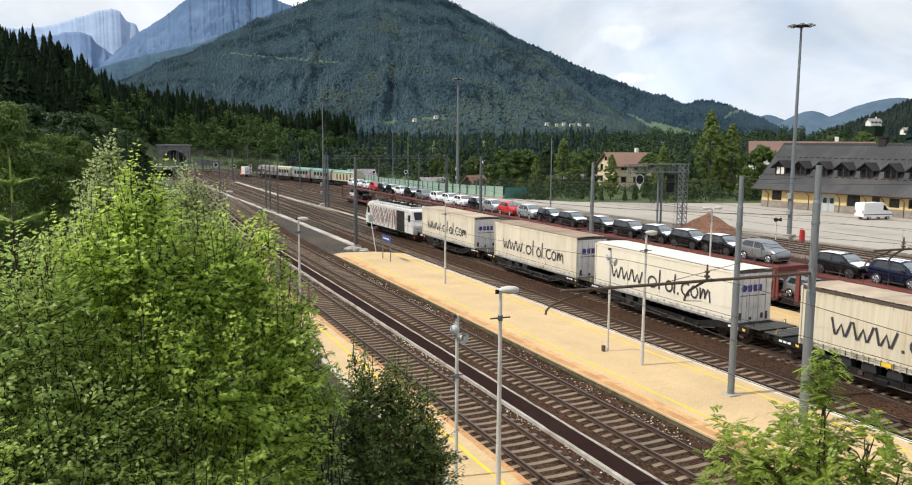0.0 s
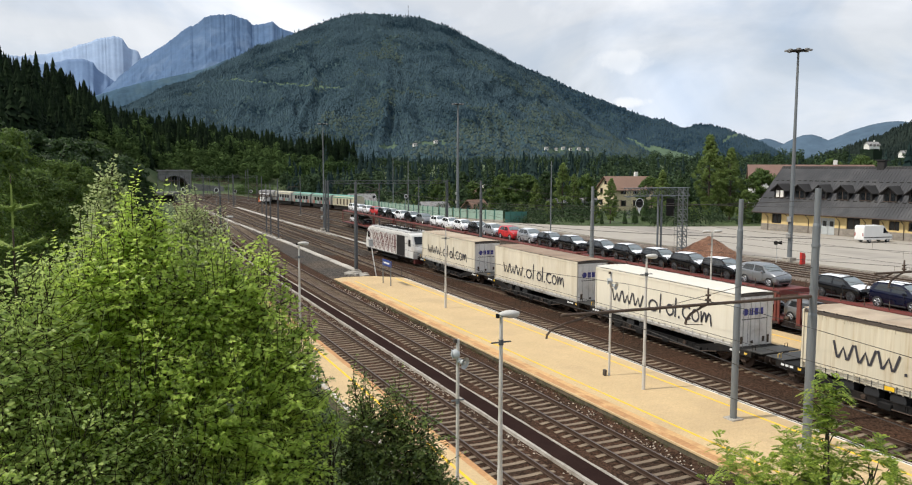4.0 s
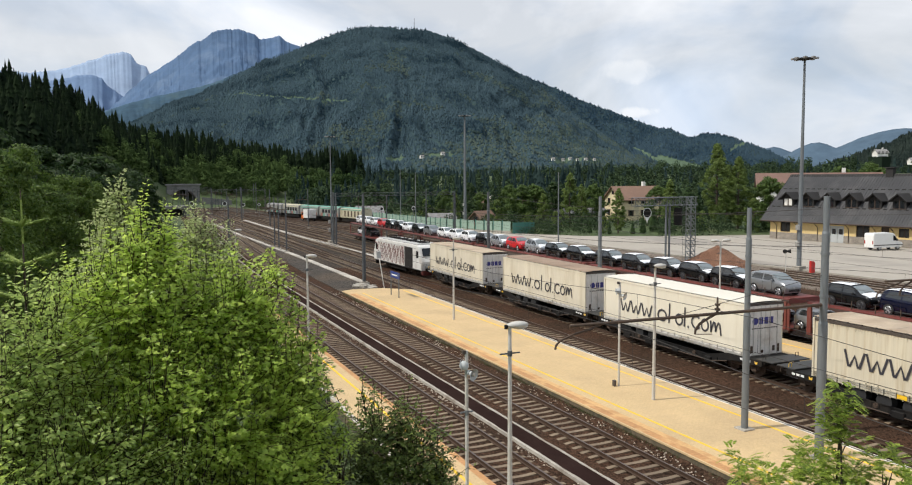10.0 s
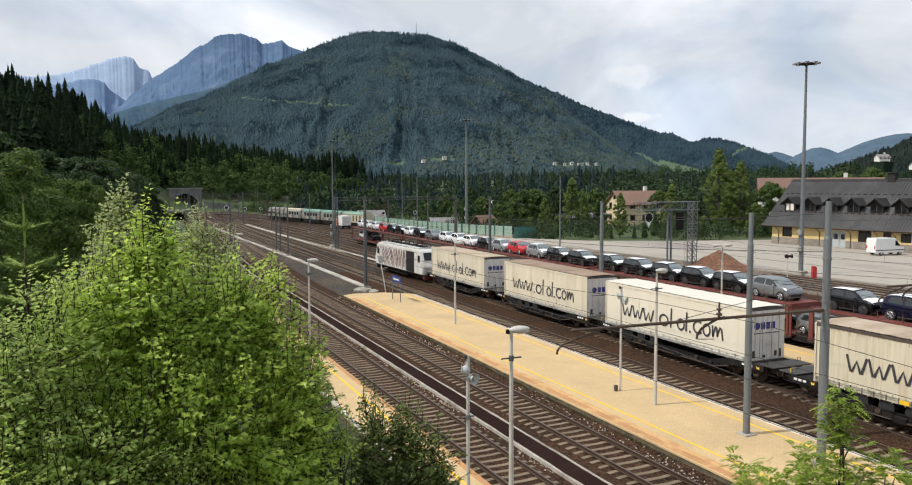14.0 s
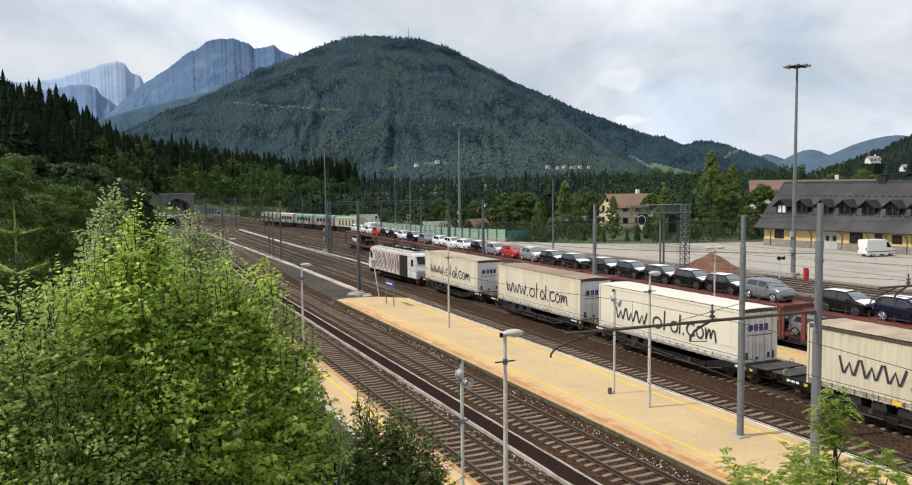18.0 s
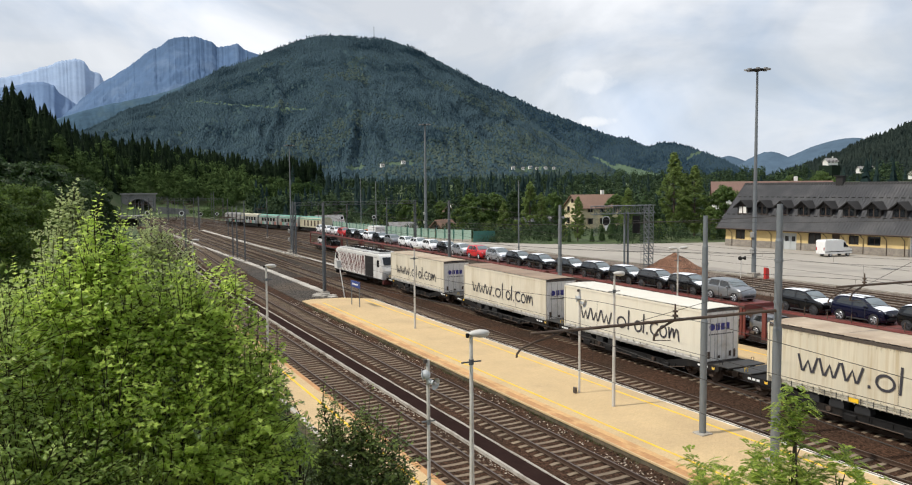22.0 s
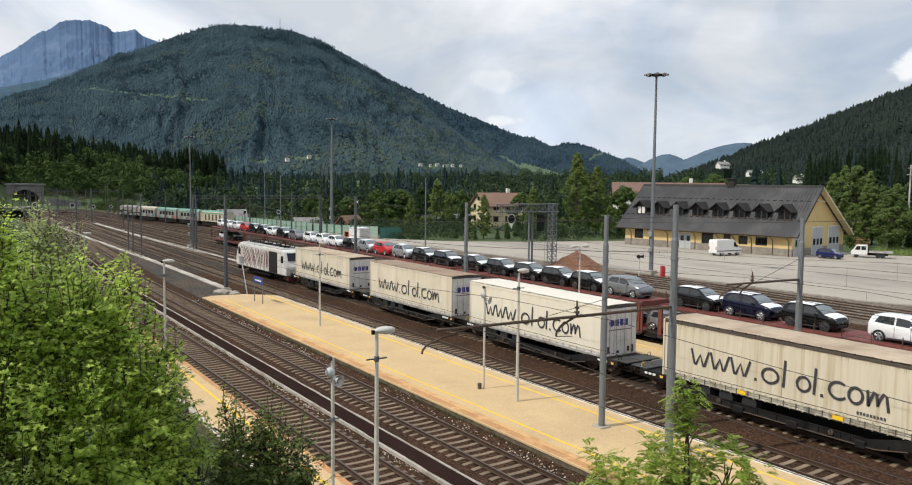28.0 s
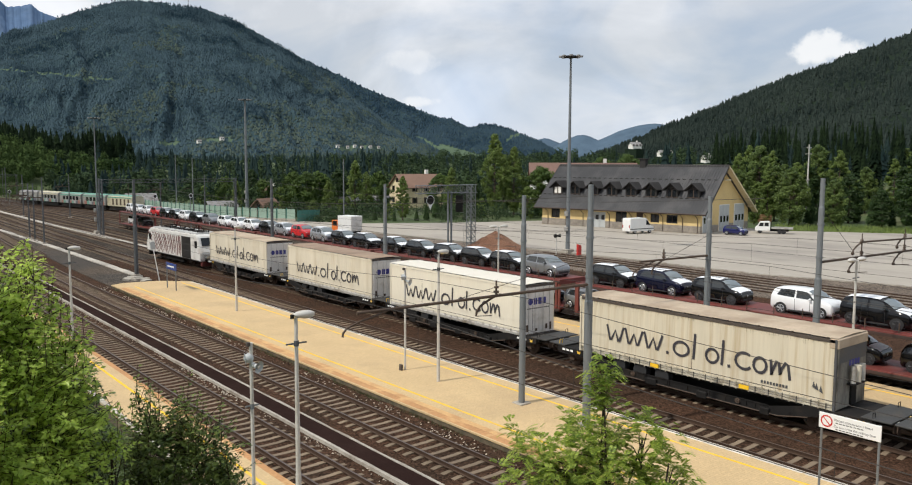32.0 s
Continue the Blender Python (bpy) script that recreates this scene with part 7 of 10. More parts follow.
    c = part("chimney", bm, "dormer_dark", t)
    bm = bmesh.new()
    box(bm, 16.0, 17.6, RX - 0.7, RX + 0.6, RIDGE + 1.0, RIDGE + 1.18, 0.03)
    part("chimney_cap", bm, "dormer_dark", c)
    for ya in (-over + 0.12, D + over - 0.12):
        bm = bmesh.new()
        prism(bm, [(RX, RIDGE - 0.226), (ya, roof_z(ya) - 0.226), (ya, roof_z(ya) - 0.3), (RX, RIDGE - 0.3)], "x", L + 0.402, L + ends - 0.05)
        part("soffit", bm, "stucco_pale", t, "pale boarded soffit")
    # gable brackets
    bm = bmesh.new()
    box(bm, L + 0.2, L + ends - 0.1, RX - 1.2, RX + 1.2, RIDGE - 2.5, RIDGE - 2.3, 0.02)
    box(bm, L + 0.2, L + ends - 0.1, D - 0.9, D + 0.6, REAR + 0.1, REAR + 0.32, 0.02)
    part("gable_bracket", bm, "stucco_pale", t)


depot()


def house(name, label, at, w, d, eave, ridge, wall, roof, windows=(), chimney=True, over=0.6, category="house"):
    """A plain pitched-roof house; the ridge runs along local x, the gable faces local -x and the front local -y."""
    t = thing(name, label, category, at)
    bm = bmesh.new()
    prism(bm, [(-d / 2, -1.0), (d / 2, -1.0), (d / 2, eave), (0, ridge - 0.15), (-d / 2, eave)], "x", -w / 2, w / 2)
    part("wall_shell", bm, wall, t)
    sl = (ridge - eave) / (d / 2)
    for s in (-1, 1):
        bm = bmesh.new()
        ye = s * (d / 2 + over)
        prism(bm, [(0, ridge), (ye, ridge - abs(ye) * sl), (ye, ridge - abs(ye) * sl - 0.2), (0, ridge - 0.2)], "x", -w / 2 - over, w / 2 + over)
        part("roof_slope", bm, roof, t)
    if chimney:
        bm = bmesh.new()
        box(bm, w * 0.2, w * 0.2 + 0.8, 0.3, 1.1, ridge - 1.5, ridge + 1.1, 0.03)
        part("chimney", bm, "stucco_white", t)
    for face, u, z, ww, hh in windows:
        bm = bmesh.new()
        if face == "gable":
            box(bm, -w / 2 - 0.04, -w / 2 + 0.03, u - ww / 2, u + ww / 2, z, z + hh)
        else:
            box(bm, u - ww / 2, u + ww / 2, -d / 2 - 0.04, -d / 2 + 0.03, z, z + hh)
        wn_ = part("window", bm, "glass_dark", t)
        for q in (-1, 1):
            bm = bmesh.new()
            if face == "gable":
                box(bm, -w / 2 - 0.06, -w / 2 - 0.01, u + q * (ww / 2 + 0.15) - 0.16, u + q * (ww / 2 + 0.15) + 0.16, z - 0.05, z + hh + 0.05)
            else:
                box(bm, u + q * (ww / 2 + 0.15) - 0.16, u + q * (ww / 2 + 0.15) + 0.16, -d / 2 - 0.06, -d / 2 - 0.01, z - 0.05, z + hh + 0.05)
            part("shutter", bm, "wood_dark", wn_)
    return t


gw = [("gable", a, z, 0.9, 1.4) for a in (-2.2, 2.2) for z in (1.2, 4.2)] + [("gable", 0, 6.6, 0.8, 1.0)] + [("front", a, z, 0.9, 1.4) for a in (-3.5, 0, 3.5) for z in (1.2, 4.2)]
house("village_house", "ochre house with a brown tiled roof half hidden by trees", pose(126.0, 171.5, -0.3, 0, 0, -8), 12.4, 9.4, 5.6, 8.7, "stucco_pale", "tile_brown", gw)
house("shed", "grey-roofed shed behind the fence", pose(71.5, 172.0, -0.3, 0, 0, -12), 5.4, 5, 1.7, 2.9, "wood_dark", "roof_grey", (), False)
house("cottage", "low brown-roofed cottage behind the noise fence", pose(79.4, 166.0, -0.3, 0, 0, 20), 4.4, 4.2, 1.7, 3.5, "tile_red", "tile_brown", [("gable", 0, 1.0, 1.0, 1.2)], False)
house("shed", "pale grey industrial shed behind the yard", pose(62.0, 198.0, -0.3, 0, 0, -10), 6.0, 6, 2.2, 4.0, "wood_dark", "roof_grey", (), False)
house("shed", "long low glass-roofed shed behind the fence", pose(105.0, 168.0, -0.3, 0, 0, -18), 15, 5, 2.6, 3.4, "trailer_grey", "roof_grey", (), False)
house("village_house", "long house with a rust-brown roof behind the depot", pose(157.0, 141.0, -0.3, 0, 0, -42), 27, 12, 8.6, 11.8, "stucco_white", "tile_red", [], True)
house("village_house", "brown-roofed house across the yard", pose(108.5, 225.0, -0.3, 0, 0, -14), 8, 8, 2.5, 4.5, "stucco_white", "tile_brown", [], True)

# ---- lorry park details ----
def noise_fence():
    t = thing("noise_fence", "green-framed noise barrier with pale panels along the road", "fence", kind="structure")
    pts = [(60.5, 190.0), (62.0, 172.0), (64.2, 155.0), (67.0, 143.5), (71.2, 136.0)]
    k = 0
    post = panel = None
    for (xa, ya), (xb, yb) in zip(pts, pts[1:]):
        n = max(1, int(math.hypot(xb - xa, yb - ya) / 2.0))
        ang = math.degrees(math.atan2(yb - ya, xb - xa))
        for i in range(n):
            u = i / n
            x, y = xa + (xb - xa) * u, ya + (yb - ya) * u
            m = pose(x, y, 0, 0, 0, ang)
            if post is None:
                bm = bmesh.new()
                box(bm, -0.09, 0.09, -0.09, 0.09, -0.3, 2.5)
                post = part("post", bm, "noise_green", t, at=m)
                bm = bmesh.new()
                box(bm, 0.1, 1.9, -0.03, 0.03, 0.5, 2.3)
                panel = part("panel", bm, "panel_green", t, at=m)
                bm = bmesh.new()
                box(bm, 0.0, 2.0, -0.12, 0.12, -0.3, 0.49)
                plinth = part("plinth", bm, "white_concrete", t, "pale concrete plinth", at=m)
            else:
                twin(post, t, m)
                twin(panel, t, m)
                twin(plinth, t, m)
    return t


noise_fence()
t = thing("mesh_fence", "dark green mesh fence at the edge of the lorry park", "fence", kind="structure")
first = None
for k in range(4):
    x, y = 71.4 + k * 1.15, 135.9 - k * 0.12
    if first is None:
        bm = bmesh.new()
        box(bm, -0.04, 1.14, -0.02, 0.02, -0.2, 2.1)
        first = part("panel", bm, "noise_green", t, at=up(x, y))
        bm = bmesh.new()
        tube(bm, (0, 0, -0.2), (0, 0, 2.3), 0.05, n=6)
        fpost = part("post", bm, "noise_green", t, at=up(x, y))
    else:
        twin(first, t, up(x, y))
        twin(fpost, t, up(x, y))

# heap of reddish gravel
n, verts, faces = 44, [(0, 0, 2.35)], []
R = 16
for j in range(1, R + 1):
    for k in range(n):
        a = 2 * math.pi * k / n
        r = j / R
        w = 1 + 0.12 * noise.noise((math.cos(a) * 1.5, math.sin(a) * 1.5, 4))
        h = 2.35 * (1 - r) ** 1.05 + 0.22 * noise.noise((math.cos(a) * r * 6, math.sin(a) * r * 6, 9)) * (1 - r * 0.6)
        verts.append((2.7 * r * w * math.cos(a), 4.6 * r * w * math.sin(a), max(h, 0) if j < R else -0.15))
for k in range(n):
    faces.append((0, 1 + k, 1 + (k + 1) % n))
for j in range(R - 1):
    for k in range(n):
        a, b = 1 + j * n + k, 1 + j * n + (k + 1) % n
        faces.append((a, a + n, b + n, b))
heap = tagged(raw("gravel_mound", verts, faces, "gravel_pile", smooth=True), "heap of reddish brown gravel beside the lorry park", "gravel heap")
heap.matrix_basis = up(69.6, 77.4, -0.12) @ Matrix.Diagonal((1.15, 1.15, 1.0, 1))

t = thing("hydrant_cabinet", "red hydrant cabinet beside the mast", "cabinet", up(72.2, 65.2) @ Matrix.Diagonal((0.72, 0.72, 0.72, 1)))
bm = bmesh.new()
prism(bm, [(-0.4, -0.1), (0.4, -0.1), (0.4, 1.35), (0.2, 1.65), (-0.4, 1.75)], "y", -0.2, 0.2)
part("housing", bm, "red_paint", t)
bm = bmesh.new()
box(bm, -0.3, 0.3, -0.22, -0.203, 0.1, 1.2)
part("door", bm, "red_paint", t)
EDGE_LINE = [(78.9, -20), (78.2, 10), (77.3, 30), (75.4, 37), (73.95, 43), (73.8, 60)]
bm = bmesh.new()
for (xa, ya), (xb, yb) in zip(EDGE_LINE, EDGE_LINE[1:]):
    n = max(1, int((yb - ya) / 2.0))
    for k in range(n):
        u, v = k / n, (k + 0.985) / n
        w = 0.14 + 0.03 * noise.noise((xa, ya + k, 3))
        pa, pb = (xa + (xb - xa) * u, ya + (yb - ya) * u), (xa + (xb - xa) * v, ya + (yb - ya) * v)
        prism(bm, [(pa[0] - w, pa[1]), (pa[0] + w, pa[1]), (pb[0] + w, pb[1]), (pb[0] - w, pb[1])], "z", -0.4, 0.0 + 0.012 * noise.noise((k * 1.7, ya, 6)))
tagged(part("lot_kerb", bm, "white_concrete"), "flush pale concrete edging between sidings and lorry park", "kerb", kind="structure")


def panel_van(label, at, paint="white_paint"):
    t = thing("panel_van", label, "van", at)
    side = [(-3.0, 0.42), (2.9, 0.42), (3.0, 0.9), (2.85, 1.15), (2.0, 1.4), (1.35, 2.35), (0.9, 2.62), (-2.9, 2.62), (-3.0, 2.4)]
    bm = bmesh.new()
    prism(bm, side, "y", -0.98, 0.98)
    bmesh.ops.bevel(bm, geom=list(bm.edges), offset=0.07, segments=2, affect="EDGES")
    part("body", bm, paint, t)
    for s in (-1, 1):
        bm = bmesh.new()
        prism(bm, [(0.95, 1.45), (1.85, 1.45), (1.3, 2.2), (0.95, 2.25)], "y", s * 0.985 - 0.006, s * 0.985 + 0.006)
        part("cab_window", bm, "glass_dark", t)
        for x in (-1.75, 1.95):
            bm = bmesh.new()
            tube(bm, (x, s * 0.74, 0.36), (x, s * 0.97, 0.36), 0.36, n=14)
            wheel = part("wheel", bm, "rubber", t)
            bm = bmesh.new()
            tube(bm, (x, s * 0.96, 0.36), (x, s * 0.985, 0.36), 0.2, n=10)
            part("rim", bm, "hub", wheel)
        bm = bmesh.new()
        box(bm, -2.95, 2.9, s * 0.99 - 0.015, s * 0.99 + 0.015, 0.75, 0.87)
        part("rub_strip", bm, "rubber", t)
        bm = bmesh.new()
        ball(bm, (2.7, s * 0.75, 1.0), 0.18, (0.8, 0.8, 0.8), 8, 6)
        part("headlight", bm, "lamp_glass", t)
        bm = bmesh.new()
        box(bm, 1.5, 1.65, s * 1.02, s * 1.22, 1.4, 1.75, 0.02) if s > 0 else box(bm, 1.5, 1.65, -1.22, -1.02, 1.4, 1.75, 0.02)
        part("door_mirror", bm, "rubber", t)
        bm = bmesh.new()
        box(bm, -3.03, -2.98, s * 0.8 - 0.08, s * 0.8 + 0.08, 1.0, 1.5)
        part("tail_light", bm, "tail_red", t)
    bm = bmesh.new()
    prism(bm, [(1.98, 1.46), (1.38, 2.3), (1.42, 2.33), (2.03, 1.47)], "y", -0.85, 0.85)
    part("windscreen", bm, "glass_dark", t)
    return t


panel_van("white panel van parked in front of the depot", pose(103.0, 80.4, -0.02, 0, 0, -6) @ Matrix.Diagonal((0.9, 0.9, 0.95, 1)))
car("dark blue parked hatchback by the gable of the depot", "car_blue", False, pose(112.9, 69.1, -0.02, 0, 0, 8), group="parked cars")


def pickup(at):
    t = thing("flatbed_truck", "small white flatbed truck parked beyond the depot", "truck", at)
    bm = bmesh.new()
    prism(bm, [(0.2, 0.45), (2.7, 0.45), (2.75, 1.0), (2.45, 1.25), (1.95, 2.0), (0.35, 2.05), (0.2, 1.9)], "y", -0.95, 0.95)
    bmesh.ops.bevel(bm, geom=list(bm.edges), offset=0.06, segments=2, affect="EDGES")
    part("cab", bm, "white_paint", t)
    for s in (-1, 1):
        bm = bmesh.new()
        prism(bm, [(1.3, 1.25), (2.2, 1.25), (1.85, 1.85), (1.3, 1.88)], "y", s * 0.955 - 0.006, s * 0.955 + 0.006)
        prism(bm, [(0.45, 1.25), (1.15, 1.25), (1.15, 1.88), (0.45, 1.88)], "y", s * 0.955 - 0.006, s * 0.955 + 0.006)
        part("cab_window", bm, "glass_dark", t)
        for x in (1.9, -1.4, -2.1):
            bm = bmesh.new()
            tube(bm, (x, s * 0.7, 0.36), (x, s * 0.93, 0.36), 0.36, n=14)
            part("wheel", bm, "rubber", t)
    bm = bmesh.new()
    prism(bm, [(2.42, 1.3), (1.98, 1.95), (2.03, 1.97), (2.48, 1.31)], "y", -0.8, 0.8)
    part("windscreen", bm, "glass_dark", t)
    bm = bmesh.new()
    box(bm, -3.6, 0.0, -1.0, 1.0, 0.78, 0.86, 0.01)
    part("load_bed", bm, "steel_dark", t, "dark flat load bed")
    for y0, y1 in ((-1.03, -0.99), (0.99, 1.03)):
        bm = bmesh.new()
        box(bm, -3.6, 0.0, y0, y1, 0.84, 1.12, 0.01)
        part("drop_side", bm, "alu", t, "low aluminium drop side")
    bm = bmesh.new()
    box(bm, -2.9, 2.4, -0.45, 0.45, 0.4, 0.74, 0.02)
    part("chassis", bm, "steel_dark", t)
    bm = bmesh.new()
    for k in range(5):
        box(bm, 0.03, 0.09, -0.95 + 0.455 * k, -0.87 + 0.455 * k, 0.85, 2.1)
    for z in (0.9, 1.5, 2.05):
        box(bm, 0.02, 0.1, -0.95, 0.95, z, z + 0.08)
    part("headboard", bm, "steel_dark", t)
    return t


pickup(pose(120.2, 67.2, -0.02, 0, 0, 118) @ Matrix.Diagonal((0.9, 0.9, 0.95, 1)))


# stack of split timber on the grass beyond the flatbed truck
t = thing("timber_stack", "brown stack of cut timber at the edge of the grass", "timber stack", pose(148.4, 84.5, land(148.4, 84.5), 0, 0, -60))
LOG = None
for row in range(6):
    for k in range(4):
        at = pose(0.05 * noise.noise((row, k, 1)), (k - 1.5) * 0.33 + 0.05 * (row % 2), 0.12 + 0.25 * row, 0, 0, 2 * noise.noise((k, row, 4)))
        if LOG is None:
            bm = bmesh.new()
            tube(bm, (-1.35, 0, 0), (1.35, 0, 0), 0.13, 0.115, 7)
            LOG = part("log", bm, "log_wood", t, at=at)
        else:
            twin(LOG, t, at)

# ---- parked coaches ----
def coach(label, x, y, turn, colour, stripe, L=15.4, windows=True):
    t = thing("parked_coach", label, "railway coach", pose(x, y, 0, 0, 0, turn), group="parked coaches")
    h, w = L / 2, 1.42
    outline = [(-w, 1.2), (w, 1.2), (w, 3.1), (w * 0.85, 3.5), (w * 0.4, 3.7), (-w * 0.4, 3.7), (-w * 0.85, 3.5), (-w, 3.1)]
    bm = bmesh.new()
    prism(bm, outline, "y", -h, h)
    part("body", bm, colour, t)
    bm = bmesh.new()
    prism(bm, [(-w * 0.87, 3.5), (w * 0.87, 3.5), (w * 0.42, 3.75), (-w * 0.42, 3.75)], "y", -h + 0.02, h - 0.02)
    part("roof", bm, stripe, t)
    for s in (-1, 1):
        if windows:
            for k in range(int(L / 1.7) - 1):
                bm = bmesh.new()
                y0 = -h + 1.2 + k * 1.7
                box(bm, s * w - 0.015, s * w + 0.015, y0, y0 + (1.15 if windows != "slats" else 0.7), 2.05 if windows != "slats" else 1.5, 2.9)
                part("window", bm, "glass_dark" if windows != "slats" else "rust", t)
        bm = bmesh.new()
        box(bm, s * w - 0.01, s * w + 0.01, -h + 0.2, h - 0.2, 3.05, 3.3)
        part("stripe", bm, stripe, t)
        for k in range(9 if windows != "slats" else 0):
            u = -h + 0.5 + (L - 1.6) * k / 9
            bm = bmesh.new()
            box(bm, s * w - 0.012 - 0.002 * (k % 2), s * w + 0.012 + 0.002 * (k % 2), u, u + 1.15 + 0.8 * noise.noise((u, x, s)), 1.22, 1.98 + 0.4 * noise.noise((u * 2, x, s)))
            part("graffiti", bm, ("graffiti", "graffiti_dark", "graffiti_red", "coach_green")[(k * 7 + int(y)) % 4], t, "faded graffiti patch")
    bm = bmesh.new()
    box(bm, -1.2, 1.2, -h + 0.4, h - 0.4, 0.35, 1.19, 0.03)
    part("underframe", bm, "steel_dark", t)
    for s in (-1, 1):
        bogie(t, s * (h - 2.2))
    return t


for k, (colour, stripe, win, lab) in enumerate((("coach_cream", "coach_green", "slats", "cream coach with orange slats and green roof edge"), ("coach_white", "coach_green", True, "white and green coach with graffiti"),
                                                ("coach_white", "coach_green", True, "white coach covered in faded graffiti"), ("coach_white", "coach_cream", True, "grimy white coach with graffiti"), ("coach_white", "roof_grey", False, "grimy grey-white coach parked in the yard"))):
    y = 187.0 + k * 11.65
    coach(lab, 62.8 - 0.208 * (y - 150), y, 11.75, colour, stripe, 10.9, win)

# tunnel portal and retaining walls
t = thing("tunnel_portal", "grey concrete tunnel portal with an arched dark mouth", "tunnel", up(28.4, 345.0), kind="structure")
bm = bmesh.new()
arch = [(5.1 * math.cos(radians(a)), 1.6 + 5.1 * math.sin(radians(a))) for a in range(0, 181, 12)]
for (a0, b0), (a1, b1) in zip(arch, arch[1:]):
    bm.faces.new([bm.verts.new(c) for c in ((a0, 0, b0), (a1, 0, b1), (a1, 0, 8.4), (a0, 0, 8.4))])
    bm.faces.new([bm.verts.new(c) for c in ((a0, 0, b0), (a1, 0, b1), (a1, 30, b1), (a0, 30, b0))])
for s in (-1, 1):
    box(bm, min(s * 5.1, s * 6.4), max(s * 5.1, s * 6.4), 0, 1.2, -1.0, 8.4)
    box(bm, s * 5.1 - 0.1, s * 5.1 + 0.1, 0, 30, -1.0, 1.6)
box(bm, -7, 7, 29.5, 30, -1, 9)
bmesh.ops.recalc_face_normals(bm, faces=bm.faces)
part("front", bm, "portal_concrete", t, "weathered grey concrete")
bm = bmesh.new()
for (a0, b0), (a1, b1) in zip(arch, arch[1:]):
    k = 1.09
    prism(bm, [(a0, b0), (a1, b1), (a1 * k, 1.6 + (b1 - 1.6) * k), (a0 * k, 1.6 + (b0 - 1.6) * k)], "y", -0.25, -0.004)
part("arch_ring", bm, "roof_grey", t)
bm = bmesh.new()
box(bm, -7.0, 7.0, -0.5, 1.4, 8.4, 9.0, 0.05)
part("cornice", bm, "roof_grey", t)
bm = bmesh.new()
prism(bm, [(35.0, -0.5), (47.0, -0.5), (47.0, 2.2), (41.0, 2.8), (35.0, 3.6)], "y", 339, 340)
tagged(part("retaining_wall", bm, "portal_concrete"), "long grey concrete retaining wall beside the tunnel", "retaining wall", kind="structure")
t = thing("underpass", "low concrete road bridge over a dark underpass", "bridge", up(14.0, 250.0), kind="structure")
bm = bmesh.new()
box(bm, -14, 8.0, 0, 6, 2.0, 2.9, 0.05)
box(bm, -14, -12, 0, 6, -0.6, 2.0)
box(bm, 6.4, 8.0, 0, 6, -0.6, 2.0)
part("deck", bm, "portal_concrete", t)
# added black sheet that puts the underpass's shade in as a dark shape
bm = bmesh.new()
box(bm, -12, 6.4, 5.2, 5.9, -0.6, 2.0)
part("back_wall", bm, "loco_black", t, "black sheet standing for the shade inside the underpass")

# ---- mountains ----
def at_bearing(deg, d):
    return d * math.sin(radians(deg)), d * math.cos(radians(deg))


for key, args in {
    # forest floor of the mountain, with haze blue put into its base colour
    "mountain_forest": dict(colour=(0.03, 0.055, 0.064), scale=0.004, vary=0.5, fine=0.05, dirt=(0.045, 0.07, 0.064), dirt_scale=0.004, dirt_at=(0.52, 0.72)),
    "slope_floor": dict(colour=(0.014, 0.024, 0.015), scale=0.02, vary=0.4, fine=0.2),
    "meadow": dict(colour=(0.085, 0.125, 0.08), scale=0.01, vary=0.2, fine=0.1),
    # distance haze painted into the base colours of the far mountains, shoulder and hills
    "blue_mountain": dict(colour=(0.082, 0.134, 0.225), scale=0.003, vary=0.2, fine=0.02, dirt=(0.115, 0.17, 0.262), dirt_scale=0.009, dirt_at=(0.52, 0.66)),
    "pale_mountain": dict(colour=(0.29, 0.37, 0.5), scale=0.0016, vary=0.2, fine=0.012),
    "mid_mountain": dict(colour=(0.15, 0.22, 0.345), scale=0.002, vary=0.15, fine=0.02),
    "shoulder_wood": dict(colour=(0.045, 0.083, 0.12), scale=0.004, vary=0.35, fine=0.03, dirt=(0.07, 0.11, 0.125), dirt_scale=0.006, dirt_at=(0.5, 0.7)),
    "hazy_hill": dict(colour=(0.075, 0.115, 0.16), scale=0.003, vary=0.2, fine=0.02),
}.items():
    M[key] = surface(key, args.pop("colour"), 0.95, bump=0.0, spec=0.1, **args)


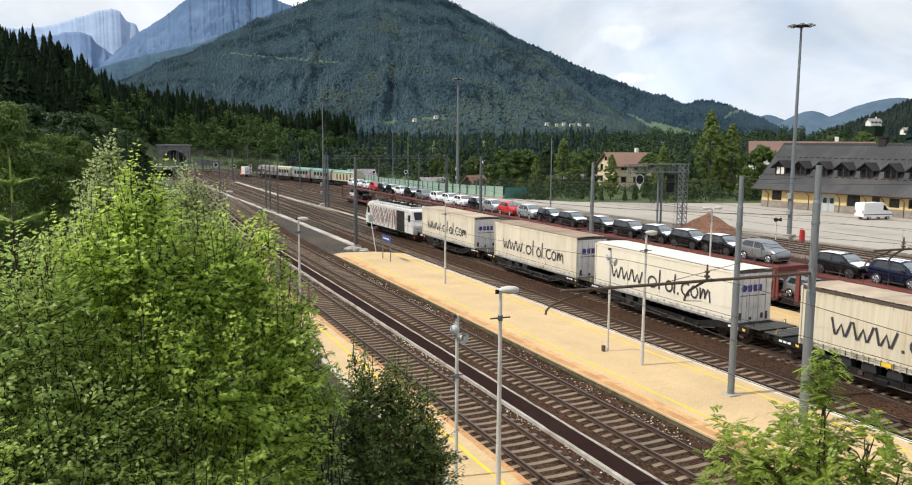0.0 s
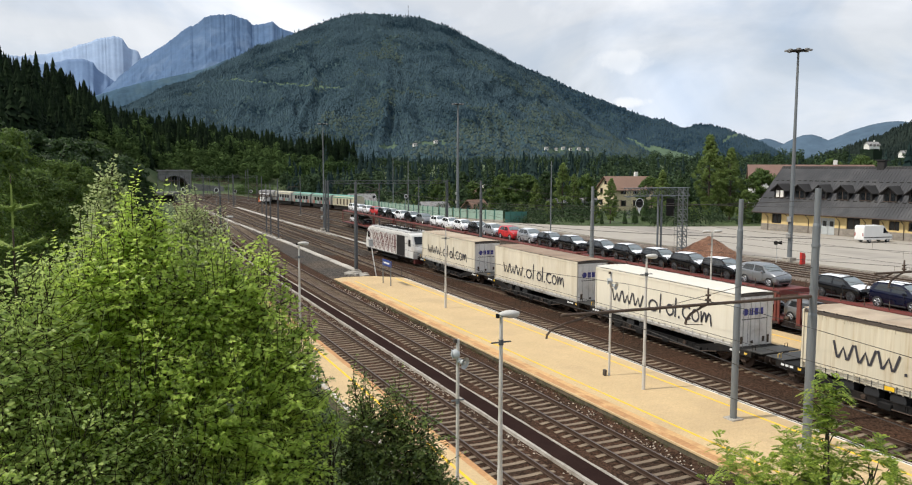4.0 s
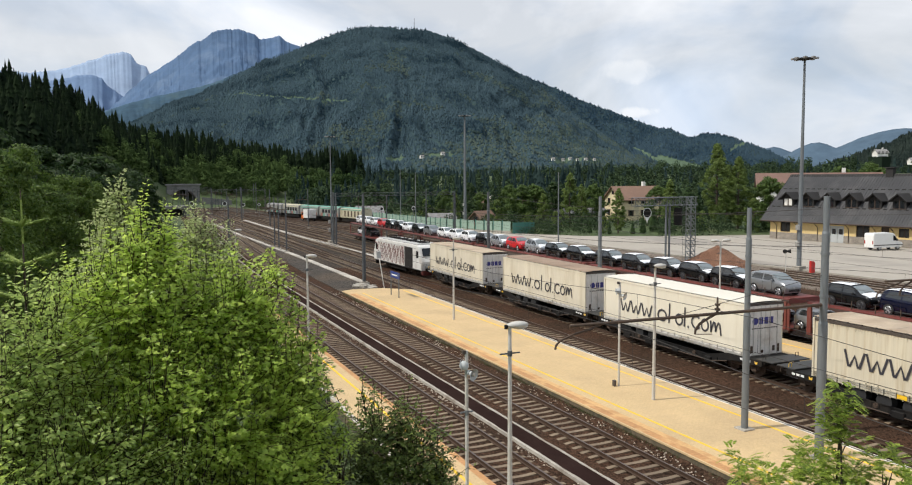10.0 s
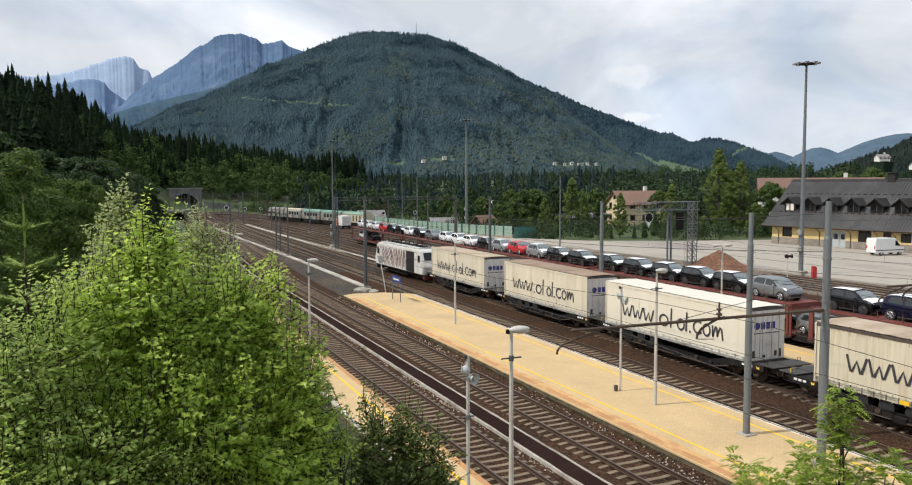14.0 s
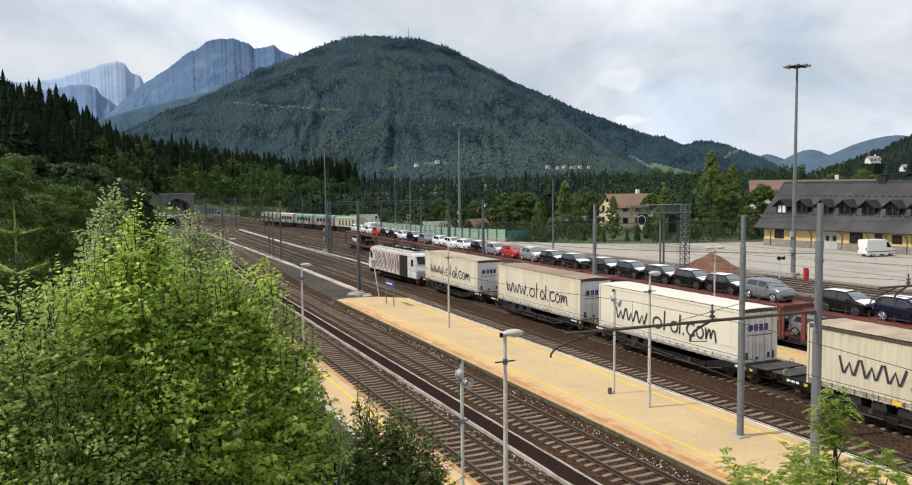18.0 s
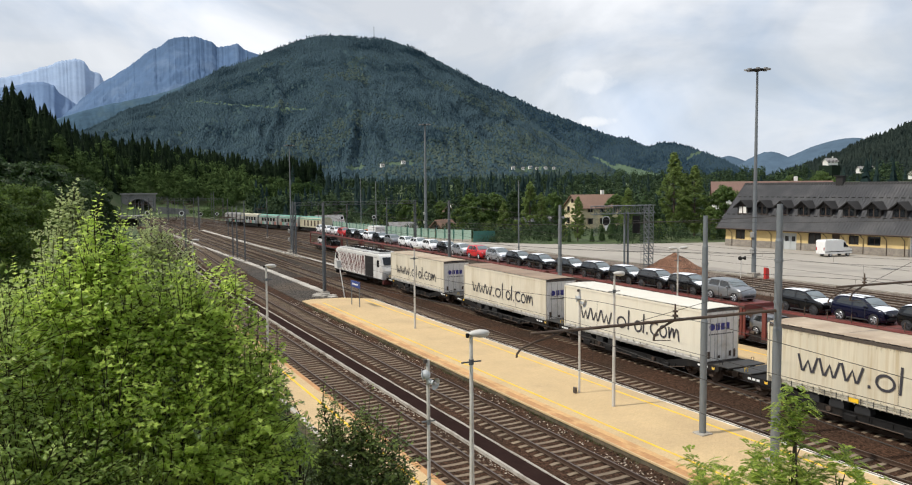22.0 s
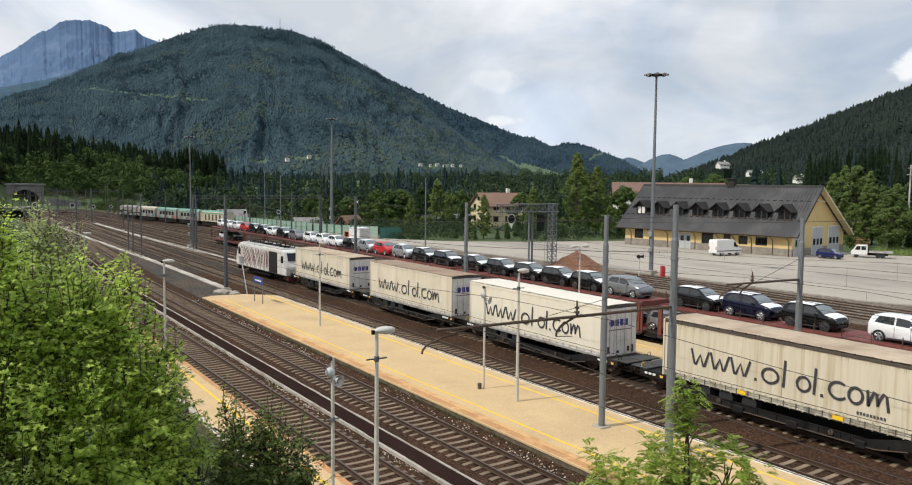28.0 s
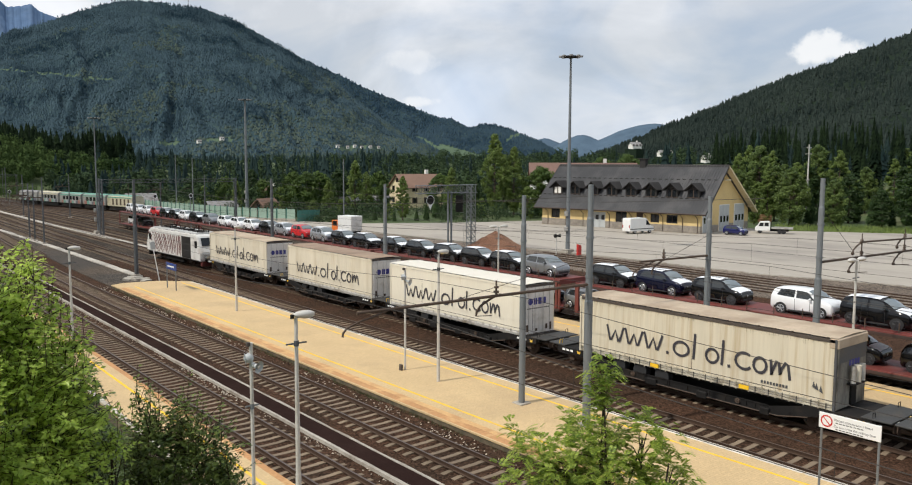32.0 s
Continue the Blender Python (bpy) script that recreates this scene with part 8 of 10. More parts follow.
def mountain(name, label, peaks, mats, size, cells, rough, meadow=None, floor=-20.0):
    """Cones with rounded tops, (bearing, distance, height, steepness, roundness), merged and broken up by noise."""
    tops = [(*at_bearing(b, d), h, s, r) for b, d, h, s, r in peaks]
    cx, cy = sum(t[0] for t in tops) / len(tops), sum(t[1] for t in tops) / len(tops)
    n = cells
    seed = len(label) * 3.7

    def height(x, y):
        z = max(h - s * (math.sqrt((x - px) ** 2 + (y - py) ** 2 + r * r) - r) for px, py, h, s, r in tops)
        k = rough
        for o in range(5):
            f = (0.0018 * 2 ** o)
            z += k * noise.noise((x * f + seed, y * f, seed)) * 0.9
            k *= 0.52
        return z
    verts, faces, idx = [], [], []
    for j in range(n + 1):
        for i in range(n + 1):
            x, y = cx + size * (i / n - 0.5), cy + size * (j / n - 0.5)
            verts.append((x, y, max(height(x, y), floor)))
    for j in range(n):
        for i in range(n):
            a = j * (n + 1) + i
            q = (a, a + 1, a + n + 2, a + n + 1)
            if max(verts[v][2] for v in q) > floor + 0.01:
                faces.append(q)
                idx.append(1 if meadow and meadow(*verts[a]) else 0)
    ob = raw(name, verts, faces, mats, smooth=True, index=idx)
    tagged(ob, label, "mountain", kind="structure")
    return height


def ridged(p, octaves=4):
    """Sharp-crested noise between 0 and 1."""
    v, k, f = 0.0, 0.55, 1.0
    for o in range(octaves):
        v += k * (1 - abs(noise.noise((p[0] * f, p[1] * f, 3.1 * o + p[2])))) ** 2
        k *= 0.5
        f *= 2.1
    return v


def fells(name, label, line, crest_d, foot_d, mats, relief, jag, step, rows, spurs=(0.5, 5.0), meadow=None, floor=-20.0, bulge=1.15, seed=0.0):
    """A mountainside that climbs from its foot to a crest given by bearings and elevations, cut by gullies that run down it."""
    def crest_z(b):
        b = min(max(b, line[0][0]), line[-1][0])
        for (b0, e0), (b1, e1) in zip(line, line[1:]):
            if b <= b1:
                e = e0 + (e1 - e0) * (b - b0) / (b1 - b0)
                break
        e += jag * (noise.noise((b * 1.7, seed, 1)) + 0.6 * noise.noise((b * 5.3, seed, 2)) + 0.4 * noise.noise((b * 13.0, seed, 3)))
        return 10.8 + crest_d * math.tan(radians(e))

    def height(x, y):
        b, d = bearing_of(x, y), math.hypot(x, y)
        zc = crest_z(b)
        if d >= crest_d:
            return zc - 0.7 * (d - crest_d)
        u = max(0.0, (d - foot_d) / (crest_d - foot_d))
        cut = ridged((b * spurs[0] + 0.6 * noise.noise((b * 0.3, u * 3, seed)) + u * 0.5, u * spurs[1] * 0.35, seed)) - 0.62
        return floor + (zc - floor) * u ** bulge + relief * cut * min(1.0, (1 - u) * 5) * min(1.0, u * 4)
    nb = int((line[-1][0] - line[0][0]) / step)
    ds = [foot_d + (crest_d - foot_d) * j / rows for j in range(rows + 1)] + [crest_d + 60, crest_d + 300, crest_d + 1400]
    verts, faces, idx = [], [], []
    for d in ds:
        for i in range(nb + 1):
            x, y = at_bearing(line[0][0] + step * i, d)
            verts.append((x, y, max(height(x, y), floor)))
    for j in range(len(ds) - 1):
        for i in range(nb):
            q = j * (nb + 1) + i
            faces.append((q, q + 1, q + nb + 2, q + nb + 1))
            idx.append(1 if meadow and meadow(*verts[q]) else 0)
    tagged(raw(name, verts, faces, mats, smooth=True, index=idx), label, "mountain", kind="structure")
    return height


def bearing_of(x, y):
    return math.degrees(math.atan2(x, y))


def main_meadow(x, y, z):
    b, e = bearing_of(x, y), math.degrees(math.atan2(z - 10.8, math.hypot(x, y)))
    if 7.6 < b < 16.6 and abs(e - (5.85 - 0.055 * (b - 7.6) + 0.16 * noise.noise((b * 1.3, 0, 0)))) < 0.055 + 0.05 * noise.noise((b * 2.1, 4, 0)):
        return True
    if 18.6 < b < 19.8 and 1.2 < e < 1.5 or 21.6 < b < 23.4 and 1.45 < e < 1.75 or 30.2 < b < 33.9 and 0.95 < e < 1.3:
        return noise.noise((x * 0.02, y * 0.02, 7)) > -0.25
    return ski_slope(x, y, z)


def ski_slope(x, y, z):
    """Two cleared runs down the foothills and two meadows near their crest, with ragged edges."""
    b, e = bearing_of(x, y), math.degrees(math.atan2(z - 10.8, math.hypot(x, y)))
    rag = 0.12 * noise.noise((x * 0.012, y * 0.012, 3)) + 0.06 * noise.noise((x * 0.04, y * 0.04, 5))
    if 35.2 < b < 38.3 and abs(e - (2.62 - 0.6 * (b - 35.3)) + rag) < 0.13:
        return True
    if 37.8 < b < 41.3 and -0.3 < e + rag < 1.52 - 0.27 * (b - 37.8) and e > 1.3 - 0.75 * (b - 37.8) + rag:
        return True
    return 38.9 < b < 40.6 and abs(e - 2.75 + rag) < 0.09 or 42.6 < b < 43.6 and abs(e - (1.9 + 0.45 * (b - 42.9)) + rag) < 0.12


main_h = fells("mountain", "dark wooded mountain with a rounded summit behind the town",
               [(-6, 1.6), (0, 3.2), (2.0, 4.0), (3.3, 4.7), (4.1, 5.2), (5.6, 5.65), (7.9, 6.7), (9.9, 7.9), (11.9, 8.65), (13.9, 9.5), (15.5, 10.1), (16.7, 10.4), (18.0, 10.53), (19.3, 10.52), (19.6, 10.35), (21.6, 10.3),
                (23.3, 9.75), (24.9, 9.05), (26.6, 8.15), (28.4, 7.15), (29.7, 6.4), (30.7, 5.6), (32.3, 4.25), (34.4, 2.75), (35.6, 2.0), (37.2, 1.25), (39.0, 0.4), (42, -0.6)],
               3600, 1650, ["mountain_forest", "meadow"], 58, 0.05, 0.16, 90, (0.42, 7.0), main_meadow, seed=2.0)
back_h = fells("mountain", "wooded ridge behind the mountain, blue haze in its colour",
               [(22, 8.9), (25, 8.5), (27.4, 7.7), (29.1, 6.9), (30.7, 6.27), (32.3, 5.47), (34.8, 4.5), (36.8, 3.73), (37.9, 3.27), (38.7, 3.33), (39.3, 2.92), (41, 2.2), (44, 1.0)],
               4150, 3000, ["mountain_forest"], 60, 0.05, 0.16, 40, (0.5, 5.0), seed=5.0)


ridge_h = fells("mountain", "wooded foothills with a green ski slope",
                [(32, 0.6), (33.6, 1.6), (35.6, 2.5), (37.9, 2.75), (39.9, 2.6), (40.8, 2.88), (41.8, 2.86), (42.9, 2.52), (44.0, 2.1), (45.1, 1.62), (46.0, 1.1), (47.5, 0.3), (49, -0.3)],
                3900, 2700, ["mountain_forest", "meadow"], 40, 0.05, 0.08, 70, (0.5, 5.0), ski_slope, seed=9.0)
right_h = mountain("mountain", "dark wooded mountainside beyond the depot", [(71.5, 1700, 268, 0.43, 90), (65.5, 1740, 212, 0.42, 70), (62.0, 1750, 172, 0.42, 60), (58.5, 1780, 122, 0.45, 50), (56.0, 1800, 92, 0.5, 40), (80.0, 1600, 270, 0.4, 90)], ["slope_floor", "meadow"], 2000, 110, 18, lambda x, y, z: noise.noise((x * 0.012, y * 0.012, 2)) > 0.55 and z < 60)
# the blue and the paleness of these ranges are haze held in their materials
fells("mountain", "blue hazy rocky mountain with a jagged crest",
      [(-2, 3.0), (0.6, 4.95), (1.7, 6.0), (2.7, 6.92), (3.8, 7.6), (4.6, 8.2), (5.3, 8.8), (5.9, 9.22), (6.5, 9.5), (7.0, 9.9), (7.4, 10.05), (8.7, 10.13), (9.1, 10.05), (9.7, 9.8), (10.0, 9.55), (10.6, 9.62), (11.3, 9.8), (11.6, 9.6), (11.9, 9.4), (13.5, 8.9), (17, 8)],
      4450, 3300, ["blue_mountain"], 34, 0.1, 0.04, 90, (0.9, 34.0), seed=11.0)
fells("mountain", "wooded shoulder below the rocky mountain, blue haze in its colour",
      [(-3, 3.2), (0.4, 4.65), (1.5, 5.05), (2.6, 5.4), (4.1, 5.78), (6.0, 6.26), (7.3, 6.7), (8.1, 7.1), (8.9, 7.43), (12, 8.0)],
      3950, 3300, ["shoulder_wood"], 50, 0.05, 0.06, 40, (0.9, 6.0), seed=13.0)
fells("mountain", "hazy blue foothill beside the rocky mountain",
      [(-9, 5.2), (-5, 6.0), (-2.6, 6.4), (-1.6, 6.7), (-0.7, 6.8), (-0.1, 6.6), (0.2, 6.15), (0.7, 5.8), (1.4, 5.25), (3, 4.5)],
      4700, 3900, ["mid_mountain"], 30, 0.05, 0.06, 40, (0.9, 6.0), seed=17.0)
fells("mountain", "distant rock peaks with pale haze in their colour",
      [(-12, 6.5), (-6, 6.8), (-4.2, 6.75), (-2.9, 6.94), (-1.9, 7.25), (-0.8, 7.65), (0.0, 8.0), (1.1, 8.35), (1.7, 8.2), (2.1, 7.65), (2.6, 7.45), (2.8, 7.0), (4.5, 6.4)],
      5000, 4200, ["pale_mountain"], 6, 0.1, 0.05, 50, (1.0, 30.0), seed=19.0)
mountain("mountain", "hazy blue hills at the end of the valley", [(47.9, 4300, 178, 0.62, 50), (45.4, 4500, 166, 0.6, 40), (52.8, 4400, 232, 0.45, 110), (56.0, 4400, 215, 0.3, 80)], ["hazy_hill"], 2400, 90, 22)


# spruces of valley floor and far slope: haze greys and blues painted in
M["needle_valley"] = leafy("needle_valley", (0.011, 0.022, 0.022), (0.028, 0.046, 0.042), 0.0, 0.9, scale=0.02, each_by=0.4)
M["needle_slope"] = leafy("needle_slope", (0.013, 0.021, 0.02), (0.033, 0.045, 0.038), 0.0, 0.9, scale=0.008, each_by=0.35)


# ---- forests: many small conifers and round crowns, each kind one joined mass ----
def conifer_mass(name, label, spots, mats, tiers=2, sides=6, parent=None):
    verts, faces = [], []
    rnd = random.Random(5)
    for x, y, z, h, r in spots:
        for k in range(tiers):
            o = len(verts)
            z0, z1 = z + h * (0.12 + 0.72 * k / tiers), z + h * (0.5 + 0.5 * (k + 1) / tiers) if k == tiers - 1 else z + h * (0.45 + 0.75 * k / tiers)
            rr = r * (1 - 0.75 * k / tiers)
            a0 = rnd.random() * 6
            for s in range(sides):
                a = a0 + 2 * math.pi * s / sides
                q = rr * (0.75 + 0.5 * rnd.random())
                verts.append((x + q * math.cos(a), y + q * math.sin(a), z0 + h * 0.05 * rnd.random()))
            verts.append((x + 0.02 * h * (rnd.random() - 0.5), y, z1))
            for s in range(sides):
                faces.append((o + s, o + (s + 1) % sides, o + sides))
    return tagged(raw(name, verts, faces, mats), label, "forest", kind="stuff")


def spruce_mass(name, label, spots, mat, tiers, sides, seed=3):
    """Spruces of ragged overlapping skirts, narrowing to a pointed top."""
    r = np.random.RandomState(seed)
    P = np.array(spots, dtype=float)
    m = len(P)
    V, F, o = [], [], 0
    for k in range(tiers):
        u0 = 0.06 + 0.86 * k / tiers
        u1 = min(1.0, u0 + 1.9 * 0.86 / tiers) if k < tiers - 1 else 1.0
        shift = r.rand(m) * 6.28
        grow = 0.85 + 0.3 * r.rand(m)
        for s in range(sides):
            a = shift + 6.2832 * (s + 0.5 * (r.rand(m) - 0.5)) / sides
            rad = P[:, 4] * (1 - u0) ** 0.9 * grow * ((0.62 if s % 2 else 1.0) + 0.3 * (r.rand(m) - 0.5))
            V.append(np.stack([P[:, 0] + rad * np.cos(a), P[:, 1] + rad * np.sin(a), P[:, 2] + P[:, 3] * (u0 + (0.03 if s % 2 else -0.01) + 0.02 * (r.rand(m) - 0.5))], 1))
        V.append(np.stack([P[:, 0] + 0.05 * P[:, 4] * (r.rand(m) - 0.5), P[:, 1], P[:, 2] + P[:, 3] * u1], 1))
        for s in range(sides):
            F.append((o + s, o + (s + 1) % sides, o + sides))
        o += sides + 1
    V = np.stack(V, 1).reshape(-1, 3)
    F = (np.arange(m)[:, None, None] * o + np.array(F)[None]).reshape(-1, 3)
    return tagged(raw(name, V.tolist(), F.tolist(), mat), label, "forest", kind="stuff")


rnd = random.Random(11)


def uneven(spots, low_, high_, seed):
    """Stands of unlike age: heights change from clump to clump and from tree to tree."""
    ru = random.Random(seed)
    out_ = []
    for x, y, z, h, r in spots:
        k = low_ + (high_ - low_) * min(1, max(0, 0.5 + 0.9 * noise.noise((x * 0.035, y * 0.035, seed)) + ru.uniform(-0.35, 0.35)))
        out_.append((x, y, z, h * k, r * (0.45 + 0.55 * k) * ru.uniform(0.8, 1.3)))
    return out_


def scatter_polar(b0, b1, d0, d1, count, height, keep, hmin, hmax, slim=0.2):
    out_ = []
    while len(out_) < count:
        b, d = rnd.uniform(b0, b1), math.sqrt(rnd.uniform(d0 * d0, d1 * d1))
        x, y = at_bearing(b, d)
        z = height(x, y)
        if keep(x, y, z):
            h = rnd.uniform(hmin, hmax)
            out_.append((x, y, z - 1, h, h * slim * rnd.uniform(0.8, 1.3)))
        elif rnd.random() < 0.002:
            out_.append((x, y, z - 5, 1, 1))
    return out_


def woodland(x, y, z):
    """Where broadleaf woods break up the mountain's conifers, mostly low on its sunny flank."""
    return noise.noise((x * 0.0045, y * 0.0045, 9)) + 0.5 * noise.noise((x * 0.016, y * 0.016, 3)) + 0.02 * (bearing_of(x, y) - 20) - 0.0011 * (z - 250) > 0.18


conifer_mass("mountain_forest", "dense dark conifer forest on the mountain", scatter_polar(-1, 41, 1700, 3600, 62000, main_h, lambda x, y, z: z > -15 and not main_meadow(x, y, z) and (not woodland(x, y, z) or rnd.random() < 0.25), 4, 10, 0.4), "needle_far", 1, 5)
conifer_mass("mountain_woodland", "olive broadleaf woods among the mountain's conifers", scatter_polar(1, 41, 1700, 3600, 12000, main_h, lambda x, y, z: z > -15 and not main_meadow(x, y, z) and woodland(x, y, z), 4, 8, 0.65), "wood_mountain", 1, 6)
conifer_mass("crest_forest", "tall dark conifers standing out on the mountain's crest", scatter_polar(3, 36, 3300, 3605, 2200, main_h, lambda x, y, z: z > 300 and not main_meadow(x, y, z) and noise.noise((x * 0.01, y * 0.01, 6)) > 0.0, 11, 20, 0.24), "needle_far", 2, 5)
conifer_mass("ridge_line_forest", "conifer forest on the ridge behind the mountain, tinted with painted haze", scatter_polar(24, 43, 3200, 4155, 9000, back_h, lambda x, y, z: z > -15, 7, 14, 0.4), "needle_back", 1, 5)
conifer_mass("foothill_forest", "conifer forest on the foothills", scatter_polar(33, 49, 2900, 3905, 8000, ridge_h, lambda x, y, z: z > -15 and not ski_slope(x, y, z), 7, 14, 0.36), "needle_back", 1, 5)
spruce_mass("slope_forest", "dark conifer forest on the valley side", uneven(scatter_polar(48, 84, 900, 1760, 16000, right_h, lambda x, y, z: z > -15, 9, 14, 0.3), 0.4, 1.15, 6), "needle_slope", 3, 7, 8)


def hill_keep(x, y, z):
    return ridge(x, y) > (5.5 if x < -30 else 11.0 + 6 * noise.noise((x * 0.03, y * 0.03, 5))) and (y > 352 or x < 8 + bend(y) - 25)


near_side = []
for k in range(330):
    b, d = rnd.uniform(-16, 1.5), rnd.uniform(110, 210)
    x, y = at_bearing(b, d)
    top = 10.8 + d * math.tan(radians(rnd.uniform(0.1, 1.0) * max(0.7, 3.0 - 0.3 * (b + 8))))
    h = top - land(x, y)
    if h > 6:
        near_side.append((x, y, land(x, y) - 0.5, h, h * rnd.uniform(0.15, 0.22)))
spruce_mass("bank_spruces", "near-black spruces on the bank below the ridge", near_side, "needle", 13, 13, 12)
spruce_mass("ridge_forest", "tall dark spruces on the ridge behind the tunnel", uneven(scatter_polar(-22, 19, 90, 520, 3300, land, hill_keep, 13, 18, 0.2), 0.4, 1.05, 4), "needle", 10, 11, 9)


def crown_mass(name, label, spots, mat, leaves=60, size=0.9):
    """Broadleaf crowns built of leaf clumps, all joined."""
    r = np.random.RandomState(3)
    kc = 12
    m, per = len(spots), max(4, leaves // kc)
    A = np.array(spots, dtype=float)
    cc = np.repeat(A, kc, axis=0)
    n1 = len(cc)
    v = r.normal(size=(n1, 3))
    v /= np.linalg.norm(v, axis=1)[:, None]
    u = 0.35 + 0.6 * r.rand(n1, 1)
    taper = 1 - 0.45 * np.clip(v[:, 2:3], 0, 1)
    pos = cc[:, :3] + np.array((0, 0, 1.0)) * cc[:, 3:4] * 0.52 + v * u * np.concatenate([cc[:, 4:5] * taper, cc[:, 4:5] * taper, cc[:, 3:4] * 0.44], 1)
    sc = cc[:, 4:5] * (0.32 + 0.3 * r.rand(n1, 1))
    pos, sc, hh = np.repeat(pos, per, axis=0), np.repeat(sc, per, axis=0), np.repeat(cc[:, 3:4], per, axis=0)
    n = len(pos)
    v = r.normal(size=(n, 3))
    v /= np.linalg.norm(v, axis=1)[:, None]
    pos = pos + v * sc * (0.6 + 0.45 * r.rand(n, 1))
    s = hh * 0.085 * size * (0.6 + 0.8 * r.rand(n, 1))
    nrm = v + np.array((0, 0, 0.3)) + 0.3 * r.normal(size=(n, 3))
    nrm /= np.linalg.norm(nrm, axis=1)[:, None]
    t1 = np.cross(nrm, r.normal(size=(n, 3)))
    t1 /= np.linalg.norm(t1, axis=1)[:, None]
    t2 = np.cross(nrm, t1)
    q = np.stack([pos - s * t1, pos - s * t2 * 0.7, pos + s * t1, pos + s * t2 * 0.7], 1).reshape(-1, 3)
    f = np.arange(4 * n).reshape(-1, 4)
    return tagged(raw(name, q.tolist(), f.tolist(), mat), label, "trees", kind="stuff")


low = []
for k in range(110):
    y = rnd.uniform(170, 340)
    x = 8.9 + bend(y) - rnd.uniform(6, 30)
    h = rnd.uniform(4, 8)
    if bearing_of(x, y) < 3.2 - 120 / y:
        low.append((x, y, land(x, y) - 0.5, h, h * 0.36))
for k in range(85):
    x, y = rnd.uniform(-10, 100), rnd.uniform(349, 400)
    h = rnd.uniform(5, 10)
    low.append((x, y, land(x, y) - 0.5, h, h * 0.4))
for k in range(70):
    x, y = rnd.uniform(36, 60), rnd.uniform(285, 336)
    if x < 62 - 0.13 * (y - 200):
        continue
    h = rnd.uniform(2, 5)
    low.append((x, y, land(x, y) - 0.5, h, h * 0.5))
for k in range(230):
    while True:
        b, d = rnd.uniform(-14, 17), rnd.uniform(330, 420)
        x, y = at_bearing(b, d)
        if 3 < ridge(x, y) < 20 and not (2.9 < b < 6.6 and y < 362):
            break
    h = rnd.uniform(7, 13)
    low.append((x, y, land(x, y) - 0.5, h, h * 0.3))
crown_mass("hillside_bushes", "light green broadleaf trees and bushes along the foot of the ridge", low, "wood_light", 432, 0.4)


def clearing(b, d):
    """Open ground in front of the houses on the slope."""
    return d < 560 and (50.4 < b < 53.6 or 55.4 < b < 57.6)


mix = []
for k in range(900):
    b, d = rnd.uniform(12, 62), rnd.uniform(215, 760)
    x, y = at_bearing(b, d)
    if x < 60 and y < 262 or 33.2 < b < 38.5 and d < 245 or clearing(b, d):
        continue
    h = rnd.uniform(5, 12)
    mix.append((x, y, land(x, y) - 0.5, h, h * 0.34))
for k in range(230):
    b, d = rnd.uniform(20, 47), rnd.uniform(150, 185)
    x, y = at_bearing(b, d)
    if 34 < b < 37.5 and d < 172 or x < 72 or y < 118:
        continue
    h = rnd.uniform(1.6, 4.5)
    mix.append((x, y, land(x, y) - 0.4, h, h * 0.55))
for k in range(420):
    b, d = rnd.uniform(12, 50), rnd.uniform(200, 420)
    x, y = at_bearing(b, d)
    if x < 66 and y < 262 or 33.2 < b < 38.5 and d < 245:
        continue
    h = rnd.uniform(3.5, 8)
    mix.append((x, y, land(x, y) - 0.5, h, h * 0.42))
crown_mass("valley_trees", "mixed green trees between the houses of the valley", mix, "wood_far", 264, 0.44)
spots = []
for k in range(3400):
    b, d = rnd.uniform(12, 72), math.sqrt(rnd.uniform(330 ** 2, 1900 ** 2)) if k % 4 else rnd.uniform(235, 560)
    x, y = at_bearing(b, d)
    if clearing(b, d) or x < 66 and y < 262 or 33.2 < b < 38.5 and d < 245:
        continue
    h = rnd.uniform(9, 15) if not 35 < b < 51 else rnd.uniform(6, 10)
    spots.append((x, y, land(x, y) - 0.5, h, h * rnd.uniform(0.16, 0.24)))
spruce_mass("valley_spruces", "dark spruces between the houses of the valley", uneven(spots, 0.4, 1.1, 7), "needle_valley", 6, 8, 10)
spots = []
for k in range(330):
    b, d = rnd.uniform(57, 84), rnd.uniform(205, 430)
    x, y = at_bearing(b, d)
    if x > 138:
        spots.append((x, y, land(x, y) - 0.5, rnd.uniform(11, 20), rnd.uniform(2.0, 3.2)))
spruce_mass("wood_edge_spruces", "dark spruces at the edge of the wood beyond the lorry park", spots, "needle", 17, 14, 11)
# tall grass along the far edge of the lorry park
rg = random.Random(91)
verts, faces = [], []
EDGE = [(126.5, 70.5), (132, 62.2), (138, 53.8), (146, 39), (151, 12), (155, -20)]
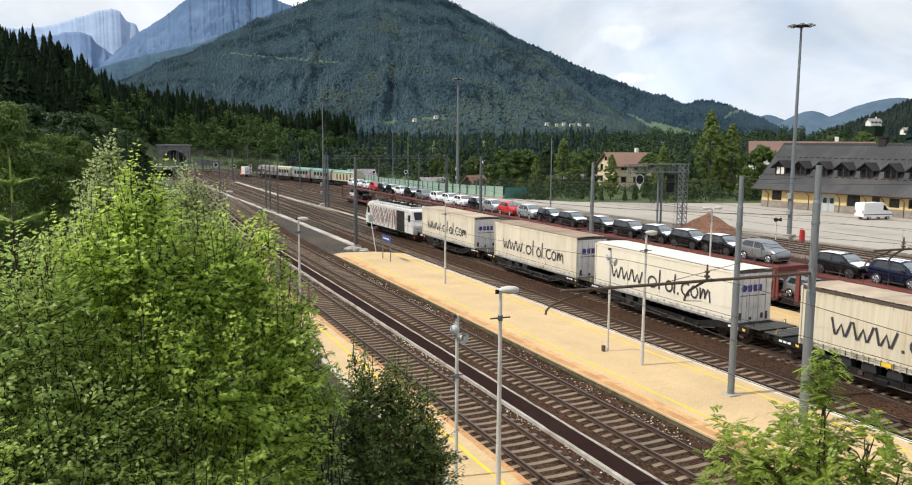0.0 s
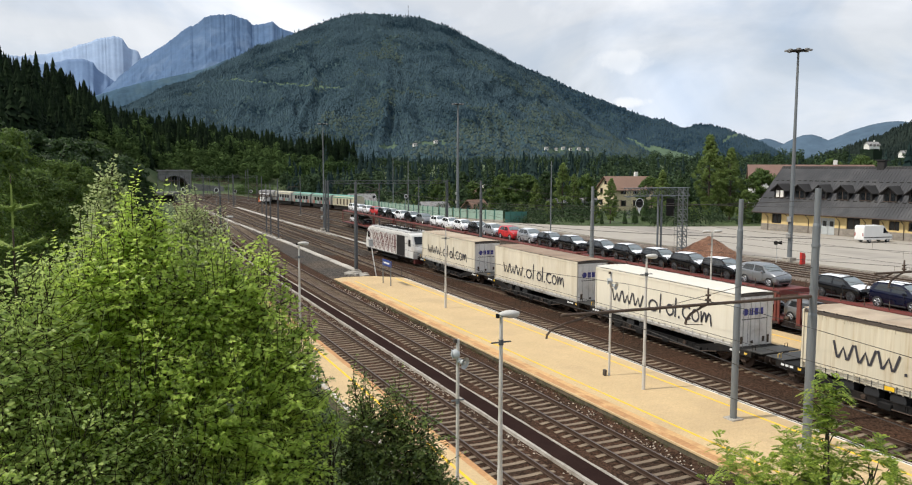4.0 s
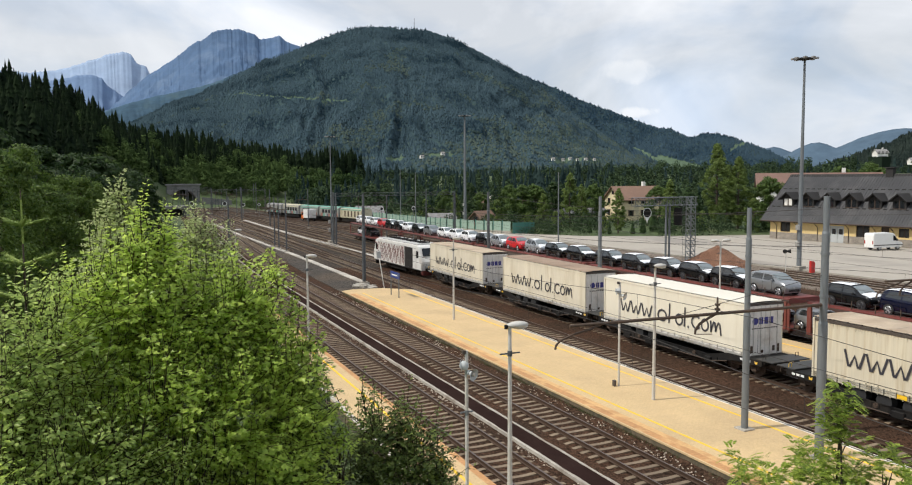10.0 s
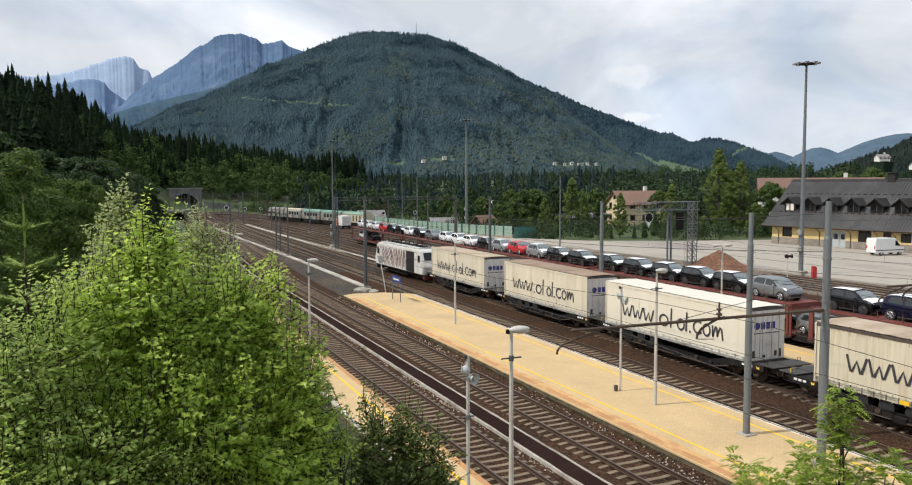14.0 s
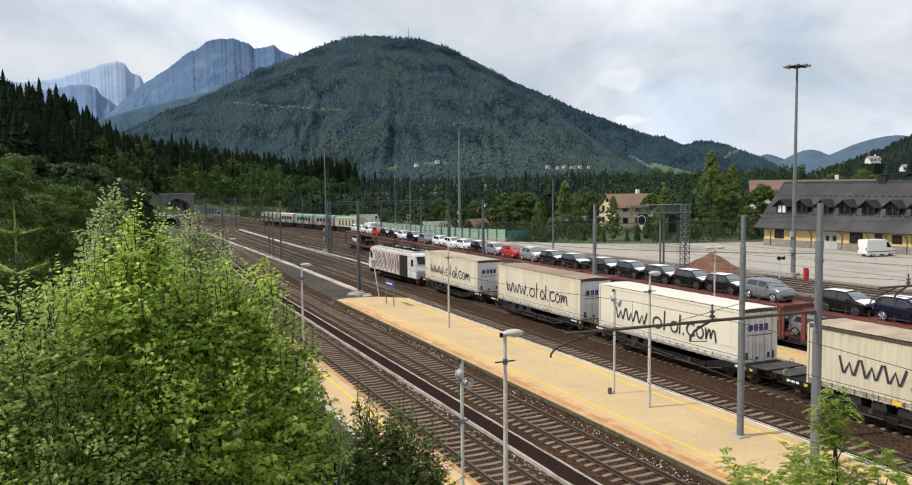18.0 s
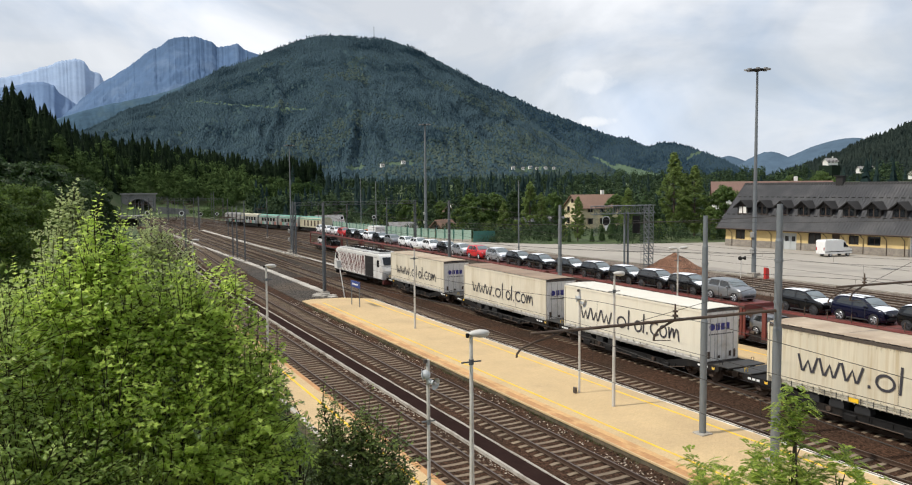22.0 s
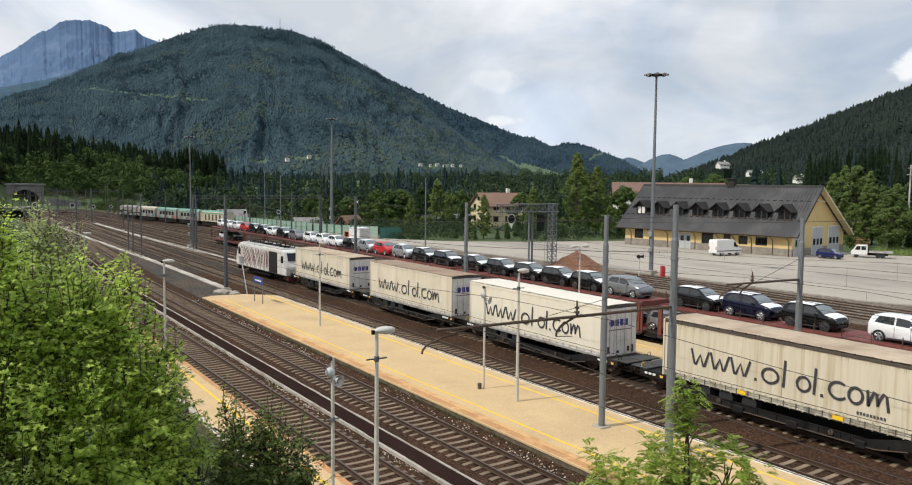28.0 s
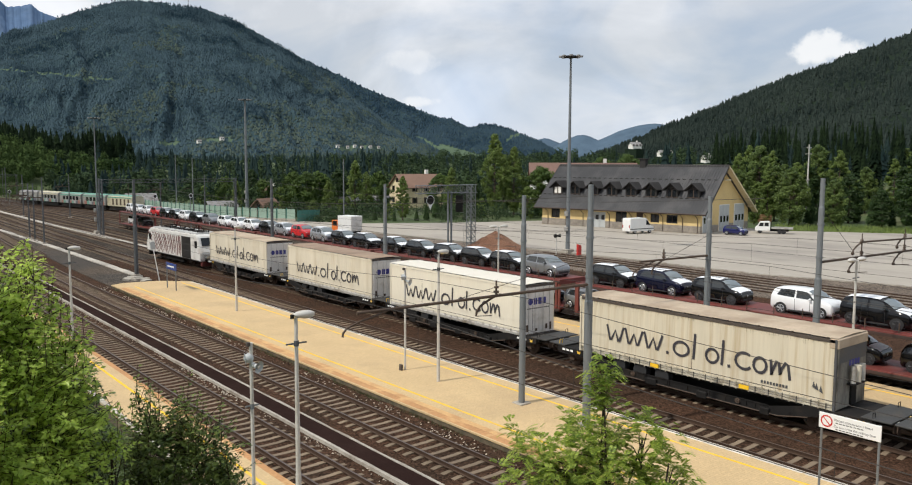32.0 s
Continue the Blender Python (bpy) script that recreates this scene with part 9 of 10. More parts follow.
for k in range(15000):
    i = rg.randrange(len(EDGE) - 1)
    u, w = rg.random(), 11 * rg.random() ** 1.3
    (xa, ya), (xb, yb) = EDGE[i], EDGE[i + 1]
    x, y = xa + (xb - xa) * u + w, ya + (yb - ya) * u + 0.5 * w
    h = rg.uniform(0.25, 0.8) * (0.5 + 0.06 * w)
    a, g = rg.uniform(0, 6.283), rg.uniform(0.04, 0.1)
    z, o = land(x, y) - 0.05, len(verts)
    c, sn = math.cos(a) * g, math.sin(a) * g
    verts += [(x - c, y - sn, z), (x + c, y + sn, z), (x + rg.gauss(0, 0.2), y + rg.gauss(0, 0.2), z + h + 0.15)]
    faces.append((o, o + 1, o + 2))
tagged(raw("tall_grass", verts, faces, "grass_blade"), "fresh tall grass at the edge of the wood", "grass", kind="stuff")

# scattered houses on the far slopes
def on_slope(b, el, height):
    """The first place along a bearing where the slope rises to an elevation."""
    d = 1500.0
    while d < 3500:
        x, y = at_bearing(b, d)
        if math.degrees(math.atan2(height(x, y) - 10.8, d)) > el:
            break
        d += 10
    return x, y, height(x, y)


for b, el, w, roof in ((30.6, 1.12, 8, "roof_grey"), (31.3, 1.06, 6.5, "roof_grey"), (31.8, 1.12, 8.5, "roof_grey"), (32.3, 1.08, 6.5, "roof_grey"), (32.9, 1.1, 8, "roof_grey"), (33.5, 1.04, 6.5, "roof_grey"), (21.2, 1.35, 9, "roof_grey"), (22.7, 1.5, 9, "roof_grey")):
    x, y, z = on_slope(b, el, main_h)
    house("hillside_house", "small white house far up the slope", pose(x, y, z + 2, 0, 0, -b + 20), w, 8, 5, 8, "stucco_white", roof, [("front", a, 2.0, 1.6, 2) for a in (-2.5, 2.5)], False, category="house")
for b, el, d, w, hh, lab in ((51.65, 1.45, 640, 7.4, 2.4, "white villa with a shallow roof on the wooded slope"), (56.5, 0.55, 640, 6.4, 3.0, "white chalet with a dark roof on the wooded slope"), (53.7, 0.9, 700, 11, 2.6, "low pale house among the trees"), (49.0, -0.1, 500, 8, 4, "small white house among the trees")):
    x, y = at_bearing(b, d)
    zz = 10.8 + d * math.tan(radians(el)) - hh
    house("villa", lab, pose(x, y, zz, 0, 0, -b + 25), w, 8, hh, hh + 2.2, "stucco_white", "roof_grey", [("front", a, 1.3, 1.0, 1.5) for a in (-2.6, 0, 2.6)], True)
    bm = bmesh.new()
    prism(bm, [(-w * 0.6, -5), (w * 0.6, -5), (w * 0.6, 6), (-w * 0.6, 6)], "z", zz - 40, zz - 0.6)
    tagged(part("terrace", bm, "slope_floor", at=None), "grassy terrace under the house", "terrace", kind="structure").matrix_basis = pose(x, y, 0)

x, y = at_bearing(20.75, 3600)
t = thing("summit_mast", "thin transmitter mast on the summit", "mast", up(x, y, main_h(x, y)))
bm = bmesh.new()
tube(bm, (0, 0, -5), (0, 0, 52), 1.4, 0.8, n=6)
part("shaft", bm, "yard_steel", t)

# ---- trees ----
def leaf_cloud(clusters, per, spread, size, seed, slim=0.55, droop=0.0, flat=1.0):
    """Small pointed leaves round the twig ends: vertices and faces."""
    r = np.random.RandomState(seed)
    c = np.repeat(np.array(clusters, dtype=float), per, axis=0)
    n = len(c)
    pos = c + r.normal(size=(n, 3)) * np.array((spread, spread, spread * (0.7 if flat <= 1 else 0.4)))
    nrm = r.normal(size=(n, 3)) + np.array((0, 0, flat))
    nrm /= np.linalg.norm(nrm, axis=1)[:, None]
    ax = np.cross(nrm, r.normal(size=(n, 3)))
    ax /= np.linalg.norm(ax, axis=1)[:, None]
    ax[:, 2] -= droop
    sd = np.cross(nrm, ax)
    s = size * (0.6 + 0.8 * r.rand(n, 1))
    tip = pos + ax * s
    q = np.stack([pos - ax * s * 0.6, pos - sd * s * slim + nrm * s * 0.12, tip, pos + sd * s * slim + nrm * s * 0.12], 1).reshape(-1, 3)
    return q, np.arange(4 * n).reshape(-1, 4)


def limb(bm, p, q, r0, r1, rnd_, steps=4, bow=0.12):
    p, q = Vector(p), Vector(q)
    off = Vector((rnd_.uniform(-1, 1), rnd_.uniform(-1, 1), rnd_.uniform(0, 1))) * (q - p).length * bow
    pts = [p + (q - p) * (k / steps) + off * math.sin(math.pi * k / steps) for k in range(steps + 1)]
    for k in range(steps):
        tube(bm, pts[k], pts[k + 1], r0 + (r1 - r0) * k / steps, r0 + (r1 - r0) * (k + 1) / steps, 6, False)


def broadleaf(name, label, at, crowns, mat, clusters, per, spread, size, seed, trunk_r=0.09, stems=4, slim=0.55, category="tree", shell=0.45, droop=0.0, group="", flat=1.0):
    """Stems from the foot, limbs to the crown's ellipsoids (centre, radii), twigs with leaves."""
    t = thing(name, label, category, at, group=group)
    rd = random.Random(seed)
    bm = bmesh.new()
    ends = []
    vol = [rx * ry * rz for _, (rx, ry, rz) in crowns]
    for (c, rad), share in zip(crowns, vol):
        c = Vector(c)
        n = max(6, int(clusters * share / sum(vol)))
        for k in range(n):
            while True:
                v = Vector((rd.uniform(-1, 1), rd.uniform(-1, 1), rd.uniform(-1, 1)))
                if 0.05 < v.length <= 1:
                    break
            v = v.normalized() * (v.length ** shell)
            lump = 1 + 0.28 * noise.noise(v * 2.3 + Vector((seed, 0, 0)))
            ends.append((c.x + v.x * rad[0] * lump, c.y + v.y * rad[1] * lump, c.z + v.z * rad[2] * lump))
        for k in range(stems):
            foot = Vector((rd.uniform(-0.15, 0.15), rd.uniform(-0.15, 0.15), -0.3))
            top = c + Vector((rd.uniform(-0.5, 0.5) * rad[0], rd.uniform(-0.5, 0.5) * rad[1], rd.uniform(0.1, 0.75) * rad[2]))
            limb(bm, foot, top, trunk_r, trunk_r * 0.25, rd, 5, 0.06)
            for j in range(7):
                e = Vector(ends[rd.randrange(len(ends) - n, len(ends))])
                u = rd.uniform(0.3, 0.95)
                limb(bm, foot + (top - foot) * u, e, trunk_r * 0.35, trunk_r * 0.08, rd, 3, 0.08)
    part("trunk", bm, "bark", t)
    q, f = leaf_cloud(ends, per, spread, size, seed, slim, droop, flat)
    raw("crown", q.tolist(), f.tolist(), mat, t)
    return t


def spot(b, d):
    x, y = at_bearing(b, d)
    return x, y, land(x, y)


def shrub(name, label, b, d, crowns, mat, sprays, leaf, seed, lobed=True, reach=0.5, stem=0.022, per=13, droop=0.25):
    """Stems fan out from the foot into the crowns (bearing, distance, height above the rails, radii); the crowns are shingled
    with leafy sprays, each a twig with leaves on both sides that lie flat to the light."""
    x, y, z = spot(b, d)
    t = thing(name, label, "tree", up(x, y, z))
    rd = random.Random(seed)
    rn = np.random.RandomState(seed)
    bm = bmesh.new()
    P, D, L, O = [], [], [], []
    area = [(r[0] * r[1] + r[0] * r[2] + r[1] * r[2]) for _, _, _, r in crowns]
    for (cb, cd, cz, rad), share in zip(crowns, area):
        cx, cy = at_bearing(cb, cd)
        c = Vector((cx - x, cy - y, cz - z))
        n = max(8, int(sprays * share / sum(area)))
        mine = []
        for k in range(n):
            while True:
                v = Vector((rd.gauss(0, 1), rd.gauss(0, 1), rd.gauss(0.15, 1))).normalized()
                if v.z > -0.75:
                    break
            lump = 1 + 0.72 * noise.noise(v * 2.6 + Vector((seed + cb, cz, 0)))
            u = (1.08 - 0.7 * rd.random() ** 1.5) * lump
            p = c + Vector((v.x * rad[0], v.y * rad[1], v.z * rad[2])) * u
            out = Vector((v.x / rad[0], v.y / rad[1], v.z / rad[2])).normalized()
            way = (out * 0.75 + Vector((rd.gauss(0, 0.35), rd.gauss(0, 0.35), rd.uniform(-0.05, 0.6)))).normalized()
            P.append(p), D.append(way), O.append(out)
            L.append(reach * rd.uniform(0.55, 1.15))
            mine.append(p)
            if v.z > 0.35 and rd.random() < 0.12:
                P.append(p + Vector((0, 0, 0.3))), O.append(Vector((0, 0, 1)))
                D.append(Vector((rd.gauss(0, 0.15), rd.gauss(0, 0.15), 1)).normalized())
                L.append(reach * rd.uniform(0.9, 1.4))
        foot = Vector((c.x * 0.55 + rd.uniform(-0.3, 0.3), c.y * 0.55 + rd.uniform(-0.3, 0.3), -0.25))
        for k in range(max(3, n // 45)):
            top = mine[rd.randrange(n)]
            own = foot + Vector((rd.uniform(-0.35, 0.35), rd.uniform(-0.25, 0.25), 0))
            bow = Vector((rd.uniform(-1, 1), rd.uniform(-1, 1), 0)) * 0.16
            pts = [own + (top - own) * u + bow * math.sin(3.14 * u) for u in (0, 0.3, 0.55, 0.8, 1.0)]
            for i in range(4):
                tube(bm, pts[i], pts[i + 1], stem * (1 - 0.2 * i), stem * (0.8 - 0.2 * i), 5, False)
            for j in range(6):
                q = mine[rd.randrange(n)]
                if (q - pts[3]).length < 1.3:
                    limb(bm, pts[2 + j % 2], q, stem * 0.4, stem * 0.15, rd, 2, 0.08)
    for p, way, l in zip(P, D, L):
        tube(bm, p - way * l * 0.5, p + way * l * 0.45, 0.006, 0.003, 3, False)
    part("trunk", bm, "twig", t)
    P, D, O = (np.repeat(np.array([tuple(v) for v in q]), per, axis=0) for q in (P, D, O))
    n = len(P)
    L = np.repeat(np.array(L), per)[:, None]
    k = np.tile(np.arange(per), n // per)
    u = ((k + rn.rand(n)) / per)[:, None]
    sgn = np.where(k % 2, 1.0, -1.0)[:, None]
    side = np.cross(D, np.array((0, 0, 1.0)))
    side /= np.linalg.norm(side, axis=1)[:, None] + 1e-6
    A = side * sgn * (0.55 + 0.5 * rn.rand(n, 1)) + D * (0.2 + 0.7 * u) + rn.normal(size=(n, 3)) * 0.28
    A[:, 2] -= droop * (0.4 + rn.rand(n))
    A /= np.linalg.norm(A, axis=1)[:, None]
    F = O * 0.45 + np.array((-0.12, 0, 0.8)) + rn.normal(size=(n, 3)) * 0.3
    F /= np.linalg.norm(F, axis=1)[:, None]
    S = leaf * (0.65 + 0.6 * rn.rand(n, 1)) * (1.1 - 0.35 * u)
    B = P + D * L * (u * 0.95 - 0.5) + A * S * 0.45 + np.array((0, 0, -0.06)) * u * u
    W = np.cross(F, A)
    W /= np.linalg.norm(W, axis=1)[:, None] + 1e-9
    N = np.cross(A, W)
    shape = ((0, 0), (-0.62, 0.42), (-0.22, 0.62), (0, 1.15), (0.22, 0.62), (0.62, 0.42)) if lobed else ((0, 0), (-0.36, 0.5), (0, 1.1), (0.36, 0.5))
    V = np.stack([B + W * S * a + A * S * c + N * S * (0.22 * abs(a) - 0.14 * c * c) for a, c in shape], 1).reshape(-1, 3)
    o = np.arange(n)[:, None] * len(shape)
    Q = np.concatenate([o + np.array((0, 1, 2, 3)), o + np.array((0, 3, 4, 5))]) if lobed else o + np.array((0, 1, 2, 3))
    raw("crown", V.tolist(), Q.tolist(), mat, t)
    return t


shrub("young_maple", "bushy young maple with bright yellow-green top leaves", 2.5, 11.5,
      [(2.4, 11.5, 8.95, (0.75, 0.8, 1.0)), (3.2, 11.5, 9.75, (0.26, 0.3, 0.5)), (1.5, 11.5, 9.6, (0.28, 0.35, 0.5)), (-1.0, 11.3, 8.75, (0.7, 0.8, 0.95)), (5.4, 11.6, 8.6, (0.8, 0.8, 0.95)),
       (0.2, 11.0, 7.5, (1.2, 0.9, 1.2)), (4.6, 11.0, 7.3, (1.3, 0.9, 1.2))], "leaf_maple", 1900, 0.077, 21)
shrub("young_maple", "bushy young maple with sunlit green leaves", 8.6, 12.0,
      [(8.0, 11.8, 8.75, (0.6, 0.7, 0.85)), (9.6, 11.9, 8.55, (0.5, 0.7, 0.8)), (10.7, 11.8, 9.42, (0.22, 0.2, 0.1)), (11.2, 12.0, 7.85, (0.5, 0.7, 0.85)), (9.0, 11.5, 7.2, (1.0, 0.9, 1.2)),
       (12.5, 12.0, 7.2, (0.34, 0.6, 0.95)), (11.0, 11.6, 6.2, (0.7, 0.8, 1.2)), (7.0, 10.8, 6.2, (1.1, 0.8, 1.1)), (12.9, 11.9, 8.35, (0.22, 0.2, 0.12)), (14.7, 11.8, 6.85, (0.3, 0.25, 0.16))], "leaf_maple", 1400, 0.076, 31)
shrub("hazel_bush", "dense green hazel bush with small round leaves", -4.0, 10.4,
      [(-4.4, 10.4, 8.65, (0.6, 0.7, 0.85)), (-7.2, 10.0, 8.2, (0.6, 0.7, 0.95)), (-2.4, 10.2, 7.4, (1.1, 0.9, 1.1)), (-6.0, 9.8, 6.9, (1.1, 0.9, 1.2)), (1.8, 10.2, 6.3, (1.4, 0.8, 1.0))], "leaf_hazel", 1750, 0.069, 22, lobed=False)
shrub("hazel_bush", "small yellow-green bush with fine leaves at the foot of the maples", 3.6, 9.4,
      [(4.6, 9.4, 6.55, (0.8, 0.5, 0.32)), (2.4, 9.2, 6.3, (0.7, 0.5, 0.4)), (-1.0, 9.0, 6.3, (0.6, 0.5, 0.45)), (-7.4, 8.6, 7.3, (0.26, 0.3, 1.1))], "leaf_maple", 330, 0.055, 32, lobed=False, reach=0.4)
shrub("silver_willow", "slender willow with silvery leaves behind the maples", 0.5, 16.5,
      [(0.6, 16.5, 10.05, (0.2, 0.3, 0.62)), (0.3, 16.5, 9.15, (0.5, 0.6, 0.95)), (0.2, 16.5, 8.0, (0.85, 0.7, 1.2))], "leaf_silver", 1100, 0.08, 23, lobed=False, stem=0.014, per=16, reach=0.42, droop=0.1)
shrub("silver_willow", "slender willow with silvery leaves behind the maples", 5.6, 19.0,
      [(5.5, 19.0, 9.05, (0.5, 0.6, 0.9)), (6.3, 19.0, 8.2, (0.7, 0.8, 1.1)), (5.2, 19.0, 7.3, (1.0, 0.9, 1.2))], "leaf_silver", 1150, 0.08, 24, lobed=False, stem=0.014, per=16, reach=0.42, droop=0.1)
shrub("willow_bush", "grey-green willow bush at the edge of the near platform", 12.6, 12.6,
      [(12.9, 12.6, 6.75, (0.36, 0.6, 0.95)), (13.5, 12.4, 5.6, (0.42, 0.6, 1.1)), (12.0, 12.2, 5.3, (0.8, 0.8, 1.2))], "leaf_willow", 800, 0.07, 25, lobed=False, per=16, reach=0.42, droop=0.1)
shrub("dark_bush", "dark green bush beside the near platform", 18.8, 13.4,
      [(17.8, 13.4, 6.15, (0.55, 0.6, 0.85)), (20.4, 13.3, 6.0, (0.5, 0.6, 0.85)), (22.2, 13.3, 5.2, (0.36, 0.6, 0.85)), (16.3, 13.3, 5.4, (0.3, 0.6, 0.85)), (19.2, 13.1, 4.7, (1.0, 0.8, 1.2))], "leaf_shade", 1250, 0.076, 26, lobed=False, reach=0.5)


def rowan(label, b, d, crowns, shoots, seed):
    """Thin stems with feathery leaves: each a midrib with pairs of narrow leaflets."""
    x, y, z = spot(b, d)
    t = thing("rowan_sapling", label, "tree", up(x, y, z))
    rd = random.Random(seed)
    bm = bmesh.new()
    verts, faces = [], []
    ends = []
    for cb, cd, cz, (rx, ry, rz), n in crowns:
        cx, cy = at_bearing(cb, cd)
        c = Vector((cx - x, cy - y, cz - z))
        for k in range(2):
            limb(bm, (rd.uniform(-0.2, 0.2), rd.uniform(-0.2, 0.2), -0.2), c + Vector((0, 0, rz * 0.8)), 0.03, 0.01, rd, 5, 0.05)
        for k in range(n):
            v = Vector((rd.gauss(0, 0.5), rd.gauss(0, 0.5), rd.uniform(-1, 1)))
            e = c + Vector((v.x * rx, v.y * ry, v.z * rz))
            ends.append((e, (Vector((v.x, v.y, 0.25)).normalized())))
            if k % 4 == 0:
                limb(bm, c + Vector((0, 0, v.z * rz - 0.25)), e, 0.012, 0.005, rd, 3, 0.06)
    for e, d0 in ends:
        for k in range(6):
            a = rd.uniform(0, 6.28)
            d_ = (Vector((math.cos(a), math.sin(a), rd.uniform(-0.5, 1.1))) + d0 * 0.35).normalized()
            e = e + Vector((rd.uniform(-0.03, 0.03), rd.uniform(-0.03, 0.03), 0.045))
            sd = d_.cross(Vector((0, 0, 1))).normalized()
            L = rd.uniform(0.1, 0.17)
            for j in range(7):
                u = 0.15 + 0.85 * j / 6
                p = e + d_ * L * u + Vector((0, 0, -0.05 * u * u))
                ll = 0.062 * (1 - 0.45 * abs(u - 0.5))
                for s in (-1, 1):
                    o = len(verts)
                    q = (sd * s * 0.9 + d_ * 0.5 + Vector((0, 0, -0.15))).normalized()
                    w = d_ * 0.0125
                    verts += [tuple(p), tuple(p + q * ll * 0.5 + w), tuple(p + q * ll), tuple(p + q * ll * 0.5 - w)]
                    faces.append((o, o + 1, o + 2, o + 3))
    part("trunk", bm, "bark", t)
    raw("crown", verts, faces, "leaf_rowan", t)
    return t


rowan("fresh green rowan sapling with feathery leaves", 48.5, 10.6, [(47.2, 10.6, 5.4, (0.85, 0.8, 1.6), 330), (50.2, 10.7, 5.5, (0.85, 0.8, 1.7), 350), (45.2, 10.5, 4.8, (0.6, 0.7, 1.4), 170), (53.4, 10.6, 5.2, (0.8, 0.8, 1.4), 250), (49.9, 10.6, 7.35, (0.2, 0.2, 0.65), 44), (52.7, 10.6, 6.75, (0.2, 0.2, 0.5), 26), (54.6, 10.6, 6.5, (0.17, 0.17, 0.45), 20), (46.0, 10.6, 6.4, (0.16, 0.16, 0.4), 16), (48.0, 10.6, 6.6, (0.3, 0.3, 0.4), 26), (55.8, 10.4, 5.1, (0.35, 0.35, 0.8), 34)], (), 27)


def spruce(label, at, h, seed, whorl=0.55, lean=0.3):
    """Leader with whorls of up-slanting arms, each a brush of short needles."""
    t = thing("young_spruce", label, "tree", at)
    rd = random.Random(seed)
    bm = bmesh.new()
    tube(bm, (0, 0, -0.3), (0, 0, h), 0.05, 0.008, 7)
    verts, faces = [], []

    def brush(p, q, w):
        run = q - p
        e1 = run.cross(Vector((0.3, 0.2, 1))).normalized() if abs(run.normalized().z) < 0.95 else Vector((1, 0, 0))
        e2 = run.normalized().cross(e1)
        o = len(verts)
        for u, rr in ((0, w * 0.32), (0.7, w * 0.26), (1, 0.004)):
            verts.extend(tuple(p + run * u + (e1 * math.cos(g) + e2 * math.sin(g)) * rr) for g in (0, 1.257, 2.513, 3.77, 5.027))
        faces.extend((o + 5 * i + g, o + 5 * i + (g + 1) % 5, o + 5 * i + 5 + (g + 1) % 5, o + 5 * i + 5 + g) for i in (0, 1) for g in range(5))
        n = int(run.length / 0.028)
        for k in range(n):
            c = p + run * (k / n)
            for j in range(2):
                d = (run.normalized() * 0.8 + Vector((rd.gauss(0, 0.6), rd.gauss(0, 0.6), rd.gauss(0.15, 0.5)))).normalized() * w * rd.uniform(0.7, 1.2)
                sd = d.cross(Vector((rd.random(), rd.random(), rd.random()))).normalized() * 0.012
                o = len(verts)
                verts.extend((tuple(c - sd), tuple(c + sd), tuple(c + d)))
                faces.append((o, o + 1, o + 2))
    brush(Vector((0, 0, h - 0.75)), Vector((0, 0, h)), 0.05)
    z, k = h - 0.5, 0
    while z > h * 0.25:
        L = 0.3 + 0.27 * k
        for j in range(5):
            a = j * 1.257 + k * 0.7 + rd.uniform(-0.2, 0.2)
            d = Vector((math.cos(a), math.sin(a), max(lean - 0.05 * k, 0.05) + rd.uniform(-0.05, 0.1)))
            p, q = Vector((0, 0, z)), Vector((0, 0, z)) + d * L * rd.uniform(0.8, 1.1)
            tube(bm, p, q, 0.012, 0.005, 5, False)
            brush(p, q, 0.075)
            side = Vector((-d.y, d.x, 0.1))
            for m in range(int(L / 0.16)):
                u = 0.3 + 0.16 * m / L
                if u < 0.95:
                    for s in (-1, 1):
                        c = p + (q - p) * u
                        brush(c, c + (d * 0.7 + side * s * 0.8) * L * 0.32 * (1.1 - u), 0.06)
        z -= whorl * rd.uniform(0.85, 1.1)
        k += 1
    part("trunk", bm, "bark", t)
    raw("foliage", verts, faces, "needle_near", t)
    return t


x, y, z = spot(-5.1, 12.5)
spruce("young light green spruce with sparse whorls on the bank", up(x, y, z), 10.68 - z, 3)
x, y, z = spot(-8.6, 14.0)
spruce("young light green spruce with sparse whorls on the bank", up(x, y, z), 9.6 - z, 4)

# trees of the middle distance: a few patterns, each tree a thing of its own
PROFILES = {
    "birch": [(0.1, 0.3), (0.25, 0.8), (0.42, 1.0), (0.62, 0.86), (0.82, 0.5), (1.0, 0.06)],
    "round": [(0.08, 0.55), (0.25, 0.95), (0.5, 1.0), (0.75, 0.78), (0.92, 0.42), (1.0, 0.1)],
    "willow": [(0.02, 0.75), (0.2, 1.0), (0.45, 0.95), (0.7, 0.7), (0.88, 0.4), (1.0, 0.12)],
}


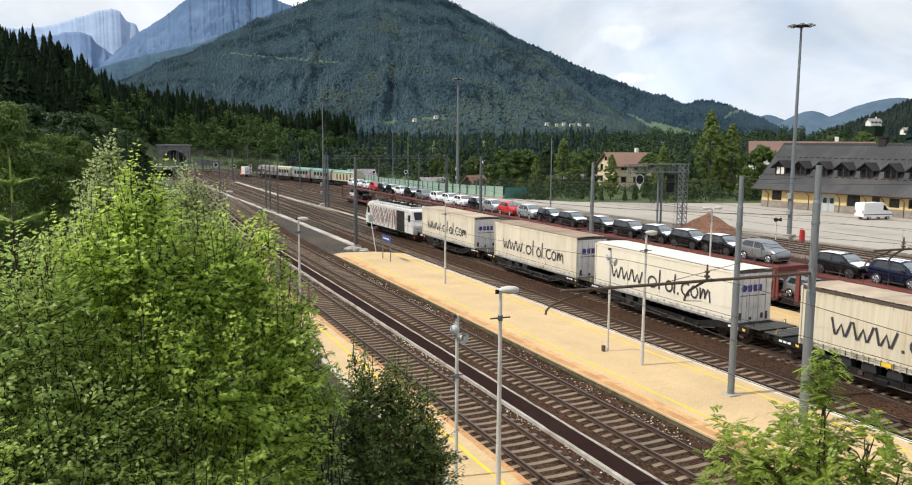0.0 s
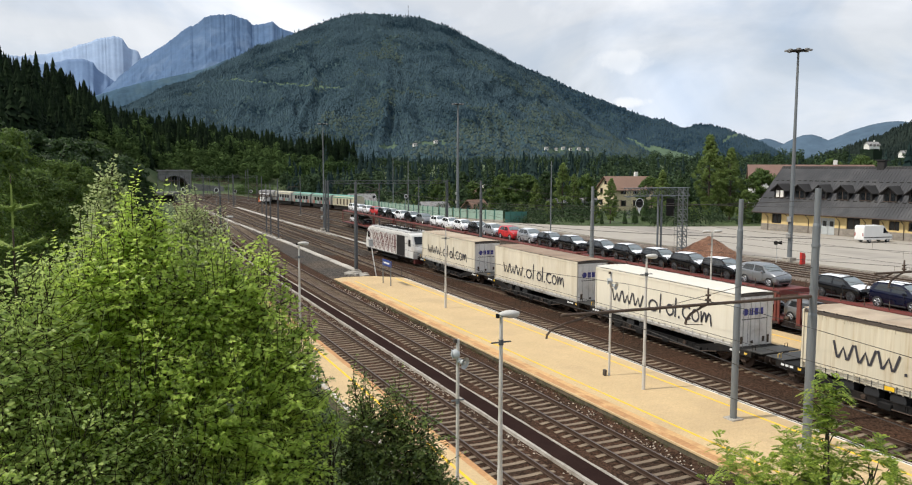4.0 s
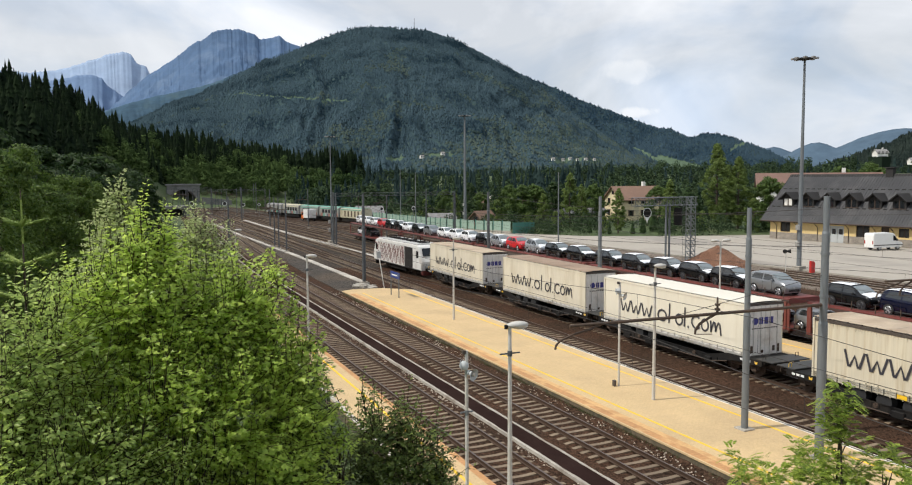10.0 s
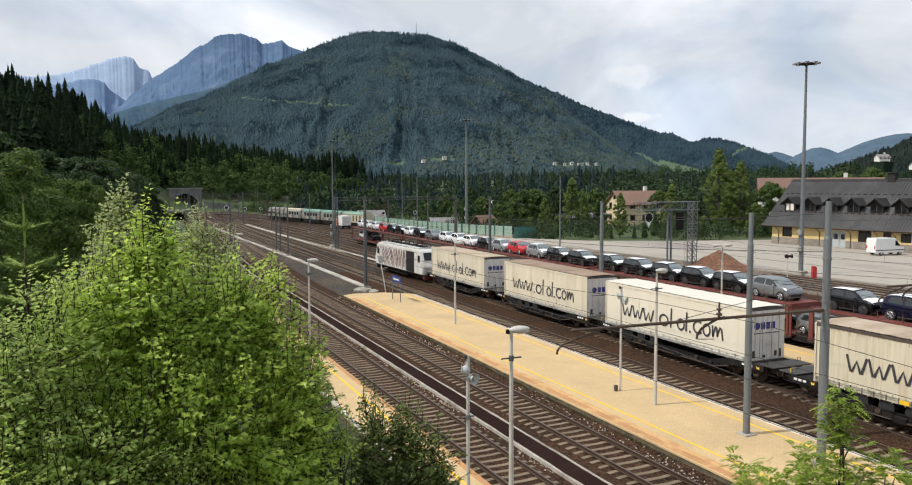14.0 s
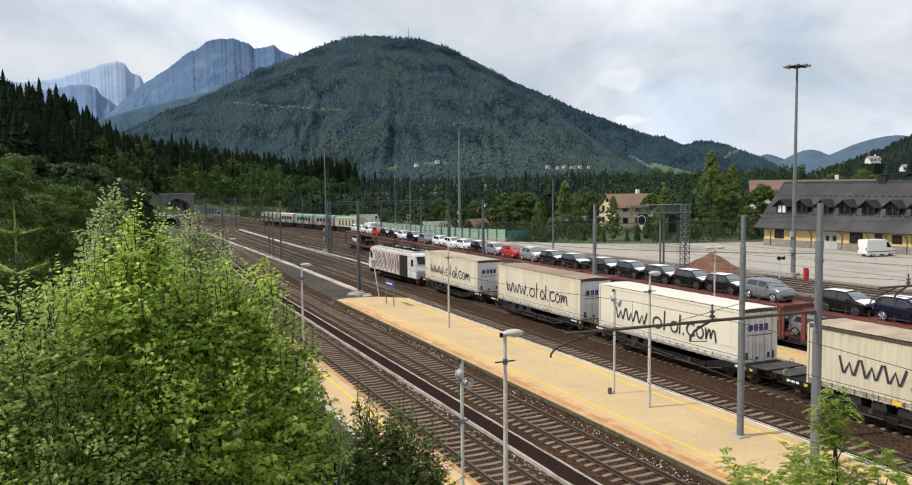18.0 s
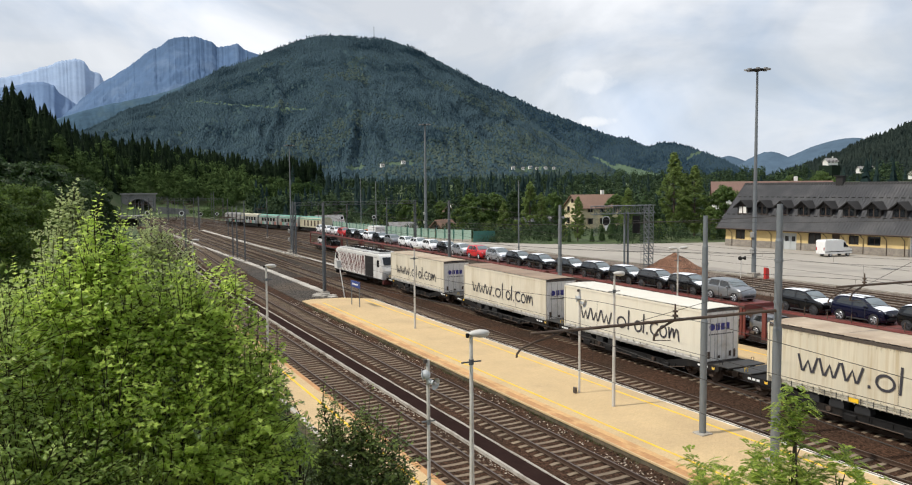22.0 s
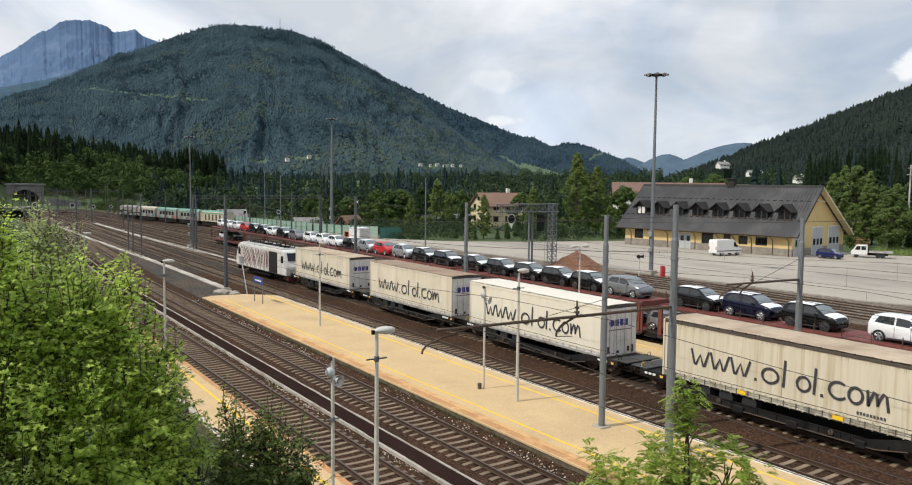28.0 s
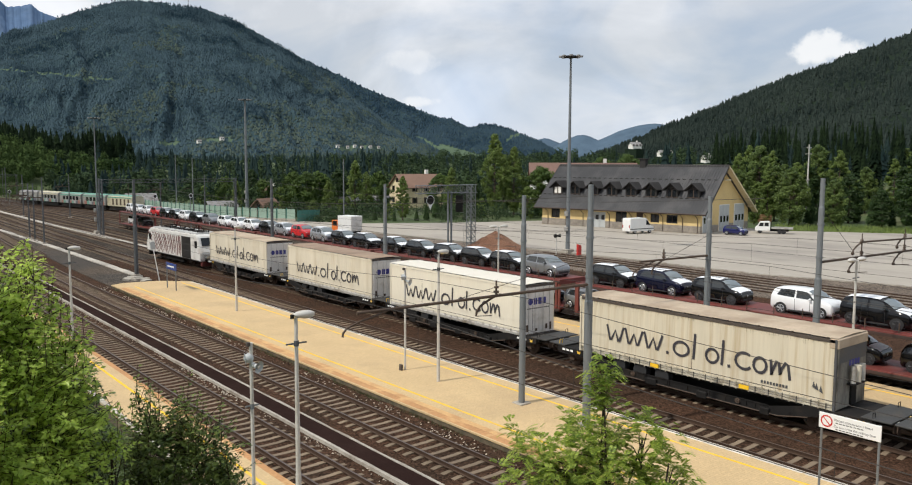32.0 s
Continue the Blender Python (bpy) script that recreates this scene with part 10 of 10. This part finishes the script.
def clump_tree(name, label, h, w, shape, mat, seed, clumps=110, per=110, leaf=0.17, slim=0.6, group=""):
    """Tapered trunk, limbs, and leaf clumps whose leaves face out and up, inside a crown outline."""
    t = thing(name, label, "tree", up(0, 0, -60), group=group)
    rd, r = random.Random(seed), np.random.RandomState(seed)
    us, rs_ = zip(*PROFILES[shape])
    C, S = [], []
    for k in range(clumps):
        u = 0.06 + 0.93 * rd.random() ** 0.9
        R_ = w * float(np.interp(u, us, rs_)) * (1 + 0.3 * noise.noise((u * 5, seed, k * 0.001)))
        a, q = rd.uniform(0, 6.283), 0.3 + 0.7 * math.sqrt(rd.random())
        lump = 1 + 0.35 * noise.noise((math.cos(a) * 1.6, math.sin(a) * 1.6, u * 4 + seed))
        C.append((R_ * q * lump * math.cos(a), R_ * q * lump * math.sin(a), h * u))
        S.append(w * 0.27 * rd.uniform(0.6, 1.3) * (1.1 - 0.4 * u))
    bm = bmesh.new()
    tube(bm, (0, 0, -0.4), (0.1, 0, h * 0.5), 0.016 * h, 0.009 * h, 8, False)
    tube(bm, (0.1, 0, h * 0.5), (0, 0.05, h * 0.96), 0.009 * h, 0.002 * h, 6, False)
    for c in C[::4]:
        limb(bm, (0.05, 0, max(0.1 * h, c[2] - 0.45 * math.hypot(c[0], c[1]) - 0.3)), c, 0.004 * h, 0.0015 * h, rd, 3, 0.06)
    part("trunk", bm, "bark", t)
    n = clumps * per
    c, sc = np.repeat(np.array(C), per, axis=0), np.repeat(np.array(S), per)[:, None]
    v = r.normal(size=(n, 3))
    v /= np.linalg.norm(v, axis=1)[:, None]
    pos = c + v * sc * (0.45 + 0.6 * r.rand(n, 1)) * np.array((1, 1, 0.72))
    nrm = v + np.array((0, 0, 0.35)) + 0.45 * r.normal(size=(n, 3))
    nrm /= np.linalg.norm(nrm, axis=1)[:, None]
    ax = np.cross(nrm, r.normal(size=(n, 3)))
    ax /= np.linalg.norm(ax, axis=1)[:, None]
    sd = np.cross(nrm, ax)
    s = leaf * (0.6 + 0.8 * r.rand(n, 1))
    q = np.stack([pos - ax * s, pos - sd * s * slim, pos + ax * s, pos + sd * s * slim], 1).reshape(-1, 3)
    raw("crown", q.tolist(), np.arange(4 * n).reshape(-1, 4).tolist(), mat, t)
    return t


def conifer(name, label, h, w, seed, group=""):
    """Straight trunk and ragged drooping tiers of needle boughs, each bough a narrow kite with side twigs."""
    t = thing(name, label, "tree", up(0, 0, -60), group=group)
    rd = random.Random(seed)
    bm = bmesh.new()
    tube(bm, (0, 0, -0.4), (0, 0, h * 0.98), 0.017 * h, 0.002 * h, 7, False)
    part("trunk", bm, "bark", t)
    verts, faces = [], []

    def kite(p, d, l, wd, drop):
        side = Vector((-d.y, d.x, 0)).normalized() * wd
        o = len(verts)
        verts.extend(tuple(q) for q in (p, p + d * l * 0.5 + side + Vector((0, 0, -drop * 0.35)), p + d * l + Vector((0, 0, -drop)), p + d * l * 0.5 - side + Vector((0, 0, -drop * 0.35)), p + d * l * 0.45 + Vector((0, 0, 0.12 * l))))
        faces.extend(((o, o + 1, o + 4), (o + 1, o + 2, o + 4), (o + 2, o + 3, o + 4), (o + 3, o, o + 4)))
    z = h * 0.07
    while z < h * 0.985:
        u = z / h
        L = w * (1 - u) ** 0.85 * rd.uniform(0.85, 1.12) + 0.08
        n = 11 if u < 0.7 else 7
        for k in range(n):
            a = 6.283 * (k + rd.random()) / n
            d = Vector((math.cos(a), math.sin(a), 0))
            l = L * rd.uniform(0.7, 1.15)
            p = Vector((0, 0, z + rd.uniform(-0.1, 0.1)))
            kite(p, d, l, 0.16 * l + 0.05, l * rd.uniform(0.15, 0.45))
            for s in (-1, 1):
                e = (d + Vector((-d.y, d.x, 0)) * s * rd.uniform(0.5, 0.9)).normalized()
                kite(p + d * l * 0.45 - Vector((0, 0, l * 0.1)), e, l * 0.5, 0.1 * l, l * 0.2)
        z += h * 0.036 * (1.15 - 0.5 * u)
    raw("foliage", verts, faces, "needle_mid", t)
    return t


G1, G2, G3 = "trees round the lorry park", "trees on the bank", "trees at the edge of the wood"
TREES = {
    "birch": clump_tree("birch_tree", "tall slender birch with light green leaves", 17.0, 2.7, "birch", "leaf_birch", 41, 200, 110, 0.13, group=G1),
    "birch2": clump_tree("birch_tree", "slender birch with fine yellow-green leaves", 12.0, 2.2, "birch", "leaf_birch", 45, 140, 110, 0.13, group=G1),
    "round": clump_tree("round_tree", "broad round green tree", 10.0, 3.6, "round", "leaf_mid", 42, 120, 120, 0.17, group=G1),
    "dark": clump_tree("round_tree", "tall dark green tree", 13.0, 3.6, "round", "leaf_dark", 43, 130, 120, 0.18, group=G1),
    "small": clump_tree("small_tree", "small light green tree", 7.0, 2.0, "round", "leaf_birch", 44, 70, 100, 0.14, group=G1),
    "willow": clump_tree("willow_tree", "feathery olive-green willow on the bank", 9.0, 2.6, "willow", "leaf_bank", 51, 170, 150, 0.1, 0.32, group=G2),
    "willow2": clump_tree("willow_tree", "feathery light green willow on the bank", 7.4, 2.4, "willow", "leaf_bank", 53, 140, 150, 0.1, 0.32, group=G2),
    "bank": clump_tree("round_tree", "bushy dark green tree on the bank", 9.0, 3.4, "round", "leaf_dark", 52, 120, 130, 0.15, group=G2),
    "spruce": conifer("spruce_tree", "dark green spruce beside the lorry park", 9.0, 1.75, 71, G1),
    "edge": clump_tree("ash_tree", "fresh green broadleaf tree at the edge of the wood", 12.0, 3.0, "round", "leaf_edge", 61, 130, 130, 0.16, group=G3),
    "edge2": clump_tree("birch_tree", "slender light green tree at the edge of the wood", 13.0, 2.2, "birch", "leaf_birch", 62, 120, 120, 0.14, group=G3),
}
SPOTS = [("birch", 41.8, 178, 1.03), ("birch", 43.2, 178, 0.9), ("birch2", 42.5, 184, 1.1), ("spruce", 39.9, 176, 1.25), ("spruce", 40.5, 180, 1.05), ("birch2", 38.7, 174, 0.85), ("round", 38.0, 190, 0.95), ("round", 45.2, 178, 1.12), ("small", 46.4, 172, 1.1), ("round", 47.4, 182, 1.0),
         ("birch2", 35.2, 160, 0.74), ("round", 33.4, 196, 0.9), ("birch2", 31.8, 178, 0.94), ("dark", 30.6, 196, 0.72), ("round", 29.3, 186, 0.98), ("birch2", 29.9, 170, 0.66), ("round", 28.4, 182, 0.98), ("birch2", 32.6, 186, 0.75),
         ("small", 34.2, 158, 0.5), ("spruce", 36.2, 158, 0.36), ("spruce", 33.2, 160, 0.36), ("spruce", 36.9, 160, 0.45), ("spruce", 34.6, 157, 0.3), ("spruce", 37.6, 166, 0.6), ("small", 26.6, 178, 0.92), ("dark", 24.6, 215, 0.7), ("round", 22.8, 225, 0.8), ("small", 21.4, 205, 0.8), ("round", 25.4, 205, 0.75), ("round", 49.5, 230, 1.3), ("round", 51.2, 238, 1.35),
         ("small", 44.2, 168, 0.9), ("small", 40.9, 166, 0.6), ("spruce", 44.1, 182, 1.0), ("round", 27.4, 230, 0.9), ("birch2", 23.6, 190, 0.6), ("small", 30.8, 164, 0.6), ("small", 28.8, 164, 0.55), ("spruce", 27.6, 172, 0.6)]
SPOTS += [("willow", -9.6, 36, 0.95), ("willow", -7.6, 40, 1.0), ("willow2", -6.2, 46, 1.2), ("willow", -4.9, 52, 1.0), ("willow2", -3.7, 50, 1.08), ("willow", -2.7, 58, 0.9), ("willow2", -1.7, 60, 1.0), ("willow", -0.8, 66, 0.82), 
          ("willow", -11.2, 40, 1.0), ("willow2", 0.2, 74, 0.85), ("bank", 0.6, 118, 1.05), ("bank", 1.4, 140, 1.1), ("bank", 0.2, 110, 1.1), ("bank", 2.0, 165, 0.95), ("bank", 1.5, 160, 1.15), ("bank", -0.9, 105, 1.2),
          ("bank", 2.5, 200, 0.85), ("bank", 0.9, 90, 0.75), ("bank", -2.2, 90, 1.15), ("bank", -4.0, 84, 1.2), ("bank", -6.4, 78, 1.2), ("bank", -9.0, 70, 1.2), ("bank", -12, 60, 1.2), ("bank", 1.9, 108, 0.7), ("willow2", 1.3, 84, 0.6)]
rw = random.Random(63)
for k in range(74):
    b_ = 58.4 + 26.0 * (k + rw.random()) / 74
    d_ = rw.uniform(158, 176) if k % 2 else rw.uniform(176, 225)
    SPOTS.append((rw.choice(("edge", "edge2", "edge2", "spruce", "dark", "spruce")), b_, d_, rw.uniform(0.5, 0.95) if k % 2 else rw.uniform(0.8, 1.25)))
for k, (kind_, b_, d_, s_) in enumerate(SPOTS):
    x, y = at_bearing(b_, d_)
    if b_ > 58 and x < 134:
        continue
    copy_thing(TREES[kind_], pose(x, y, land(x, y), 0, 0, k * 47) @ Matrix.Diagonal((s_, s_, s_ * (0.92 + 0.16 * rw.random()), 1)))
for o in TREES.values():
    for c in o.children_recursive:
        bpy.data.objects.remove(c)
    bpy.data.objects.remove(o)

# ---- the box truck that drives along the yard ----
def box_truck():
    """White box body leading, orange frame and cab at the other end; local -y is the way it goes."""
    t = thing("box_truck", "small white box truck with an orange cab", "truck")
    bm = bmesh.new()
    box(bm, -1.15, 1.15, -2.2, 0.9, 0.85, 3.15, 0.04)
    body = part("box_body", bm, "white_paint", t, "white box body")
    for s in (-0.56, 0.56):
        bm = bmesh.new()
        box(bm, s - 0.54, s + 0.54, -2.235, -2.19, 0.95, 3.05, 0.01)
        part("rear_door", bm, "trailer_end", body)
    bm = bmesh.new()
    box(bm, -1.05, 1.05, 1.1, 2.5, 0.55, 1.5, 0.06)
    for s in (-1, 1):
        for yy in (1.15, 2.35):
            box(bm, s * 0.98 - 0.07, s * 0.98 + 0.07, yy - 0.07, yy + 0.07, 1.5, 2.3)
    box(bm, -1.05, 1.05, 1.1, 2.45, 2.25, 2.36, 0.03)
    cab = part("cab", bm, "orange", t, "orange cab")
    bm = bmesh.new()
    box(bm, -0.96, 0.96, 1.2, 2.32, 1.52, 2.24)
    part("cab_glass", bm, "glass_dark", cab)
    bm = bmesh.new()
    box(bm, -0.9, 0.9, -2.1, 2.4, 0.55, 0.83, 0.02)
    part("chassis", bm, "steel_dark", t)
    wheels = []
    for s in (-1, 1):
        for yy in (-1.4, 1.8):
            bm = bmesh.new()
            tube(bm, (-0.13, 0, 0), (0.13, 0, 0), 0.4, n=16)
            w = part("wheel", bm, "rubber", t, at=up(s * 0.92, yy, 0.4))
            bm = bmesh.new()
            tube(bm, (-0.14, 0, 0), (0.14, 0, 0), 0.2, n=8)
            part("rim", bm, "hub", w)
            wheels.append((w, s * 0.92, yy))
    return t, wheels


truck, truck_wheels = box_truck()
slab("service_road", "worn service road between the yard tracks and the coaches", "road", "dark_gravel", [(38.6, 250), (42.4, 250), (66.2, 104), (62.2, 104)], -0.4, -0.17)


# ---- single sleepers of the nearest tracks ----
SLEEPER = None
bed = random.Random(71)
for base, own, mid in TRACKS:
    for y in own:
        if SLEEPER is None:
            bm = bmesh.new()
            prism(bm, [(-1.24, -0.3), (1.24, -0.3), (1.24, -0.215), (0.95, -0.182), (0.5, -0.182), (0.3, -0.2), (-0.3, -0.2), (-0.5, -0.182), (-0.95, -0.182), (-1.24, -0.215)], "y", -0.108, 0.108)
            SLEEPER = part("sleeper", bm, "sleeper", base, at=up(mid(y), y))
        else:
            twin(SLEEPER, base, up(mid(y), y, bed.uniform(-0.012, 0.002), bed.uniform(-0.7, 0.7)))

# pale broken stones along the platform edge and between the tracks
rs = random.Random(77)
verts, faces = [], []
for k in range(2100):
    line = rs.random()
    y = rs.uniform(12, 75)
    clump = noise.noise((y * 0.35, line * 3, 2))
    if clump < 0.05 and rs.random() < 0.8:
        continue
    x = 19.45 + rs.gauss(0, 0.16) if line < 0.6 else (20.2 + rs.gauss(0, 0.35) + bend(y) if y > 73.5 else 15.0 + rs.gauss(0, 0.1))
    if 15.9 < x < 19.1:
        continue
    r, o = rs.uniform(0.02, 0.055), len(verts)
    c = Vector((x, y, -0.215 if x < 19.2 or x > 19.9 else -0.2 + 0.26 * (x - 19.2)))
    verts += [tuple(c + Vector((math.cos(a) * r * rs.uniform(0.7, 1.3), math.sin(a) * r * rs.uniform(0.7, 1.3), 0))) for a in (0, 1.5, 3.1, 4.7)] + [tuple(c + Vector((rs.uniform(-0.4, 0.4) * r, 0, r * 0.9)))]
    faces += [(o, o + 1, o + 4), (o + 1, o + 2, o + 4), (o + 2, o + 3, o + 4), (o + 3, o, o + 4)]
tagged(raw("scattered_stones", verts, faces, "pale_stones"), "scattered pale broken stones along the platform edge", "stones", kind="stuff")
bm = bmesh.new()
rows = []
for k in range(170):
    y = -9.5 + 0.485 * k
    f = 0.06 * noise.noise((y * 0.9, 4, 4)) + 0.04 * noise.noise((y * 2.7, 1, 4))
    rows.append([bm.verts.new(c) for c in ((19.12 + f, y, -0.24), (19.5, y, -0.16 + f * 0.6), (19.84, y, -0.02 + f))])
for a, b in zip(rows, rows[1:]):
    for j in range(2):
        bm.faces.new((a[j], a[j + 1], b[j + 1], b[j]))
bmesh.ops.recalc_face_normals(bm, faces=bm.faces)
tagged(part("ballast_shoulder", bm, "ballast"), "brown ballast heaped against the platform edge", "ballast", kind="structure")
verts, faces = [], []
for k in range(5200):
    y = rs.uniform(6, 71)
    if noise.noise((y * 0.5, 8, 1)) + rs.uniform(-0.25, 0.25) < 0.0:
        continue
    x, h, a, o = 19.77 + rs.gauss(0, 0.05), rs.uniform(0.05, 0.2), rs.uniform(0, 6.28), len(verts)
    verts += [(x - 0.012 * math.cos(a), y - 0.012 * math.sin(a), -0.06), (x + 0.012 * math.cos(a), y + 0.012 * math.sin(a), -0.06), (x + rs.gauss(0, 0.05), y + rs.gauss(0, 0.05), -0.06 + h)]
    faces.append((o, o + 1, o + 2))
tagged(raw("edge_weeds", verts, faces, "weed_blade"), "low dull weeds along the foot of the platform edge", "weeds", kind="stuff")
# rubble and a leaning marker board by the pole beyond the platform
for k in range(9):
    bm = bmesh.new()
    w, d, h = rs.uniform(0.2, 0.55), rs.uniform(0.2, 0.5), rs.uniform(0.12, 0.28)
    prism(bm, [(-w, -d), (w * 0.8, -d * 1.1), (w, d * 0.7), (0.1, d), (-w * 0.9, d * 0.8)], "z", 0, h)
    tagged(part("concrete_lump", bm, "white_concrete", at=pose(23.3 + rs.uniform(-0.7, 0.9), 77.0 + rs.uniform(-1.6, 1.4), -0.2, rs.uniform(-8, 8), rs.uniform(-8, 8), rs.uniform(0, 180))), "pale lump of broken concrete beside the pole", "rubble", group="concrete rubble")
t = thing("marker_post", "white leaning marker post with a small grey box", "post", pose(25.0, 75.2, -0.25, 0, -9, 0))
bm = bmesh.new()
tube(bm, (0, 0, 0), (0, 0, 3.2), 0.05, n=8)
part("stick", bm, "sign_white", t)
bm = bmesh.new()
box(bm, -0.22, 0.22, -0.08, 0.08, 3.15, 3.85, 0.02)
part("signal_box", bm, "door_grey", t)

# kerb stones along the platforms
for base, xa, xb, top, y1 in ((PLATFORM_MIDDLE, 25.97, 26.225, 0.262, 69.5), (PLATFORM_NEAR, 9.4, 9.62, 0.3, 63.5)):
    bm = bmesh.new()
    box(bm, xa, xb, 0.004, 0.99, 0.2, top, 0.012)
    stone = None
    y = 6.0
    while y < y1:
        at = pose(rs.uniform(-0.006, 0.006), y, rs.uniform(-0.006, 0.004), 0, 0, rs.uniform(-0.05, 0.05))
        if stone is None:
            stone = part("kerb_stone", bm, "kerb_piece", base, at=at)
        else:
            twin(stone, base, at)
        y += 1.0


def motions():
    drive = [(0, 246), (6, 222.5), (10, 204.5), (14, 185), (18, 167), (22, 150.5), (25.5, 135.8), (28, 124.4), (30, 115), (32, 105.7)]
    turn = math.degrees(math.atan2(0.1667, 1.0))
    rows = []
    for t, y in drive:
        rows.append((t, pose(40.5 + (247 - y) * 0.1667, y, -0.17, 0, 0, turn)))
    walk(truck, rows)


motions()
